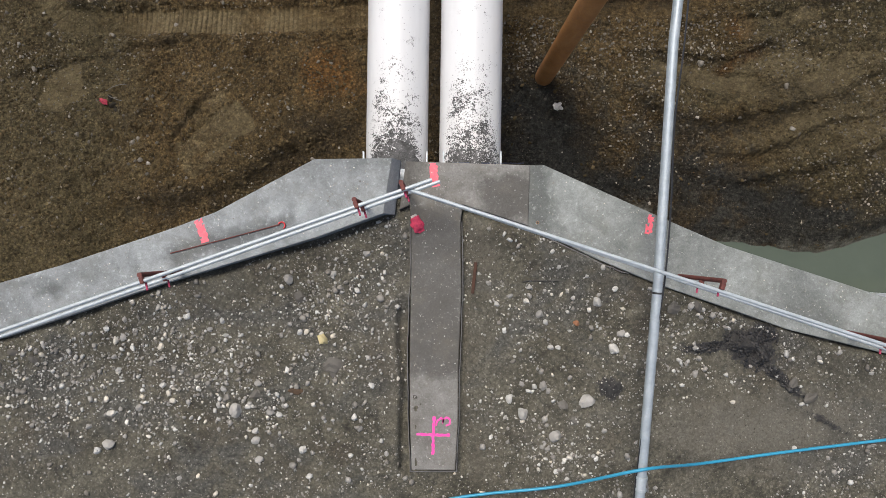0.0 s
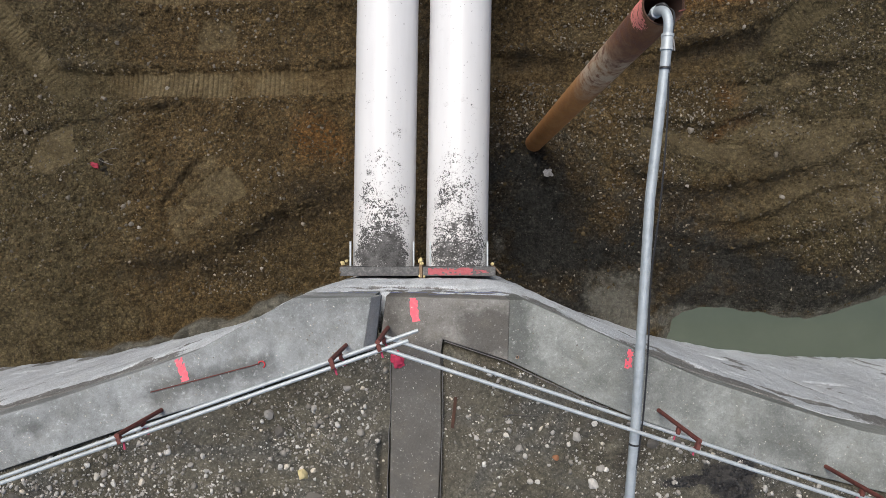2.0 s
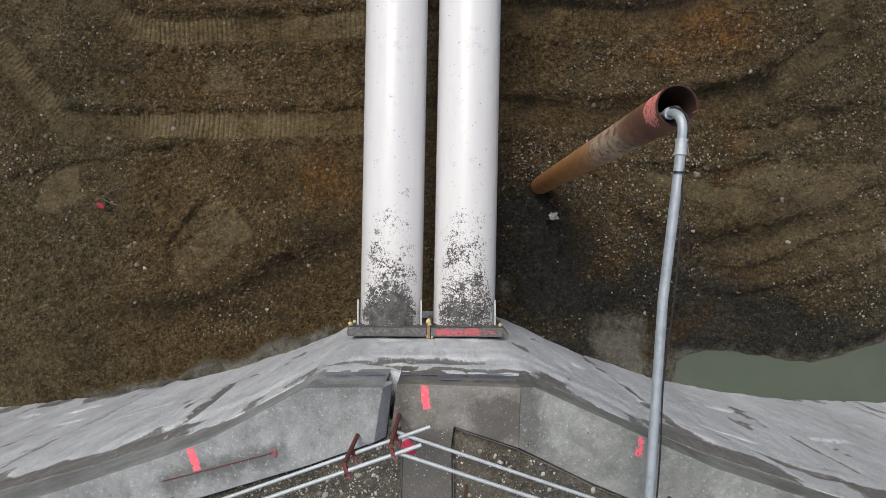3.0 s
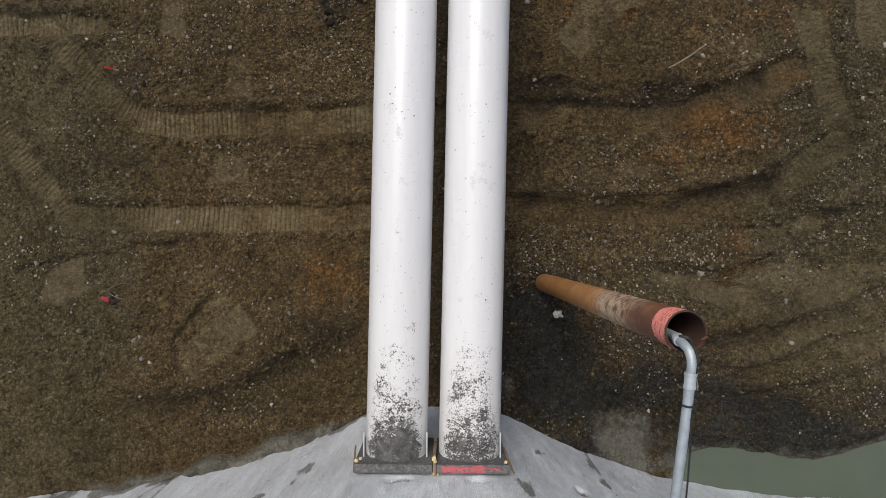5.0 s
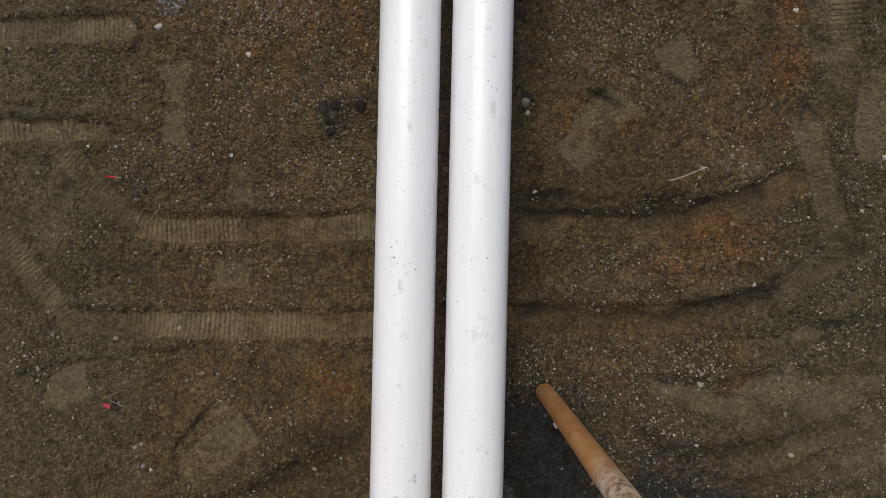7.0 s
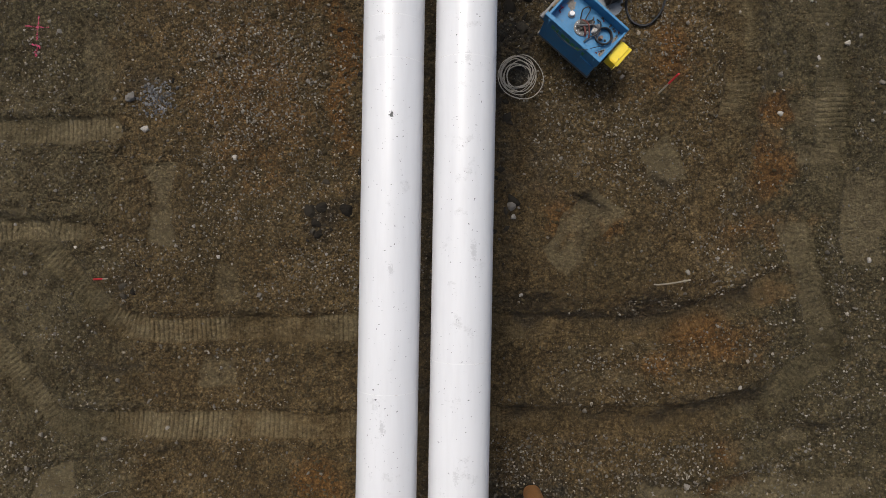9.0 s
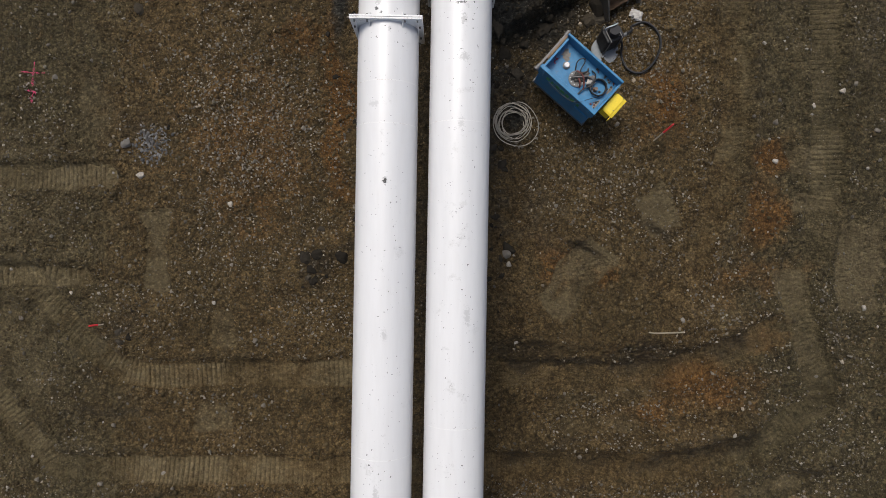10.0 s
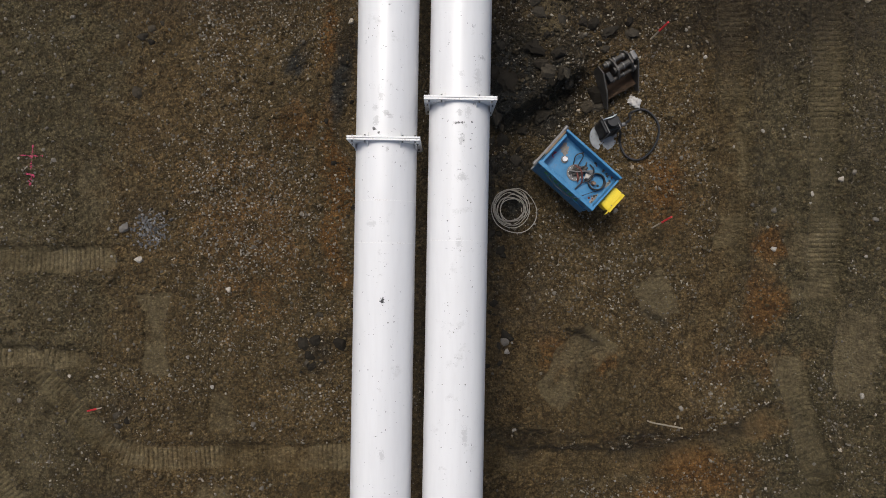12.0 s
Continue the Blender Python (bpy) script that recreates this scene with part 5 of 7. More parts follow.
part("paint_mark", ribbon(bmesh.new(), [(-0.10, 0.925), (-0.10, 0.80), (-0.075, 0.67)], 0.085, TOP_M, 0.18, 2, holes=0.06), M_PINK, cap_mid, "pink painted stripe")
part("paint_mark", ribbon(bmesh.new(), [(2.25, 0.37), (2.235, 0.28), (2.21, 0.16)], 0.07, TOP_R, 0.35, 3, holes=0.35), M_PINK, cap_right, "faded pink painted stripe")
cross = ribbon(bmesh.new(), [(-0.285, -1.99), (-0.10, -2.00), (0.075, -2.00)], 0.03, TOP_M, 0.3, 4)
ribbon(cross, [(-0.095, -1.80), (-0.105, -2.0), (-0.11, -2.21)], 0.03, TOP_M + 0.002, 0.3, 5)
part("paint_mark", cross, M_MAGENTA, cap_mid, "sprayed magenta cross")
three = ribbon(bmesh.new(), [(-0.075, -1.90), (-0.06, -1.85), (-0.02, -1.815), (0.005, -1.835), (-0.005, -1.875), (0.005, -1.835), (0.04, -1.81), (0.078, -1.835), (0.07, -1.885), (0.03, -1.90)], 0.02, TOP_M, 0.25, 6, 0.012)
part("paint_mark", three, M_MAGENTA, cap_mid, "sprayed magenta numeral three lying on its side")
for pts, w in (([(-9.3, 14.28), (-8.82, 14.28)], 0.035), ([(-9.05, 14.54), (-9.07, 13.97)], 0.035), ([(-9.15, 13.87), (-9.0, 13.82), (-9.12, 13.70), (-9.1, 13.60)], 0.05)):
    part("paint_mark", ribbon(bmesh.new(), pts, w, lambda x, y: pit_z(x, y) + 0.012, 0.4, 7, 0.02, 0.45), M_CRIMSON, pit_floor, "magenta survey mark on soil")

# hooked bar lying on the beam, drill hole, rag
bar = thing("hooked_bar", "thin rusty hooked steel bar on the concrete", "bar")
part("rod", tube_path(bmesh.new(), [(-2.84, -0.045, TOP_L + 0.008), (-2.3, 0.095, TOP_L + 0.010), (-1.70, 0.255, TOP_L + 0.010)], 0.006, 8), M_POST, bar, smooth=True)
hook = [(-1.70 + 0.036 * math.cos(a) + 0.02, 0.245 + 0.036 * math.sin(a), TOP_L + 0.012) for a in (radians(150 - 26 * k) for k in range(9))]
part("hook", tube_path(bmesh.new(), hook, 0.007, 8), M_RED, bar, "red painted hook", True)
bm = bmesh.new()
bmesh.ops.create_icosphere(bm, subdivisions=3, radius=0.09)
for v in bm.verts:
    f = noise.fractal(v.co * 14, 1.0, 2.0, 4)
    v.co = Vector((v.co.x * (0.75 + 0.3 * f), v.co.y * (1.0 + 0.35 * f), max(-0.01, v.co.z * (0.55 + 0.4 * f))))
rag = thing("glove", "crumpled pink red work glove on the concrete", "glove", pose(-0.27, 0.26, TOP_M + 0.008, 0, 0, 25))
part("cloth", bm, plain("pink_red_cloth", (0.50, 0.04, 0.09), 0.85, 0, 0.35, 30), rag, smooth=True)
part("cuff", box(bmesh.new(), 0.0, 0.10, 0.015, 0.07, 0.03, 0.02, bevel=0.006), M_RAG, rag, "pale cuff")
bm = ring_wall(bmesh.new(), (1.02, 0.285, TOP_R - 0.02), (1.02, 0.285, TOP_R + 0.003), 0.017, 0.005, 16)
part("drill_hole", bm, M_RUST, cap_right, "small rusty drill sleeve")
# no hole is cut: a flat black disc stands for its shade
bm = bmesh.new()
bmesh.ops.create_circle(bm, cap_ends=True, segments=16, radius=0.0125, matrix=Matrix.Translation((1.02, 0.285, TOP_R + 0.002)))
part("hole_shade", bm, M_BLACK, cap_right)

# thin form sheets left along the beams
for parent, pts, h in ((cap_mid, [(-0.352, 0.30), (-0.356, -0.4), (-0.376, -0.9), (-0.372, -1.6), (-0.352, -2.39)], 0.006), (cap_mid, [(0.205, 0.30), (0.214, -0.5), (0.186, -1.2), (0.175, -1.9), (0.143, -2.39)], 0.006),
                       (cap_mid, [(-0.36, -2.395), (0.15, -2.395)], 0.004), (cap_mid, [(0.23, 0.455), (0.905, 0.232)], -0.01), (cap_right, [(0.91, 0.232), (1.67, -0.13), (2.0, -0.265)], -0.02)):
    top = TOP_L if parent == cap_left else TOP_M
    bm = bmesh.new()
    rng = random.Random(len(pts))
    lo, hi = [], []
    fine = smooth_line(pts, 5) if len(pts) > 2 else pts
    for x, y in fine:
        j = rng.uniform(-0.006, 0.006)
        hi.append((bm.verts.new((x + j, y + j, top + h)), bm.verts.new((x + j - 0.007, y + j - 0.007, top + h))))
        lo.append((bm.verts.new((x, y, top - 0.5)), bm.verts.new((x - 0.007, y - 0.007, top - 0.5))))
    for i in range(len(fine) - 1):
        bm.faces.new((lo[i][0], lo[i + 1][0], hi[i + 1][0], hi[i][0]))
        bm.faces.new((hi[i][1], hi[i + 1][1], lo[i + 1][1], lo[i][1]))
        bm.faces.new((hi[i][0], hi[i + 1][0], hi[i + 1][1], hi[i][1]))
    part("form_sheet", bm, M_STEEL, parent, "thin form sheet left in place")

# ---- guard railing ----
def railing(label, posts, ends_mid, ends_top, top):
    r = thing("guard_railing", label, "railing", group="railings")
    for (x, y), h, low in posts:
        p = part("post", cyl(bmesh.new(), (x, y, low), (x, y, low + h), 0.0225, 16), M_POST, r, "rusty red tube post", True)
        n = Vector((ends_top[1][0] - ends_top[0][0], ends_top[1][1] - ends_top[0][1], 0)).normalized()
        side = Vector((n.y, -n.x, 0))
        if side.y > 0:
            side = -side
        for z in (ends_mid[0][2], ends_top[0][2]):
            c = Vector((x, y, z)) + side * 0.05
            bm = box(bmesh.new(), 0, 0, 0, 0.04, 0.065, 0.05, Matrix.Translation(c) @ pose(0, 0, 0, 0, 0, math.degrees(math.atan2(n.y, n.x))), 0.008)
            clampo = part("clamp", bm, M_POST, p, "rusty red coupler")
            part("bolt", cyl(bmesh.new(), c + side * 0.03 - Vector((0, 0, 0.05)), c + side * 0.10 - Vector((0, 0, 0.03)), 0.010, 8), M_CRIMSON, clampo)
    for a, b in (ends_mid, ends_top):
        a, b = Vector(a), Vector(b)
        sag = Vector((0, 0, -0.006))
        part("rail", tube_path(bmesh.new(), [a, a.lerp(b, 0.3) + sag, a.lerp(b, 0.65) + sag, b], 0.0185, 14), M_GALV, r, "galvanised scaffold tube rail", True)
    return r


def left_y(x):
    return 0.436 + 0.352 * (x + 0.80)


def right_y(x):
    return -0.30 - 0.335 * (x - 2.55)


railing("galvanised tube railing on rusty posts along the wall edge", [((-2.73, left_y(-2.73) + 0.01), 0.86, TOP_L), ((-0.80, left_y(-0.8) + 0.01), 0.86, TOP_L), ((-0.38, 0.605), 1.02, TOP_M), ((-5.2, left_y(-5.2)), 0.86, TOP_L)],
        ((-0.03, 0.658, 6.76), (-7.5, left_y(-7.5) - 0.06, 6.80)), ((-0.10, 0.625, 7.20), (-7.5, left_y(-7.5) - 0.05, 7.22)), 7.2)
railing("galvanised tube railing on rusty posts beside the delivery pipe", [((2.55, right_y(2.55) + 0.01), 1.04, TOP_R), ((4.36, right_y(4.36) + 0.01), 1.04, TOP_R), ((6.3, right_y(6.3) + 0.01), 1.04, TOP_R)],
        ((-0.36, 0.59, 6.72), (7.5, right_y(7.5) - 0.075, 6.72)), ((-0.33, 0.545, 7.17), (7.5, right_y(7.5) - 0.05, 7.16)), 7.2)

# ---- strut bearings ----
def bearing(x0, x1, pink, label):
    b = thing("bearing_plate", label, "bearing plate", group="strut bearings")
    part("plate", box(bmesh.new(), (x0 + x1) / 2, 1.10, 2.66, x1 - x0, 0.14, 1.34, bevel=0.008), M_BEAR, b)
    for x in (x0 + 0.11, x1 - 0.10):
        part("guide_bar", box(bmesh.new(), x, 1.36, 2.95, 0.025, 0.42, 0.06, bevel=0.003), M_GALV, b, "upright steel guide bar")
    if pink:
        smear = ribbon(bmesh.new(), [(x0 + 0.08, 1.10), (x0 + 0.45, 1.10), (x0 + 0.78, 1.105)], 0.10, 3.331, 0.25, 3, 0.035, 0.12)
        ribbon(smear, [(x0 + 0.80, 1.10), (x0 + 1.02, 1.10)], 0.05, 3.331, 0.4, 5, 0.03, 0.4)
        part("paint_mark", smear, M_SMEAR, b, "smeared pink paint")
    return b


bearing(-1.39, -0.16, False, "grey steel bearing plate at the end of a strut")
bearing(-0.10, 1.03, True, "grey steel bearing plate smeared with pink paint")
wedge = thing("timber_wedge", "weathered timber wedge packed between bearing plates", "wedge")
part("wedge", box(bmesh.new(), -0.13, 1.13, 2.9, 0.05, 0.26, 0.9, bevel=0.006), M_WOOD, wedge)
for k, (x, y, r) in enumerate(((-0.13, 1.27, 0.05), (-0.12, 1.22, 0.04), (-0.15, 1.03, 0.03), (-1.34, 1.23, 0.04), (0.98, 1.22, 0.035), (-0.08, 1.02, 0.025), (-1.28, 1.26, 0.03))):
    bm = bmesh.new()
    bmesh.ops.create_icosphere(bm, subdivisions=2, radius=r)
    for v in bm.verts:
        v.co *= 0.8 + 0.5 * noise.noise(v.co * 30 + Vector((k, 0, 0)))
    f = mesh_object("foam_blob", bm, M_FOAM, True)
    f.location = (x, y, 3.34)
    tagged(f, "yellowish hardened foam blob on a bearing plate", "foam", "foam blobs")
for x, y, dx in ((-1.42, 1.15, -0.03), (1.06, 1.14, 0.03)):
    w = thing("timber_lath", "thin split timber lath beside a bearing plate", "lath")
    part("lath", box(bmesh.new(), 0, 0, 0, 0.03, 0.012, 0.8, pose(x, y, 3.0, 10, 6, 0), 0.003), M_WOOD, w)

# blue marking lines on the beam's outer faces
for x0, x1, y, z, parent in ((-1.15, -0.55, 0.955, 5.80, cap_left), (-0.4, 0.9, 0.947, 5.72, cap_mid), (0.05, 0.9, 0.947, 5.97, cap_mid)):
    bm = bmesh.new()
    rng = random.Random(int(x0 * 100))
    n = 18
    up = [bm.verts.new((x0 + (x1 - x0) * k / n, y + 0.004, z + 0.03 + rng.uniform(-0.015, 0.01))) for k in range(n + 1)]
    dn = [bm.verts.new((x0 + (x1 - x0) * k / n, y + 0.004, z - 0.03 + rng.uniform(-0.01, 0.015))) for k in range(n + 1)]
    for k in range(n):
        if rng.random() > 0.2:
            bm.faces.new((up[k], dn[k], dn[k + 1], up[k + 1]))
    part("paint_line", bm, M_DKBLUE, parent, "blue marking line")

# blue hose on the yard
hose = thing("blue_hose", "thin bright blue water hose across the yard", "hose")
pts = [(-2.6, -3.25), (-1.0, -2.95), (0.1, -2.66), (1.2, -2.50), (1.93, -2.13), (2.7, -2.26), (3.6, -2.17), (4.75, -2.03), (5.5, -1.95)]
part("hose", tube_path(bmesh.new(), bend([(x, y, 6.20 + (0.62 if 1.9 < x < 2.0 else 0.10 if x in (1.2, 2.7) else 0.02)) for x, y in pts], 8), 0.016, 10), M_HOSE, hose, smooth=True)

# ---- power pack ----
def power_pack():
    e = thing("power_pack", "blue steel power pack with hoses and rags in its sunken tray", "power pack", pose(3.10, 13.765, -0.42, 0, 0, -41.6))
    L, W = 1.46, 0.90
    part("body", box(bmesh.new(), 0, 0, 0.49, L - 0.06, W - 0.06, 0.80, bevel=0.015), M_BLUE, e)
    for y in (-W / 2 + 0.08, W / 2 - 0.08):
        part("skid", box(bmesh.new(), 0, y, 0.05, L, 0.10, 0.10, bevel=0.01), M_STEEL, e)
    for y, w in ((W / 2 - 0.025, 0.05), (-W / 2 + 0.045, 0.09)):
        rim = part("rim", box(bmesh.new(), 0, y, 1.03, L, w, 0.32, bevel=0.012), M_BLUE, e, "raised blue tray edge")
        for k in range(5):
            x = -0.6 + 0.3 * k
            part("rib", box(bmesh.new(), x, y + (0.012 + w / 2 if y > 0 else -0.012 - w / 2), 1.0, 0.03, 0.02, 0.24, bevel=0.004), M_BLUE, rim)
    part("rim", box(bmesh.new(), L / 2 - 0.02, -0.02, 1.02, 0.04, W - 0.14, 0.28, bevel=0.01), M_BLUE, e)
    part("rim", box(bmesh.new(), -L / 2 + 0.06, -0.02, 1.02, 0.05, W - 0.14, 0.26, bevel=0.01), M_BLUE, e)
    part("tow_frame", box(bmesh.new(), -L / 2 - 0.035, 0, 1.06, 0.05, W + 0.08, 0.05, bevel=0.008), M_STEEL, e, "dark steel end frame")
    part("timber", box(bmesh.new(), -L / 2 + 0.005, 0.10, 1.10, 0.035, 0.60, 0.03, bevel=0.004), M_WOOD, e, "weathered batten in the end frame")
    for y in (-W / 2, W / 2):
        part("lug", cyl(bmesh.new(), (-L / 2 - 0.035, y - 0.06, 1.06), (-L / 2 - 0.035, y + 0.06, 1.06), 0.045, 12), M_STEEL, e)
    cap = part("filler_cap", cyl(bmesh.new(), (-0.36, 0.02, 0.88), (-0.36, 0.02, 0.97), 0.05, 18), M_WHITESTEEL, e, "white filler cap")
    part("cap_neck", cyl(bmesh.new(), (-0.36, 0.02, 0.88), (-0.36, 0.02, 0.92), 0.075, 18), M_STEEL, cap)
    # dried mud washed into the tray's end
    rng = random.Random(31)
    m_dry = plain("dried_grey_mud", (0.22, 0.20, 0.17), 0.9, 0.0, 0.3, 14)
    for cx, cy, rx, ry in ((-0.50, 0.19, 0.12, 0.10), (-0.44, 0.12, 0.07, 0.05), (-0.56, 0.26, 0.06, 0.05), (0.62, -0.20, 0.05, 0.16), (0.64, 0.22, 0.04, 0.10)):
        mud = bmesh.new()
        rim_pts = [mud.verts.new((cx + rx * math.cos(a) * rng.uniform(0.55, 1.1), cy + ry * math.sin(a) * rng.uniform(0.55, 1.1), 0.893)) for a in (2 * math.pi * k / 22 for k in range(22))]
        mid = mud.verts.new((cx, cy, 0.902))
        for k in range(22):
            mud.faces.new((rim_pts[k], rim_pts[(k + 1) % 22], mid))
        part("dried_mud", mud, m_dry, e, "dried grey mud in the tray")
    # pump head on a drilled flange, with hoses round it
    head = part("flange", cyl(bmesh.new(), (-0.02, -0.04, 0.89), (-0.02, -0.04, 0.92), 0.17, 28), M_STEEL, e, "drilled grey flange")
    for k in range(10):
        a = 2 * math.pi * k / 10
        part("bolt", cyl(bmesh.new(), (-0.02 + 0.14 * math.cos(a), -0.04 + 0.14 * math.sin(a), 0.92), (-0.02 + 0.14 * math.cos(a), -0.04 + 0.14 * math.sin(a), 0.94), 0.012, 6), M_GALV, head)
    part("fitting", cyl(bmesh.new(), (0.40, 0.04, 0.89), (0.41, 0.04, 1.0), 0.05, 16, 0.035), plain("dusty_brown_rubber", (0.16, 0.11, 0.08), 0.8), e, "dusty brown rubber boot")
    coil = []
    for k in range(46):
        a = k * 0.36
        r = 0.165 + 0.02 * math.sin(k * 0.37)
        coil.append((0.42 + r * math.cos(a), 0.08 + r * math.sin(a), 0.905 + 0.0022 * k))
    part("hose_coil", tube_path(bmesh.new(), coil, 0.015, 8), M_BLACK, e, "coiled black hose in the tray", True)
    for pts, r, m in (([(-0.16, 0.05, 0.95), (-0.24, 0.20, 1.0), (-0.19, 0.31, 1.02), (-0.12, 0.28, 1.02), (-0.08, 0.12, 0.98), (0.0, 0.0, 0.96)], 0.012, M_BLACK), ([(0.10, 0.28, 0.92), (0.22, 0.24, 0.98), (0.30, 0.05, 1.0), (0.22, -0.12, 0.95), (0.20, -0.30, 0.92)], 0.014, M_BLACK),
                      ([(-0.14, -0.10, 0.95), (0.0, -0.02, 1.03), (0.12, 0.10, 1.04), (0.24, 0.12, 1.0)], 0.016, M_STEEL), ([(-0.12, 0.06, 0.96), (0.02, 0.04, 1.05), (0.16, -0.06, 1.02), (0.22, -0.14, 0.95)], 0.015, M_POST),
                      ([(-0.10, -0.14, 0.95), (-0.02, 0.06, 1.02), (0.04, 0.18, 0.98), (0.02, 0.26, 0.93)], 0.016, M_MUDSTEEL), ([(-0.06, 0.02, 0.97), (0.08, -0.10, 1.02), (0.14, -0.16, 0.96)], 0.018, M_POST),
                      ([(0.60, 0.05, 0.93), (0.40, -0.30, 1.05), (0.36, -0.43, 1.20), (0.20, -0.52, 1.10), (-0.1, -0.53, 1.02), (-0.4, -0.50, 1.0)], 0.007, M_BLACK)):
        part("hose", tube_path(bmesh.new(), bend(pts, 6), r, 8), m, e, smooth=True)
    part("rope_end", tube_path(bmesh.new(), bend([(-0.66, 0.05, 0.90), (-0.62, -0.02, 0.92), (-0.58, 0.02, 0.90), (-0.60, -0.08, 0.90), (-0.55, -0.10, 0.90)], 6), 0.010, 6), M_REDRAG, e, "frayed red rope end", True)
    for k, (x, y, sz, m) in enumerate(((0.25, 0.05, 0.075, M_RAG), (0.20, 0.15, 0.06, M_STEEL), (0.26, 0.02, 0.05, M_BLACK), (-0.02, 0.0, 0.10, M_MUDSTEEL), (0.06, 0.08, 0.07, M_MUDSTEEL))):
        bm = bmesh.new()
        bmesh.ops.create_icosphere(bm, subdivisions=3, radius=sz)
        for v in bm.verts:
            f = noise.fractal(v.co * 16 + Vector((k * 5, 0, 0)), 1.0, 2.0, 4)
            v.co = Vector((v.co.x * (1 + 0.8 * f), v.co.y * (1 + 0.8 * f), max(-0.03, v.co.z * (0.6 + 0.6 * f))))
        part("rag", bm, m, e, "crumpled dirty wrapping in the tray").location = (x, y, 0.96)
    for _ in range(26):
        x, y = rng.choice(((rng.uniform(0.50, 0.66), rng.uniform(-0.3, 0.36)), (rng.uniform(-0.2, 0.66), rng.choice((-0.34, 0.37)) + rng.uniform(-0.02, 0.02))))
        bm = bmesh.new()
        bmesh.ops.create_icosphere(bm, subdivisions=1, radius=rng.uniform(0.012, 0.03))
        part("dirt_lump", bm, rng.choice((M_POST, M_MUDSTEEL, M_MUDSTEEL)), e).location = (x, y, 0.90)
    part("side_hatch", box(bmesh.new(), 0.50, -W / 2 + 0.02, 0.5, 0.34, 0.05, 0.5, bevel=0.01), M_BLUE, e)
    yb = part("yellow_box", box(bmesh.new(), L / 2 + 0.14, 0.04, 0.82, 0.22, 0.42, 0.36, bevel=0.012), M_YELLOW, e, "bright yellow control box")
    part("lid", box(bmesh.new(), L / 2 + 0.14, 0.04, 1.015, 0.24, 0.46, 0.022, pose(0, 0, 0, 0, 3, 0), 0.006), M_YELLOW, yb)
    part("flap", box(bmesh.new(), L / 2 + 0.285, -0.02, 0.93, 0.014, 0.40, 0.12, pose(0, 0, 0, 0, 0, -3), 0.003), M_YELLOW, yb, "open yellow flap")
    for bx, by in ((0.05, 0.2), (0.05, -0.12), (0.23, 0.2), (0.23, -0.12)):
        part("bolt", cyl(bmesh.new(), (L / 2 + bx, 0.04 + by, 1.02), (L / 2 + bx, 0.04 + by, 1.042), 0.010, 6), M_STEEL, yb)
    for k in range(7):
        part("lettering_bar", box(bmesh.new(), -0.45 + 0.13 * k, -W / 2 - 0.002, 0.96, rng.uniform(0.05, 0.11), 0.012, 0.13), M_GREEN, e, "green lettering bar")
    return e


power_pack()

# ---- pump ----
gz = float(pit_z(3.9, 14.66))
pump = thing("submersible_pump", "dark submersible pump on a grey round base", "pump", pose(3.9, 14.66, gz - 0.02))
part("base_disc", cyl(bmesh.new(), (0, 0, 0), (0, 0, 0.05), 0.30, 40), plain("pale_grey_paint", (0.20, 0.215, 0.225), 0.5, 0.2), pump, "pale grey base disc")
lean = pose(0.04, 0.17, 0.30, -6, 4, 24)
part("body", box(bmesh.new(), 0, 0, 0, 0.40, 0.34, 0.50, lean, 0.05), M_JET, pump, "black pump body")
part("motor", cyl(bmesh.new(), lean @ Vector((-0.02, 0, 0.24)), lean @ Vector((-0.02, 0, 0.42)), 0.13, 24, 0.11), M_JET, pump, "round black motor head")
part("cover", box(bmesh.new(), 0.11, -0.02, 0.27, 0.14, 0.22, 0.05, lean, 0.012), M_JET, pump)
for dx in (-0.16, 0.10):
    part("frame_bar", box(bmesh.new(), dx, 0.0, 0.33, 0.018, 0.40, 0.018, lean, 0.004), M_STEEL, pump, "grey steel frame bar")
for dx, dy in ((-0.16, 0.185), (-0.16, -0.185), (0.10, 0.185), (0.10, -0.185)):
    part("frame_post", cyl(bmesh.new(), lean @ Vector((dx, dy, -0.26)), lean @ Vector((dx, dy, 0.33)), 0.012, 8), M_STEEL, pump)
part("handle", tube_path(bmesh.new(), bend([lean @ Vector(p) for p in ((-0.16, 0.12, 0.34), (-0.15, 0.10, 0.44), (-0.02, 0.08, 0.47), (0.09, 0.10, 0.44), (0.10, 0.12, 0.34))], 5), 0.013, 8), M_GALV, pump, "bent steel handle", True)
part("outlet", cyl(bmesh.new(), (0.14, 0.14, 0.5), (0.34, 0.2, 0.5), 0.04, 14), M_STEEL, pump)
for k in range(8):
    a = k * math.pi / 4
    part("bolt", cyl(bmesh.new(), (0.265 * math.cos(a), 0.265 * math.sin(a), 0.05), (0.265 * math.cos(a), 0.265 * math.sin(a), 0.065), 0.012, 6), M_STEEL, pump)
loop = [(0.34, 0.2, 0.5), (0.50, 0.33, 0.35), (0.58, 0.52, 0.08), (0.85, 0.60, 0.06), (1.10, 0.42, 0.06), (1.20, 0.12, 0.06), (1.08, -0.25, 0.06), (0.80, -0.50, 0.06), (0.50, -0.42, 0.06), (0.36, -0.12, 0.07), (0.32, 0.06, 0.25), (0.2, 0.1, 0.45)]
loop = [(x, y, z if z > 0.2 else float(pit_z(3.9 + x, 14.66 + y)) - gz + 0.06) for x, y, z in loop]
part("hose", tube_path(bmesh.new(), bend(loop, 8), 0.027, 8), M_JET, pump, "black hose loop", True)

# ---- excavator bucket lying on the heap ----
gz = float(pit_z(4.1, 16.09))
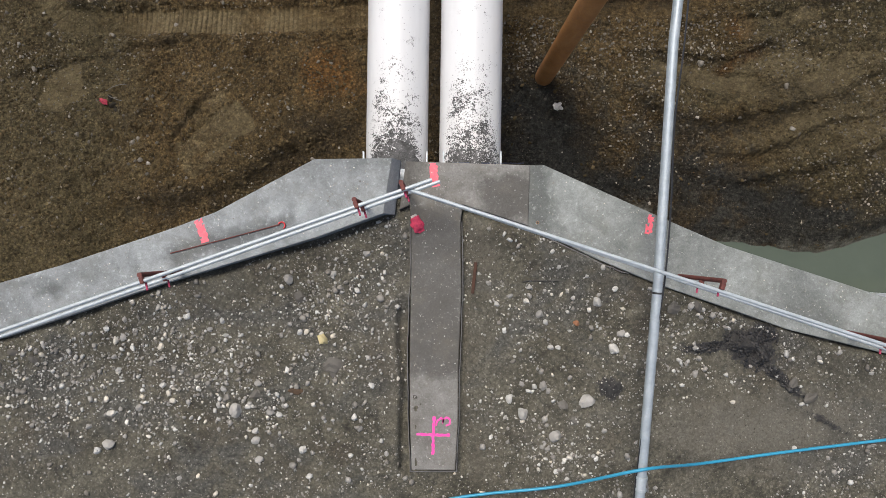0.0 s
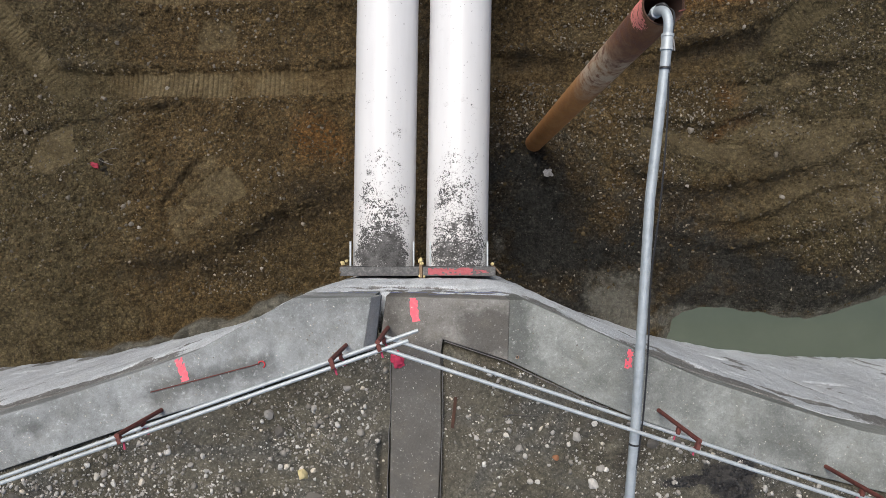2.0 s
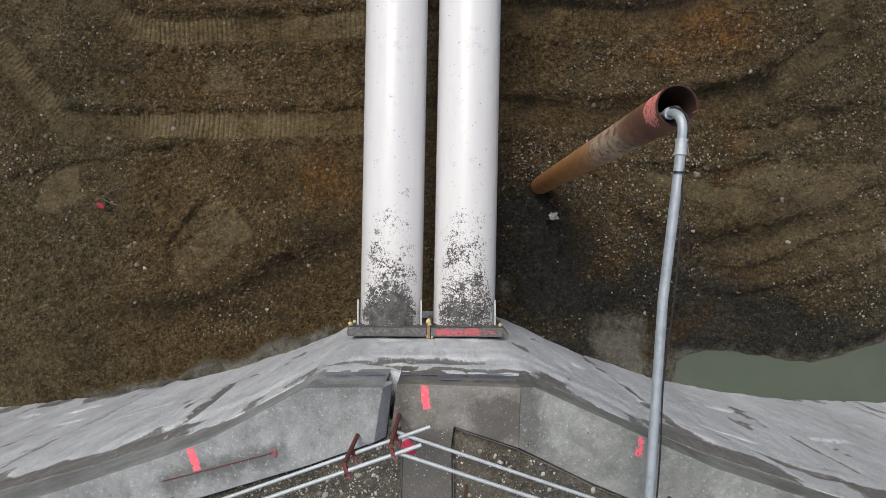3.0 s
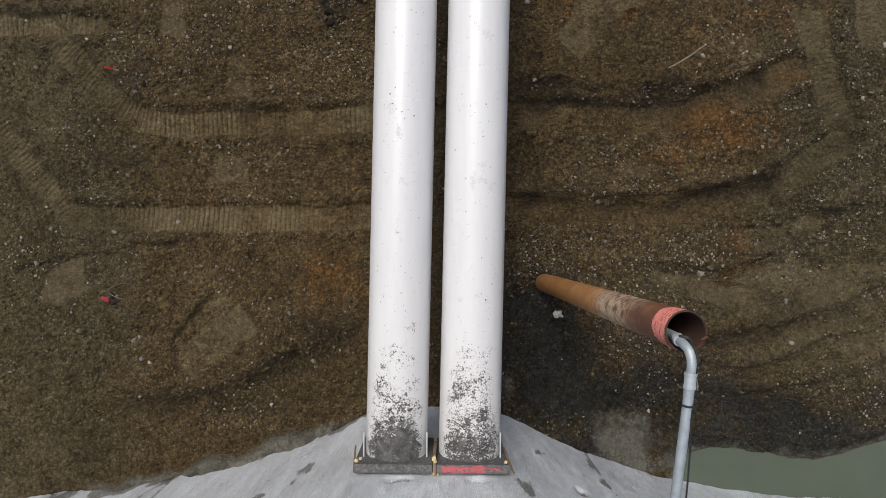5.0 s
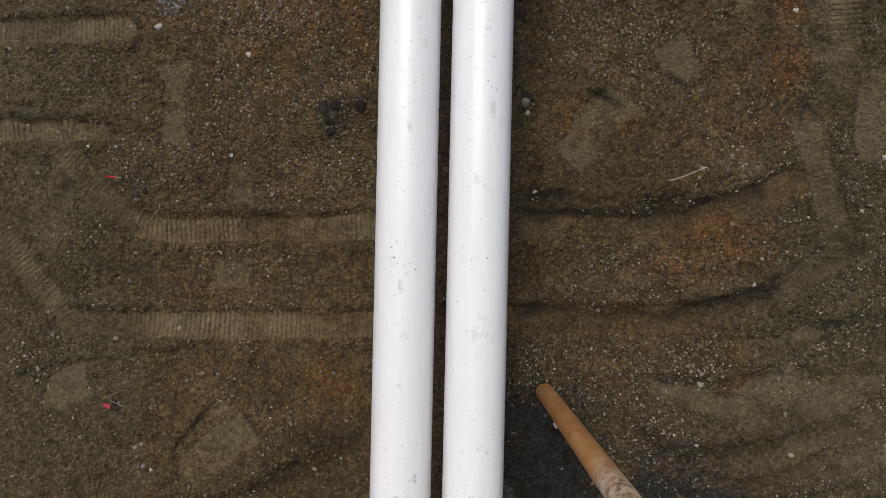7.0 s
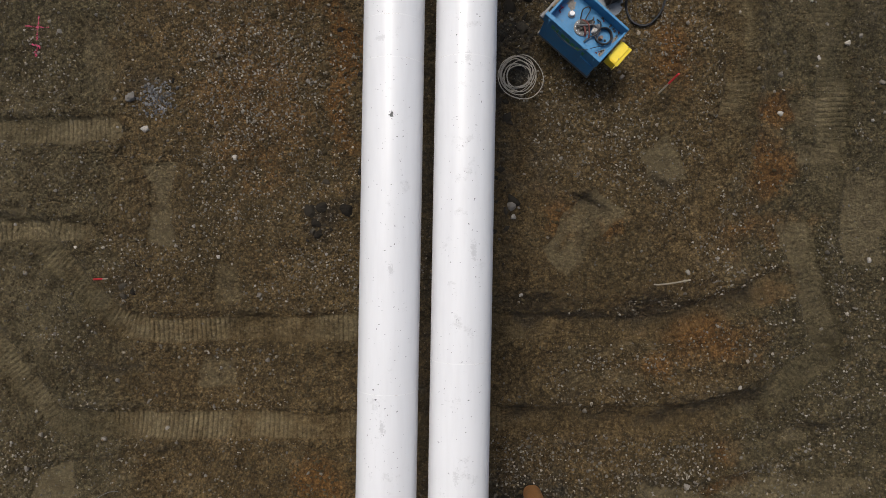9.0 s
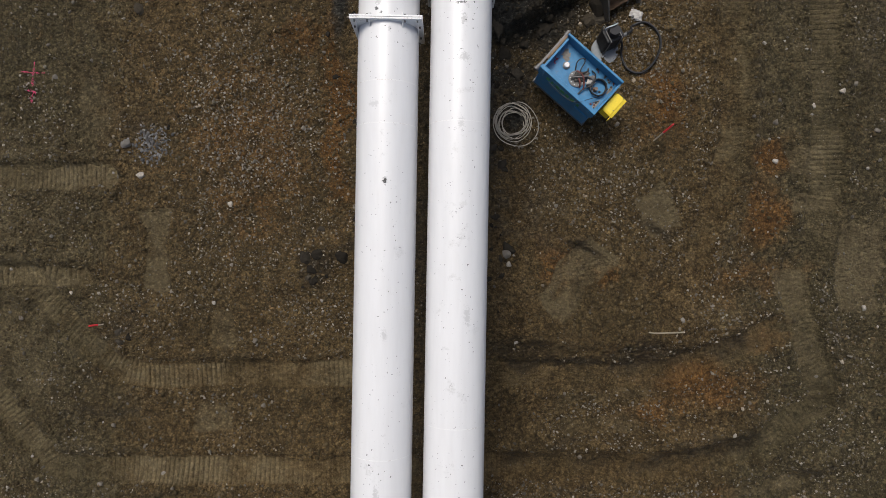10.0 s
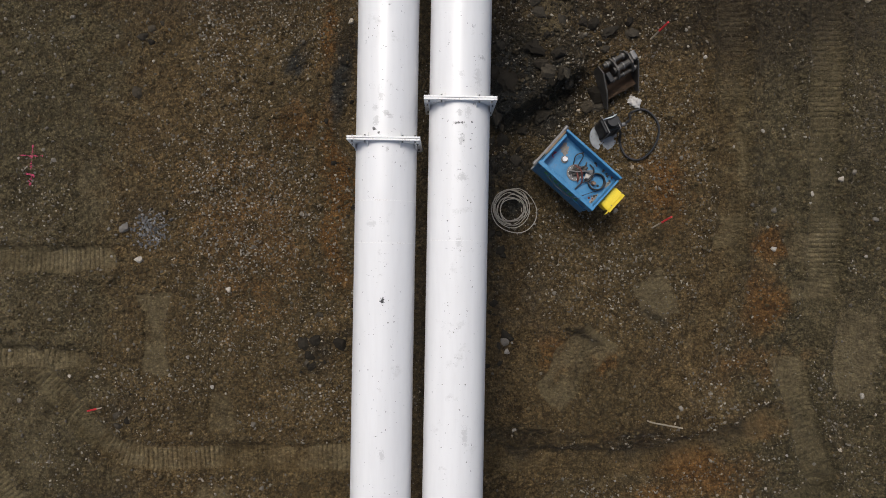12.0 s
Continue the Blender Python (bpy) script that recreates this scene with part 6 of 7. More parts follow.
bucket = thing("excavator_bucket", "muddy dark excavator bucket lying on the soil", "bucket", pose(4.10, 16.09, gz - 0.05, 0, 0, 30))


def slab(points, thick):
    """A flat plate of any outline, given a thickness sideways."""
    bm = bmesh.new()
    pts = [Vector(p) for p in points]
    nrm = (pts[1] - pts[0]).cross(pts[2] - pts[0]).normalized() * thick / 2
    va, vb = [bm.verts.new(p + nrm) for p in pts], [bm.verts.new(p - nrm) for p in pts]
    bm.faces.new(va), bm.faces.new(vb[::-1])
    for i in range(len(pts)):
        bm.faces.new((va[i], vb[i], vb[(i + 1) % len(pts)], va[(i + 1) % len(pts)]))
    bmesh.ops.recalc_face_normals(bm, faces=bm.faces[:])
    return bm


part("side_plate", slab([(-0.40, 0.20, 0.05), (-0.40, 0.20, 0.42), (-0.44, 0.0, 0.60), (-0.52, -0.38, 0.44), (-0.59, -0.68, 0.16), (-0.57, -0.60, 0.0)], 0.03), M_MUDSTEEL, bucket)
part("side_plate", slab([(0.36, 0.08, 0.05), (0.36, 0.08, 0.45), (0.34, -0.12, 0.58), (0.27, -0.40, 0.36), (0.20, -0.66, 0.12), (0.21, -0.60, 0.0)], 0.03), M_MUDSTEEL, bucket)
bm = bmesh.new()
rowsv = []
for k in range(9):
    t = k / 8
    y, z = 0.12 - 0.62 * t, 0.30 - 0.22 * math.sin(math.pi * min(1, t * 0.8)) + 0.02 * t
    rowsv.append([bm.verts.new((-0.41 - 0.16 * t + (0.76 + 0.01 * t) * u / 6, y, z + 0.012 * math.sin(u * 2.1 + k))) for u in range(7)])
for p, q in zip(rowsv, rowsv[1:]):
    for u in range(6):
        bm.faces.new((p[u], p[u + 1], q[u + 1], q[u]))
bmesh.ops.solidify(bm, geom=bm.faces[:], thickness=0.02)
part("shell", bm, plain("caked_brown_mud", (0.075, 0.045, 0.026), 0.95, 0.0, 0.35, 9, (0.03, 0.02, 0.013), 0.6), bucket, "curved shell caked with brown mud", True)
for y, z, r, x0, x1 in ((0.13, 0.50, 0.055, -0.34, 0.16), (-0.06, 0.56, 0.065, -0.22, 0.22), (-0.20, 0.42, 0.04, -0.36, 0.30)):
    pin = part("cross_pin", cyl(bmesh.new(), (x0, y, z), (x1, y, z), r, 18), M_MUDSTEEL, bucket)
    for x in (x0 + 0.08, (x0 + x1) / 2, x1 - 0.05):
        part("collar", cyl(bmesh.new(), (x - 0.012, y, z), (x + 0.012, y, z), r + 0.02, 18), M_STEEL, pin)
for x in (-0.16, 0.18):
    part("ear", slab([(x, 0.24, 0.30), (x, 0.22, 0.54), (x, 0.08, 0.66), (x, -0.12, 0.66), (x, -0.27, 0.46), (x, -0.20, 0.28)], 0.035), M_MUDSTEEL, bucket, "upright lug plate")
part("end_block", box(bmesh.new(), -0.36, -0.14, 0.50, 0.10, 0.22, 0.22, bevel=0.02), M_JET, bucket, "blue black worn end block")
part("end_block", box(bmesh.new(), 0.30, 0.02, 0.52, 0.12, 0.20, 0.18, bevel=0.03), M_STEEL, bucket, "worn grey end block")
scrap = [(4.52, 15.45), (4.62, 15.40), (2.5, 3.12)]
for k, (x, y) in enumerate(scrap):
    bm = bmesh.new()
    bmesh.ops.create_icosphere(bm, subdivisions=3, radius=0.12)
    for v in bm.verts:
        f = noise.fractal(v.co * 12 + Vector((k * 3, 1, 0)), 1.0, 2.0, 4)
        v.co = Vector((v.co.x * (0.8 + 0.7 * f), v.co.y * (0.7 + 0.6 * f), max(-0.03, v.co.z * (0.35 + 0.3 * f))))
    o = mesh_object("plastic_scrap", bm, M_RAG, True)
    o.location = (x, y, float(pit_z(x, y)) + 0.03)
    tagged(o, "crumpled pale plastic scrap on the soil", "scrap", "scraps")

# ---- cable coil ----
gz = float(pit_z(1.85, 13.1))
coil = thing("cable_coil", "loose coil of grey steel cable on the soil", "cable coil", pose(1.87, 13.08, gz + 0.03))
rng = random.Random(12)
for k in range(9):
    r, ox, oy, ph = rng.uniform(0.28, 0.49), rng.uniform(-0.08, 0.08), rng.uniform(-0.08, 0.08), rng.uniform(0, 6.28)
    pts = [(ox + r * math.cos(a) * (1 + 0.05 * math.sin(2 * a + ph)), oy + r * math.sin(a) * (1 + 0.05 * math.cos(3 * a + ph)), 0.02 + 0.012 * k + 0.02 * math.sin(a + ph)) for a in (2 * math.pi * i / 40 for i in range(40))]
    part("loop", tube_path(bmesh.new(), pts, 0.0105, 6, True), M_ROPE, coil, smooth=True)

# ---- survey stakes ----
for (bx, by), (tx, ty), h in (((4.95, 12.64), (5.10, 12.86), 0.75), ((4.92, 16.8), (5.05, 16.92), 0.7), ((-7.35, 8.52), (-7.58, 8.52), 0.3)):
    z0 = float(pit_z(bx, by))
    a, b = Vector((bx, by, z0 - 0.06)), Vector((tx, ty, z0 + h))
    s = thing("survey_stake", "thin leaning wooden survey stake with a red tip", "stake", group="survey stakes")
    part("shaft", cyl(bmesh.new(), a, a.lerp(b, 0.55), 0.018, 8), M_STAKE, s, "pale wooden shaft")
    part("tip", cyl(bmesh.new(), a.lerp(b, 0.55), b, 0.023, 8, 0.02), M_RED, s, "red painted tip")

# red rag, wire and broken rubble beside the pale pad
bm = bmesh.new()
bmesh.ops.create_icosphere(bm, subdivisions=3, radius=0.085)
for v in bm.verts:
    f = noise.fractal(v.co * 11, 1.0, 2.0, 4)
    v.co = Vector((v.co.x * (1.1 + 0.9 * f), v.co.y * (0.55 + 0.6 * f), max(-0.03, v.co.z * (0.35 + 0.4 * f))))
rag = mesh_object("rag", bm, M_REDRAG, True)
rag.matrix_world = pose(-7.66, 3.33, float(pit_z(-7.66, 3.33)) + 0.05, 0, 0, -30)
tagged(rag, "crumpled red rag on the pit floor", "rag")
wire_loop = thing("wire", "thin grey loose wire loop on the soil", "wire")
loop = [(-7.30 + 0.30 * math.cos(a), 3.52 + 0.17 * math.sin(a) + 0.04 * math.sin(2 * a), float(pit_z(-7.3, 3.66)) + 0.06) for a in (radians(-150 + 31 * k) for k in range(11))]
part("strand", tube_path(bmesh.new(), bend(loop, 4), 0.006, 6), M_STEEL, wire_loop, smooth=True)
z0 = float(pit_z(4.84, 8.45))
stick = thing("stick", "pale bent wooden stick leaning out of the soil", "stick")
part("branch", tube_path(bmesh.new(), bend([(4.80, 8.47, z0 - 0.05), (4.86, 8.47, z0 + 0.15), (5.02, 8.53, z0 + 0.55), (5.16, 8.62, z0 + 1.05)], 5), 0.017, 8), M_STAKE, stick, smooth=True)

# ---- stones ----
def stone_mesh(name, seed, sub, flat, mat, amp=0.35, jag=0.0):
    bm = bmesh.new()
    bmesh.ops.create_icosphere(bm, subdivisions=sub, radius=1.0)
    off = Vector((seed * 7.1, seed * 3.3, seed * 1.7))
    for v in bm.verts:
        f = noise.noise(v.co * 1.1 + off) * amp + noise.noise(v.co * 2.6 + off) * amp * 0.5
        f += jag * (abs(noise.noise(v.co * 3.1 - off)) - 0.2 + 0.5 * noise.noise(v.co * 7.0 + off))
        v.co = Vector((v.co.x * (1 + f), v.co.y * (0.78 + f), v.co.z * flat * (1 + f)))
    cut = random.Random(seed)
    for _ in range(16):
        nrm = Vector((cut.uniform(-1, 1), cut.uniform(-1, 1), cut.uniform(-0.3, 1))).normalized()
        far = cut.uniform(0.66, 0.9) * max(v.co.dot(nrm) for v in bm.verts)
        for v in bm.verts:
            v.co -= nrm * max(0.0, v.co.dot(nrm) - far)
    me = bpy.data.meshes.new(name)
    bm.to_mesh(me)
    bm.free()
    me.materials.append(mat)
    me.shade_smooth()
    me.set_sharp_from_angle(angle=radians(24))
    return me


STONES = [stone_mesh("stone", k, 3, 0.55, M_STONE, 0.5, 0.16) for k in range(6)]
PITSTONES = [stone_mesh("pit_stone", 50 + k, 3, 0.55, M_PITSTONE) for k in range(6)]
LUMPS = [stone_mesh("mud_lump", 20 + k, 3, 0.6, M_MUDROCK, 0.55, 0.3) for k in range(6)]
GREYLUMPS = [stone_mesh("grey_lump", 40 + k, 3, 0.5, M_GREYLUMP, 0.5, 0.35) for k in range(3)]
YELLOW_STONE = stone_mesh("yellow_stone", 31, 2, 0.6, plain("yellow_stone", (0.50, 0.42, 0.22), 0.7))
BRICK_STONE = stone_mesh("brick_stone", 33, 2, 0.5, plain("brick_red_stone", (0.26, 0.115, 0.055), 0.8))
rng = random.Random(21)


def lay(name, me, x, y, r, at, label, category, group, sink=0.25, squash=(1, 1, 1)):
    ob = new(name, me)
    ob.matrix_world = pose(x, y, float(at(x, y)) + r * (0.5 - sink), rng.uniform(-12, 12), rng.uniform(-12, 12), rng.uniform(0, 360)) @ Matrix.Diagonal((r * squash[0], r * squash[1], r * squash[2], 1))
    return tagged(ob, label, category, group)


GREY = "pale grey rounded river stone on the yard soil"
for x, y, r in ((1.04, -0.71, 0.055), (1.65, -0.57, 0.066), (1.82, -1.07, 0.074), (1.55, -1.63, 0.092), (0.87, -1.78, 0.081), (1.85, -0.43, 0.041), (0.72, -0.51, 0.037), (0.93, -0.41, 0.037), (0.58, -0.6, 0.033), (0.89, -0.56, 0.033), (1.55, -0.29, 0.03), (1.72, -0.2, 0.037), (1.4, -0.53, 0.03), (1.58, -0.66, 0.03), (1.15, -1.06, 0.037), (1.24, -1.06, 0.033), (1.97, -0.92, 0.033), (1.08, -1.47, 0.052), (0.98, -1.48, 0.037), (0.85, -1.46, 0.033), (0.71, -1.61, 0.055), (1.13, -1.53, 0.033), (1.2, -2.03, 0.074), (1.74, -1.96, 0.037), (2.67, -0.62, 0.044), (2.99, -0.7, 0.022), (2.81, -0.66, 0.026), (1.11, -0.79, 0.033)):
    lay("stone", rng.choice(STONES), x, y, r * 1.05, yard_z, GREY, "stone", "yard stones")
for x, y, r in ((-1.65, -0.32, 0.066), (-1.18, -0.27, 0.04), (-1.18, -0.94, 0.04), (-1.53, -0.89, 0.04), (-2.48, -0.86, 0.04), (-2.31, -0.92, 0.033), (-3.39, -0.93, 0.043), (-3.48, -1.14, 0.033), (-3.37, -0.75, 0.033), (-3, -1.04, 0.04), (-3, -1.17, 0.033), (-3.44, -1.28, 0.033), (-2.98, -1.45, 0.036), (-3.51, -1.74, 0.053), (-3.74, -1.87, 0.04), (-3.55, -2.06, 0.066), (-3.65, -2.13, 0.05), (-3.24, -1.69, 0.043), (-2.2, -1.71, 0.089), (-1.96, -1.42, 0.046), (-2.32, -1.48, 0.04), (-1.84, -1.73, 0.043)):
    lay("stone", rng.choice(STONES), x, y, r * 1.05, yard_z, GREY, "stone", "yard stones")
for x, y, r in ((-1.74, -1.76, 0.04), (-2.06, -1.67, 0.036), (-2.38, -1.65, 0.036), (-1.99, -2.03, 0.053), (-1.5, -2.15, 0.05), (-1.96, -2.24, 0.053), (-0.89, -1.93, 0.036), (-0.88, -1.84, 0.026), (-1.43, -2.43, 0.04), (-0.76, -1.46, 0.04), (-0.8, -1.17, 0.03), (-2, -1.93, 0.04), (-2.61, -2.42, 0.03), (-1.85, -1.51, 0.026), (-1.7, -1.59, 0.03), (-1.69, -1.66, 0.03), (-2.59, -1.47, 0.03), (-0.6, -0.48, 0.026)):
    lay("stone", rng.choice(STONES), x, y, r * 1.05, yard_z, GREY, "stone", "yard stones")
for x, y, r in ((1.3, -1.68, 0.081), (1.41, -1.86, 0.066), (2.5, -0.64, 0.096), (-1.54, -0.52, 0.089), (-1.99, -1.54, 0.079)):
    lay("mud_lump", rng.choice(GREYLUMPS), x, y, r * 1.1, yard_z, "crumbly grey mud lump trodden into the yard", "mud lump", "mud lumps", 0.6, (1, 1, 0.6))
for x, y, r in ((-5.05, -1.18, 0.11), (-4.85, -1.12, 0.09), (-4.70, -1.22, 0.10), (-5.2, -1.36, 0.10), (-4.52, -1.08, 0.07), (-4.95, -1.32, 0.08), (-4.3, -1.16, 0.06), (2.75, -0.62, 0.07), (3.75, -1.45, 0.08), (3.95, -1.6, 0.09)):
    lay("mud_lump", rng.choice(GREYLUMPS), x, y, r, yard_z, "flat grey slab of broken mortar beside the beam", "mud lump", "mud lumps", 0.4, (1.2, 0.8, 0.6))
lay("stone", YELLOW_STONE, -1.29, -0.97, 0.085, yard_z, "pale yellow angular stone on the yard soil", "stone", "yard stones")
lay("stone", BRICK_STONE, 1.43, -0.80, 0.05, yard_z, "brick red stone on the yard soil", "stone", "yard stones")
lay("mud_lump", GREYLUMPS[1], -1.17, -1.26, 0.125, yard_z, "round flattened grey brown mud lump on the yard", "mud lump", "mud lumps", 0.55, (1, 1.2, 0.55))

lay("mud_lump", stone_mesh("brown_clod", 61, 3, 0.5, plain("brown_clod", (0.075, 0.045, 0.024), 0.9), 0.5, 0.3), -1.57, -1.51, 0.085, yard_z, "brown crumbling clod on the yard soil", "mud lump", "mud lumps", 0.5, (1.2, 0.7, 0.7))
strip = thing("steel_strip", "thin rusty steel strip lying beside the beam stem", "strip", pose(0.335, -0.31, float(yard_z(0.335, -0.31)) + 0.012, 0, 0, -6))
part("flat", box(bmesh.new(), 0, 0, 0, 0.034, 0.34, 0.008, bevel=0.002), M_RUST_SHADE, strip)
twig = thing("twig", "thin dark twig on the stony yard", "twig")
part("branch", tube_path(bmesh.new(), bend([(x, y, float(yard_z(x, y)) + 0.02) for x, y in ((0.86, -0.35), (0.98, -0.335), (1.1, -0.345), (1.24, -0.34))], 5), 0.006, 6), M_MUDSTEEL, twig, smooth=True)


def in_yard(x, y):
    lim = np.interp(x, [p[0] for p in IN_L[::-1]], [p[1] for p in IN_L[::-1]]) if x < -0.4 else np.interp(x, [p[0] for p in IN_R], [p[1] for p in IN_R])
    return y < lim - 0.12 and not (-0.48 < x < 0.3 and y > -2.5)


count = 0
while count < 70:
    x, y = rng.uniform(-5.0, 5.0), rng.uniform(-2.95, 0.3)
    if in_yard(x, y) and not (x > 2.4 and y < -1.35 and rng.random() < 0.85) and noise.noise(Vector((x * 1.1, y * 1.1, 3))) > -0.35 + rng.uniform(-0.2, 0.2):
        lay("stone", rng.choice(STONES), x, y, rng.uniform(0.016, 0.036) if rng.random() < 0.85 else rng.uniform(0.035, 0.055), yard_z, GREY, "stone", "yard stones")
        count += 1
chunk = new("concrete_chunk", stone_mesh("concrete_chunk", 77, 3, 0.6, plain("crumbled_mortar", (0.14, 0.128, 0.11), 0.85), 0.5, 0.25))
chunk.matrix_world = pose(-6.85, 12.62, float(pit_z(-6.85, 12.62)) + 0.06, 0, 0, 30) @ Matrix.Scale(0.12, 4)
tagged(chunk, "pale crumbled mortar chunk on the pit floor", "chunk")
PIT = "grey brown stone on the pit floor"
for x, y, r in ((5.59, 4.03, 0.12), (6.33, 2.81, 0.07), (-3.94, 8.17, 0.10), (-7.26, 6.17, 0.08), (-6.5, 11.9, 0.13), (-2.78, 12.95, 0.08), (-5.84, 9.28, 0.07), (1.78, 9.93, 0.10), (1.72, 10.18, 0.16), (9.5, 9.0, 0.10),
                (8.4, 13.4, 0.09), (6.07, 4.2, 0.06), (4.8, 4.35, 0.06), (3.7, 4.3, 0.05), (-5.0, 5.6, 0.07), (-5.1, 4.1, 0.06), (-3.1, 3.6, 0.05), (-8.3, 2.6, 0.09), (-7.0, 2.4, 0.10), (-6.8, 2.0, 0.09), (-2.9, 2.0, 0.08), (-4.9, 1.2, 0.06), (7.6, 12.2, 0.10), (-4.4, 9.9, 0.07), (-7.2, 12.6, 0.07)):
    lay("stone", rng.choice(PITSTONES), x, y, r * 0.8, pit_z, PIT, "stone", "pit stones")
for _ in range(200):
    x, y = rng.uniform(-10.5, 10.5), rng.uniform(0.8, 18.2)
    if abs(x) > 1.2:
        lay("stone", rng.choice(PITSTONES), x, y, 0.022 + 0.06 * rng.random() ** 2.2, pit_z, PIT, "stone", "pit stones")
DARKLUMP = "dark wet lump of excavated mud on the pit floor"
for cx, cy, sx, sy, n, r0, r1 in ((2.6, 16.2, 0.85, 0.8, 60, 0.08, 0.22), (-2.45, 9.95, 0.28, 0.4, 10, 0.07, 0.14), (1.55, 12.5, 0.25, 2.2, 30, 0.06, 0.15), (-1.55, 15.3, 0.3, 1.6, 26, 0.07, 0.17), (-6.2, 12.9, 0.35, 0.3, 8, 0.04, 0.08), (-6.8, 8.6, 0.3, 0.3, 8, 0.04, 0.08), (3.3, 17.2, 0.8, 0.5, 10, 0.08, 0.2), (1.6, 9.8, 0.2, 0.6, 6, 0.06, 0.12), (-7.46, 3.25, 0.15, 0.10, 9, 0.05, 0.11)):
    for _ in range(n):
        lay("mud_lump", rng.choice(LUMPS), rng.gauss(cx, sx), rng.gauss(cy, sy), r0 * 0.5 + (r1 - r0 * 0.5) * rng.random() ** 1.8, pit_z, DARKLUMP, "mud lump", "mud lumps", 0.5, (rng.uniform(0.7, 1.4), rng.uniform(0.6, 1.2), rng.uniform(0.6, 1.1)))

for x, y, r in ((3.57, 17.03, 0.17), (4.43, 17.18, 0.13), (4.5, 16.92, 0.16), (2.3, 16.45, 0.24), (3.75, 15.6, 0.31), (3.53, 15.33, 0.17), (2.54, 15.18, 0.24), (3.18, 15.49, 0.11), (1.77, 15.75, 0.29), (1.7, 14.58, 0.18), (2.76, 16.28, 0.2), (2.6, 15.93, 0.2), (1.55, 15.05, 0.18), (1.99, 14.17, 0.15), (2.12, 14.8, 0.15), (-2.74, 10.07, 0.17), (-2.60, 9.80, 0.14), (-2.45, 10.12, 0.15), (-1.86, 10.08, 0.17), (-2.68, 9.62, 0.11), (1.75, 10.25, 0.17), (-7.1, 8.35, 0.11), (-6.85, 8.22, 0.09), (-7.02, 8.12, 0.10), (-6.5, 16.98, 0.13), (-6.3, 17.2, 0.11), (-6.28, 16.86, 0.10), (-6.05, 17.32, 0.09), (-6.62, 15.73, 0.15)):
    lay("mud_lump", rng.choice(LUMPS), x, y, r, pit_z, "large dark lump of excavated clay on the heap", "mud lump", "mud lumps", 0.4, (1, 1, 0.8))


def scatter(name, count, region, at, size, material, label, seed, flat=0.6, accept=None, lift=0.35):
    """Thousands of small stones or clods as one mesh."""
    g = np.random.default_rng(seed)
    t = (1 + 5 ** 0.5) / 2
    base = np.array([(-1, t, 0), (1, t, 0), (-1, -t, 0), (1, -t, 0), (0, -1, t), (0, 1, t), (0, -1, -t), (0, 1, -t), (t, 0, -1), (t, 0, 1), (-t, 0, -1), (-t, 0, 1)]) / math.hypot(1, t)
    tri = np.array([(0, 11, 5), (0, 5, 1), (0, 1, 7), (0, 7, 10), (0, 10, 11), (1, 5, 9), (5, 11, 4), (11, 10, 2), (10, 7, 6), (7, 1, 8)])
    tri = np.vstack([tri, np.array([(3, 9, 4), (3, 4, 2), (3, 2, 6), (3, 6, 8), (3, 8, 9), (4, 9, 5), (2, 4, 11), (6, 2, 10), (8, 6, 7), (9, 8, 1)])])
    x, y = g.uniform(region[0], region[1], count * 9), g.uniform(region[2], region[3], count * 9)
    ok = accept(x, y, g) if accept else np.ones(len(x), bool)
    x, y = x[ok][:count], y[ok][:count]
    n = len(x)
    r = size[0] + (size[1] - size[0]) * g.random(n) ** size[2]
    rad = r[:, None] * (1 + g.uniform(-0.42, 0.38, (n, 12)))
    a = g.uniform(0, 2 * np.pi, n)
    b = base[None] * rad[..., None] * np.stack([np.ones(n), g.uniform(0.5, 0.95, n), flat * g.uniform(0.7, 1.2, n)], -1)[:, None]
    c, s = np.cos(a)[:, None], np.sin(a)[:, None]
    v = np.stack([b[..., 0] * c - b[..., 1] * s + x[:, None], b[..., 0] * s + b[..., 1] * c + y[:, None], b[..., 2] + (at(x, y) + r * flat * lift)[:, None]], -1)
    f = (tri[None] + 12 * np.arange(n)[:, None, None]).reshape(-1, 3)
    me = bpy.data.meshes.new(name)
    me.vertices.add(12 * n), me.loops.add(f.size), me.polygons.add(len(f))
    me.vertices.foreach_set("co", v.reshape(-1).astype(np.float32))
    me.loops.foreach_set("vertex_index", f.ravel().astype(np.int32))
    me.polygons.foreach_set("loop_start", np.arange(0, f.size, 3, dtype=np.int32))
    me.update(calc_edges=True)
    me.materials.append(material)
    return tagged(new(name, me), label, "gravel", kind="stuff")


def yard_ok(x, y, g):
    lim = np.where(x < -0.4, np.interp(x, [p[0] for p in IN_L[::-1]], [p[1] for p in IN_L[::-1]]), np.interp(x, [p[0] for p in IN_R], [p[1] for p in IN_R]))
    ok = (y < lim - 0.03) & ~((x > -0.40) & (x < 0.22) & (y > -2.42))
    sandy = np.exp(-(((x - 3.4) / 1.3) ** 2 + ((y + 1.95) / 0.5) ** 2))
    bare = np.exp(-(((x - 0.42) / 0.25) ** 2 + ((y + 0.1) / 0.5) ** 2))
    dark = np.exp(-(((x - 3.2) / 0.45) ** 2 + ((y + 1.1) / 0.25) ** 2))
    return ok & (dark < 0.4) & (1.3 * fbm(x, y, 0.9, 3, 90) + 0.2 - 1.6 * sandy - 1.2 * bare > g.uniform(-0.9, 0.9, len(x)))


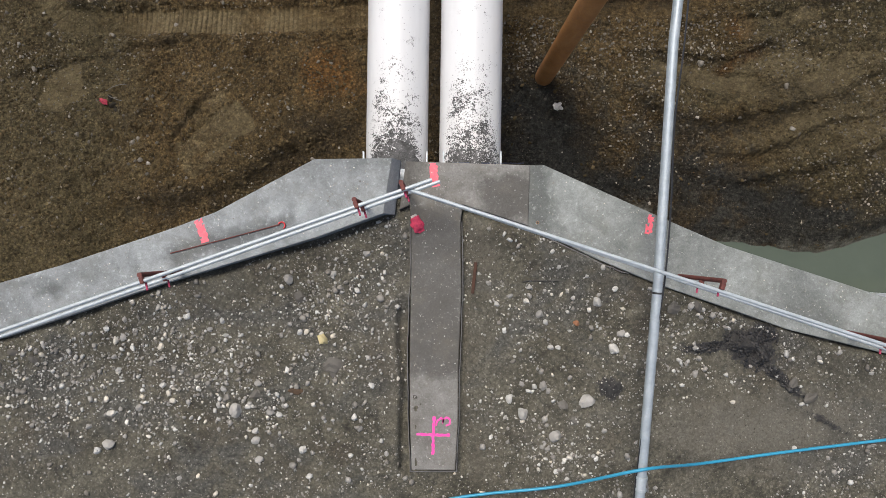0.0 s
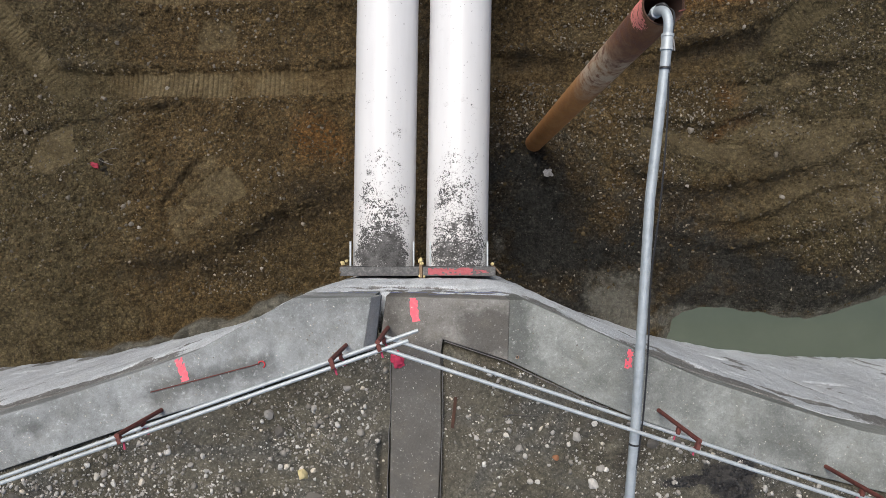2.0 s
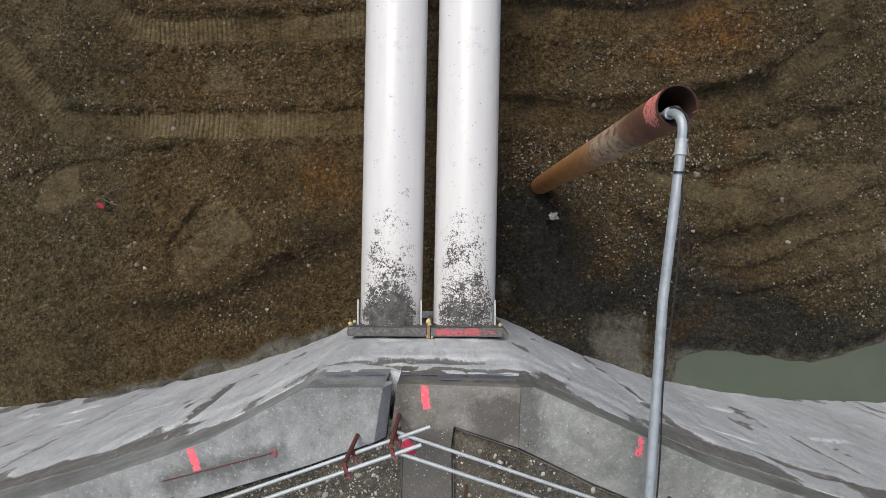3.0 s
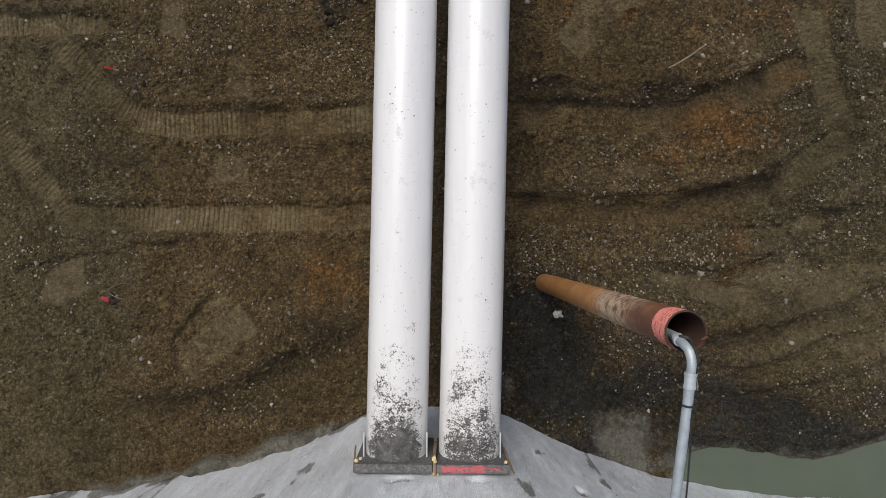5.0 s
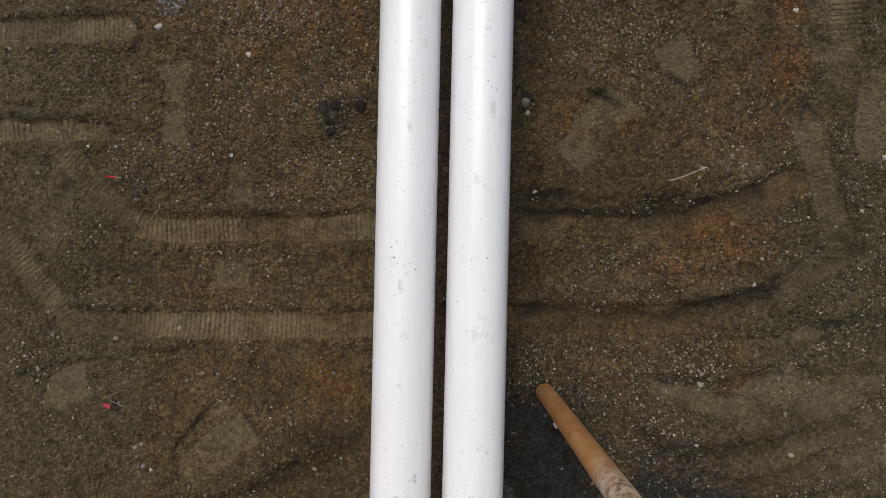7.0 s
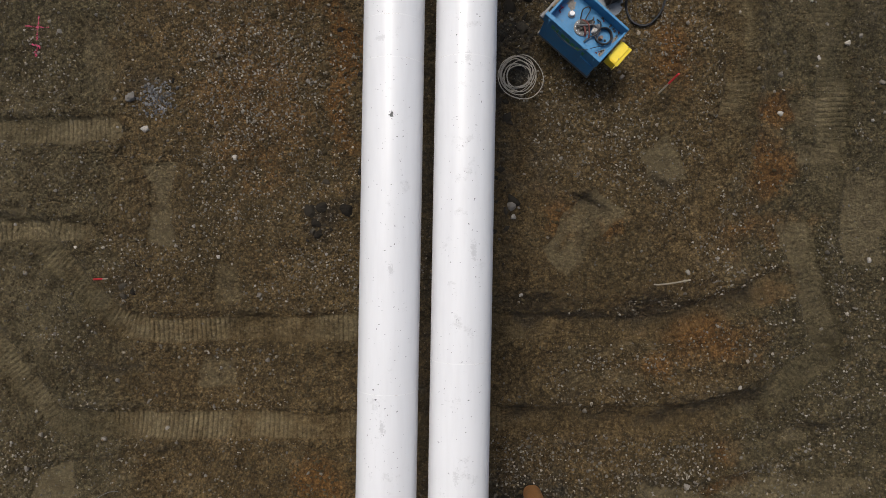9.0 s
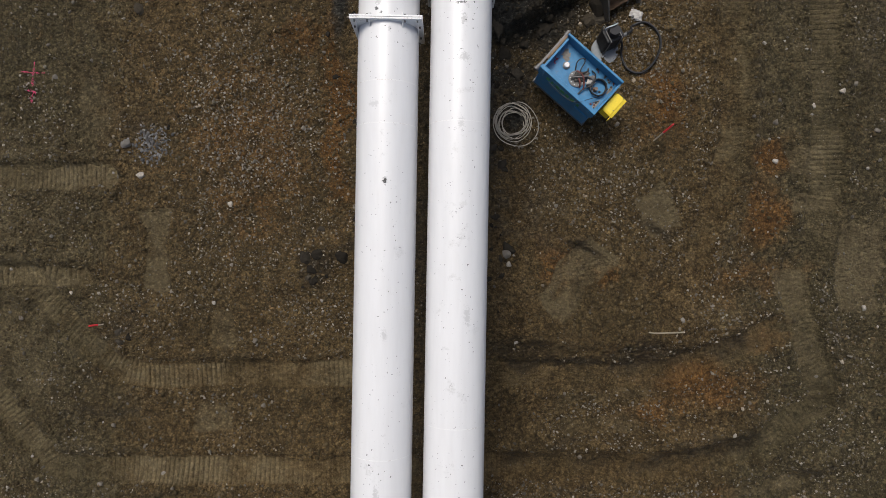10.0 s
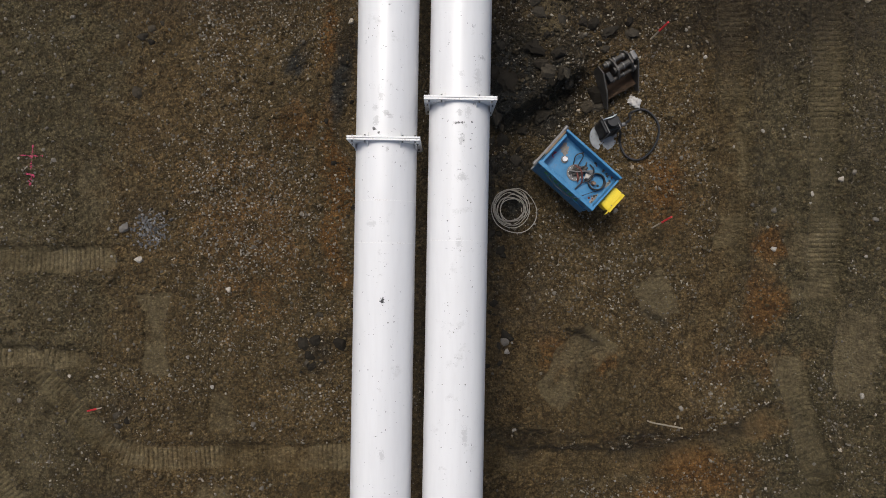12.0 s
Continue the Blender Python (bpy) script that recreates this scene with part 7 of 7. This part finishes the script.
def pit_ok(x, y, g):
    near = np.exp(-(((x + 4.0) / 2.6) ** 4 + ((y - 14.0) / 4.6) ** 4)) + np.exp(-(((x - 4.6) / 1.6) ** 2 + ((y - 14.2) / 2.2) ** 2)) + np.exp(-(((x - 3.2) / 1.2) ** 2 + ((y - 6.3) / 0.7) ** 2))
    near = near + 1.4 * np.exp(-(((x - 4.8) / 0.7) ** 2 + ((y - 15.0) / 0.9) ** 2)) + np.exp(-(((x - 2.6) / 1.0) ** 2 + ((y - 12.0) / 1.2) ** 2)) + np.exp(-(((x - 5.2) / 1.8) ** 2 + ((y - 4.4) / 0.5) ** 2)) + np.exp(-(((x - 7.2) / 2.0) ** 2 + ((y - 1.9) / 0.6) ** 2))
    d = np.min([np.abs(along(x, y, line)[0]) for line, _ in TRACKS], axis=0)
    bare = np.exp(-(((x - 2.4) / 1.2) ** 2 + ((y - 1.6) / 1.0) ** 2))
    return (0.8 * fbm(x, y, 0.45, 3, 100) + 0.25 * fbm(x, y, 2.0, 3, 104) - 0.70 - 0.45 * (x < -5.2) - 0.25 * (x > 6.5) + 0.8 * near - 0.9 * bare > g.uniform(-0.9, 0.9, len(x))) & ((d > 0.3) | (g.random(len(x)) < 0.3)) & (pressed_at(x, y) < g.uniform(0.25, 1.1, len(x)))


scatter("yard_gravel", 14000, (-5.4, 5.4, -3.2, 0.4), yard_z, (0.0035, 0.018, 3.0), M_PEBBLE, "pale mixed gravel strewn over the yard", 1, 0.6, yard_ok)
scatter("yard_gravel", 1000, (-5.4, 5.4, -3.2, 0.4), yard_z, (0.012, 0.044, 2.6), M_PEBBLE, "pale mixed gravel strewn over the yard", 2, 0.6, yard_ok)
scatter("pit_gravel", 27000, (-11, 11, 0.4, 18.8), pit_z, (0.007, 0.036, 2.8), M_PITPEBBLE, "small pale stones strewn over the pit floor", 3, 0.6, pit_ok)
def crumbly(x, y, g):
    loose = pressed_at(x, y) < g.uniform(0.1, 0.9, len(x))
    loose &= ~((x < -8.3) & (y > 13.3) & (y < 15.0)) & (np.hypot(x - 2.5, y - 16.2) > 1.2)
    return loose & (fbm(x, y, 0.5, 3, 120) + np.where(x < -1, 0.6, -0.15) > g.uniform(-0.8, 0.8, len(x)))


scatter("soil_clods", 52000, (-11, 11, 0.0, 18.8), pit_z, (0.008, 0.054, 4.2), M_CLOD, "crumbly brown clods on the pit floor", 4, 0.8, crumbly, 0.05)
scatter("pit_stones", 2600, (-11, 11, 0.4, 18.8), pit_z, (0.018, 0.052, 2.4), stone_material("dusty_stones", True, (0.060, 0.050, 0.036), (0.21, 0.185, 0.145)), "dusty brown stones half sunk in the pit floor", 14, 0.65,
        lambda x, y, g: (0.9 * fbm(x, y, 0.6, 3, 150) - 0.2 + 0.5 * (x < -5) > g.uniform(-0.9, 0.9, len(x))) & (pressed_at(x, y) < g.uniform(0.2, 1.0, len(x))), 0.15)
scatter("grey_chippings", 420, (-6.9, -5.7, 12.1, 13.1), pit_z, (0.012, 0.05, 2.2), stone_material("grey_chippings", True, (0.04, 0.039, 0.038), (0.22, 0.215, 0.21)), "grey stone chippings dumped on the soil", 5, 0.6,
        lambda x, y, g: np.exp(-(((x + 6.25) / 0.32) ** 2 + ((y - 12.6) / 0.32) ** 2)) > g.random(len(x)))
scatter("dark_crumbs", 1500, (1.0, 4.2, 14.6, 18.4), pit_z, (0.010, 0.055, 3.0), stone_material("dark_crumbs", True, (0.020, 0.016, 0.010), (0.075, 0.060, 0.038), 0.95, 0.15), "dark mud crumbs on the spoil heap", 6, 0.7,
        lambda x, y, g: np.exp(-(((x - 2.4) / 1.0) ** 2 + ((y - 16.4) / 1.1) ** 2)) > g.random(len(x)))


def on_cap(x, y, g):
    top = np.where(x < -0.5, np.interp(x, [p[0] for p in OUT_L[::-1]], [p[1] for p in OUT_L[::-1]]), np.interp(x, [p[0] for p in OUT_R], [p[1] for p in OUT_R]))
    low = np.where(x < -0.5, np.interp(x, [p[0] for p in IN_L[::-1]], [p[1] for p in IN_L[::-1]]), np.interp(x, [p[0] for p in IN_R], [p[1] for p in IN_R]))
    return (y < top - 0.02) & (y > low + 0.03) & ((x < -0.7) | (x > 0.95)) & (fbm(x, y, 1.2, 3, 140) > g.uniform(-0.9, 0.7, len(x)))


scatter("grit", 1500, (-5.2, 5.2, -1.3, 0.95), lambda x, y: np.where(x < 0, TOP_L, TOP_R) - 0.001, (0.002, 0.011, 3.0), M_PEBBLE, "fine grit lying on the capping beams", 7, 0.6, on_cap)
scatter("grit", 420, (-0.33, 0.15, -2.35, 0.9), lambda x, y: 0 * x + TOP_M - 0.001, (0.002, 0.010, 3.0), M_PEBBLE, "fine grit lying on the capping beam stem", 8, 0.6)


def clustered(x, y, g):
    w = np.zeros(len(x))
    for cx, cy, sx, sy in ((1.0, -1.55, 0.35, 0.25), (1.55, -0.65, 0.35, 0.2), (-1.9, -1.85, 0.5, 0.3), (-3.3, -1.95, 0.6, 0.3), (-1.35, -0.55, 0.35, 0.2), (0.7, -0.75, 0.2, 0.2), (-3.0, -0.95, 0.5, 0.2), (1.15, -2.2, 0.4, 0.2), (2.9, -0.75, 0.4, 0.12), (-2.7, -1.3, 0.6, 0.3), (-4.0, -1.5, 0.6, 0.4), (0.75, -1.05, 0.3, 0.3)):
        w = np.maximum(w, np.exp(-(((x - cx) / sx) ** 2 + ((y - cy) / sy) ** 2)))
    return yard_ok(x, y, g) & (w > g.random(len(x)))


scatter("rubble", 1700, (-4.8, 4.6, -2.7, 0.2), yard_z, (0.007, 0.032, 2.8), M_PEBBLE, "clusters of pale broken stone on the yard", 9, 0.55, clustered)
scatter("black_crumbs", 900, (2.4, 4.2, -1.8, -0.6), yard_z, (0.005, 0.026, 2.4), M_TAR, "black tarry crumbs spilled on the yard", 12, 0.6,
        lambda x, y, g: spill_at(x, y) > g.uniform(0.3, 1.2, len(x)))
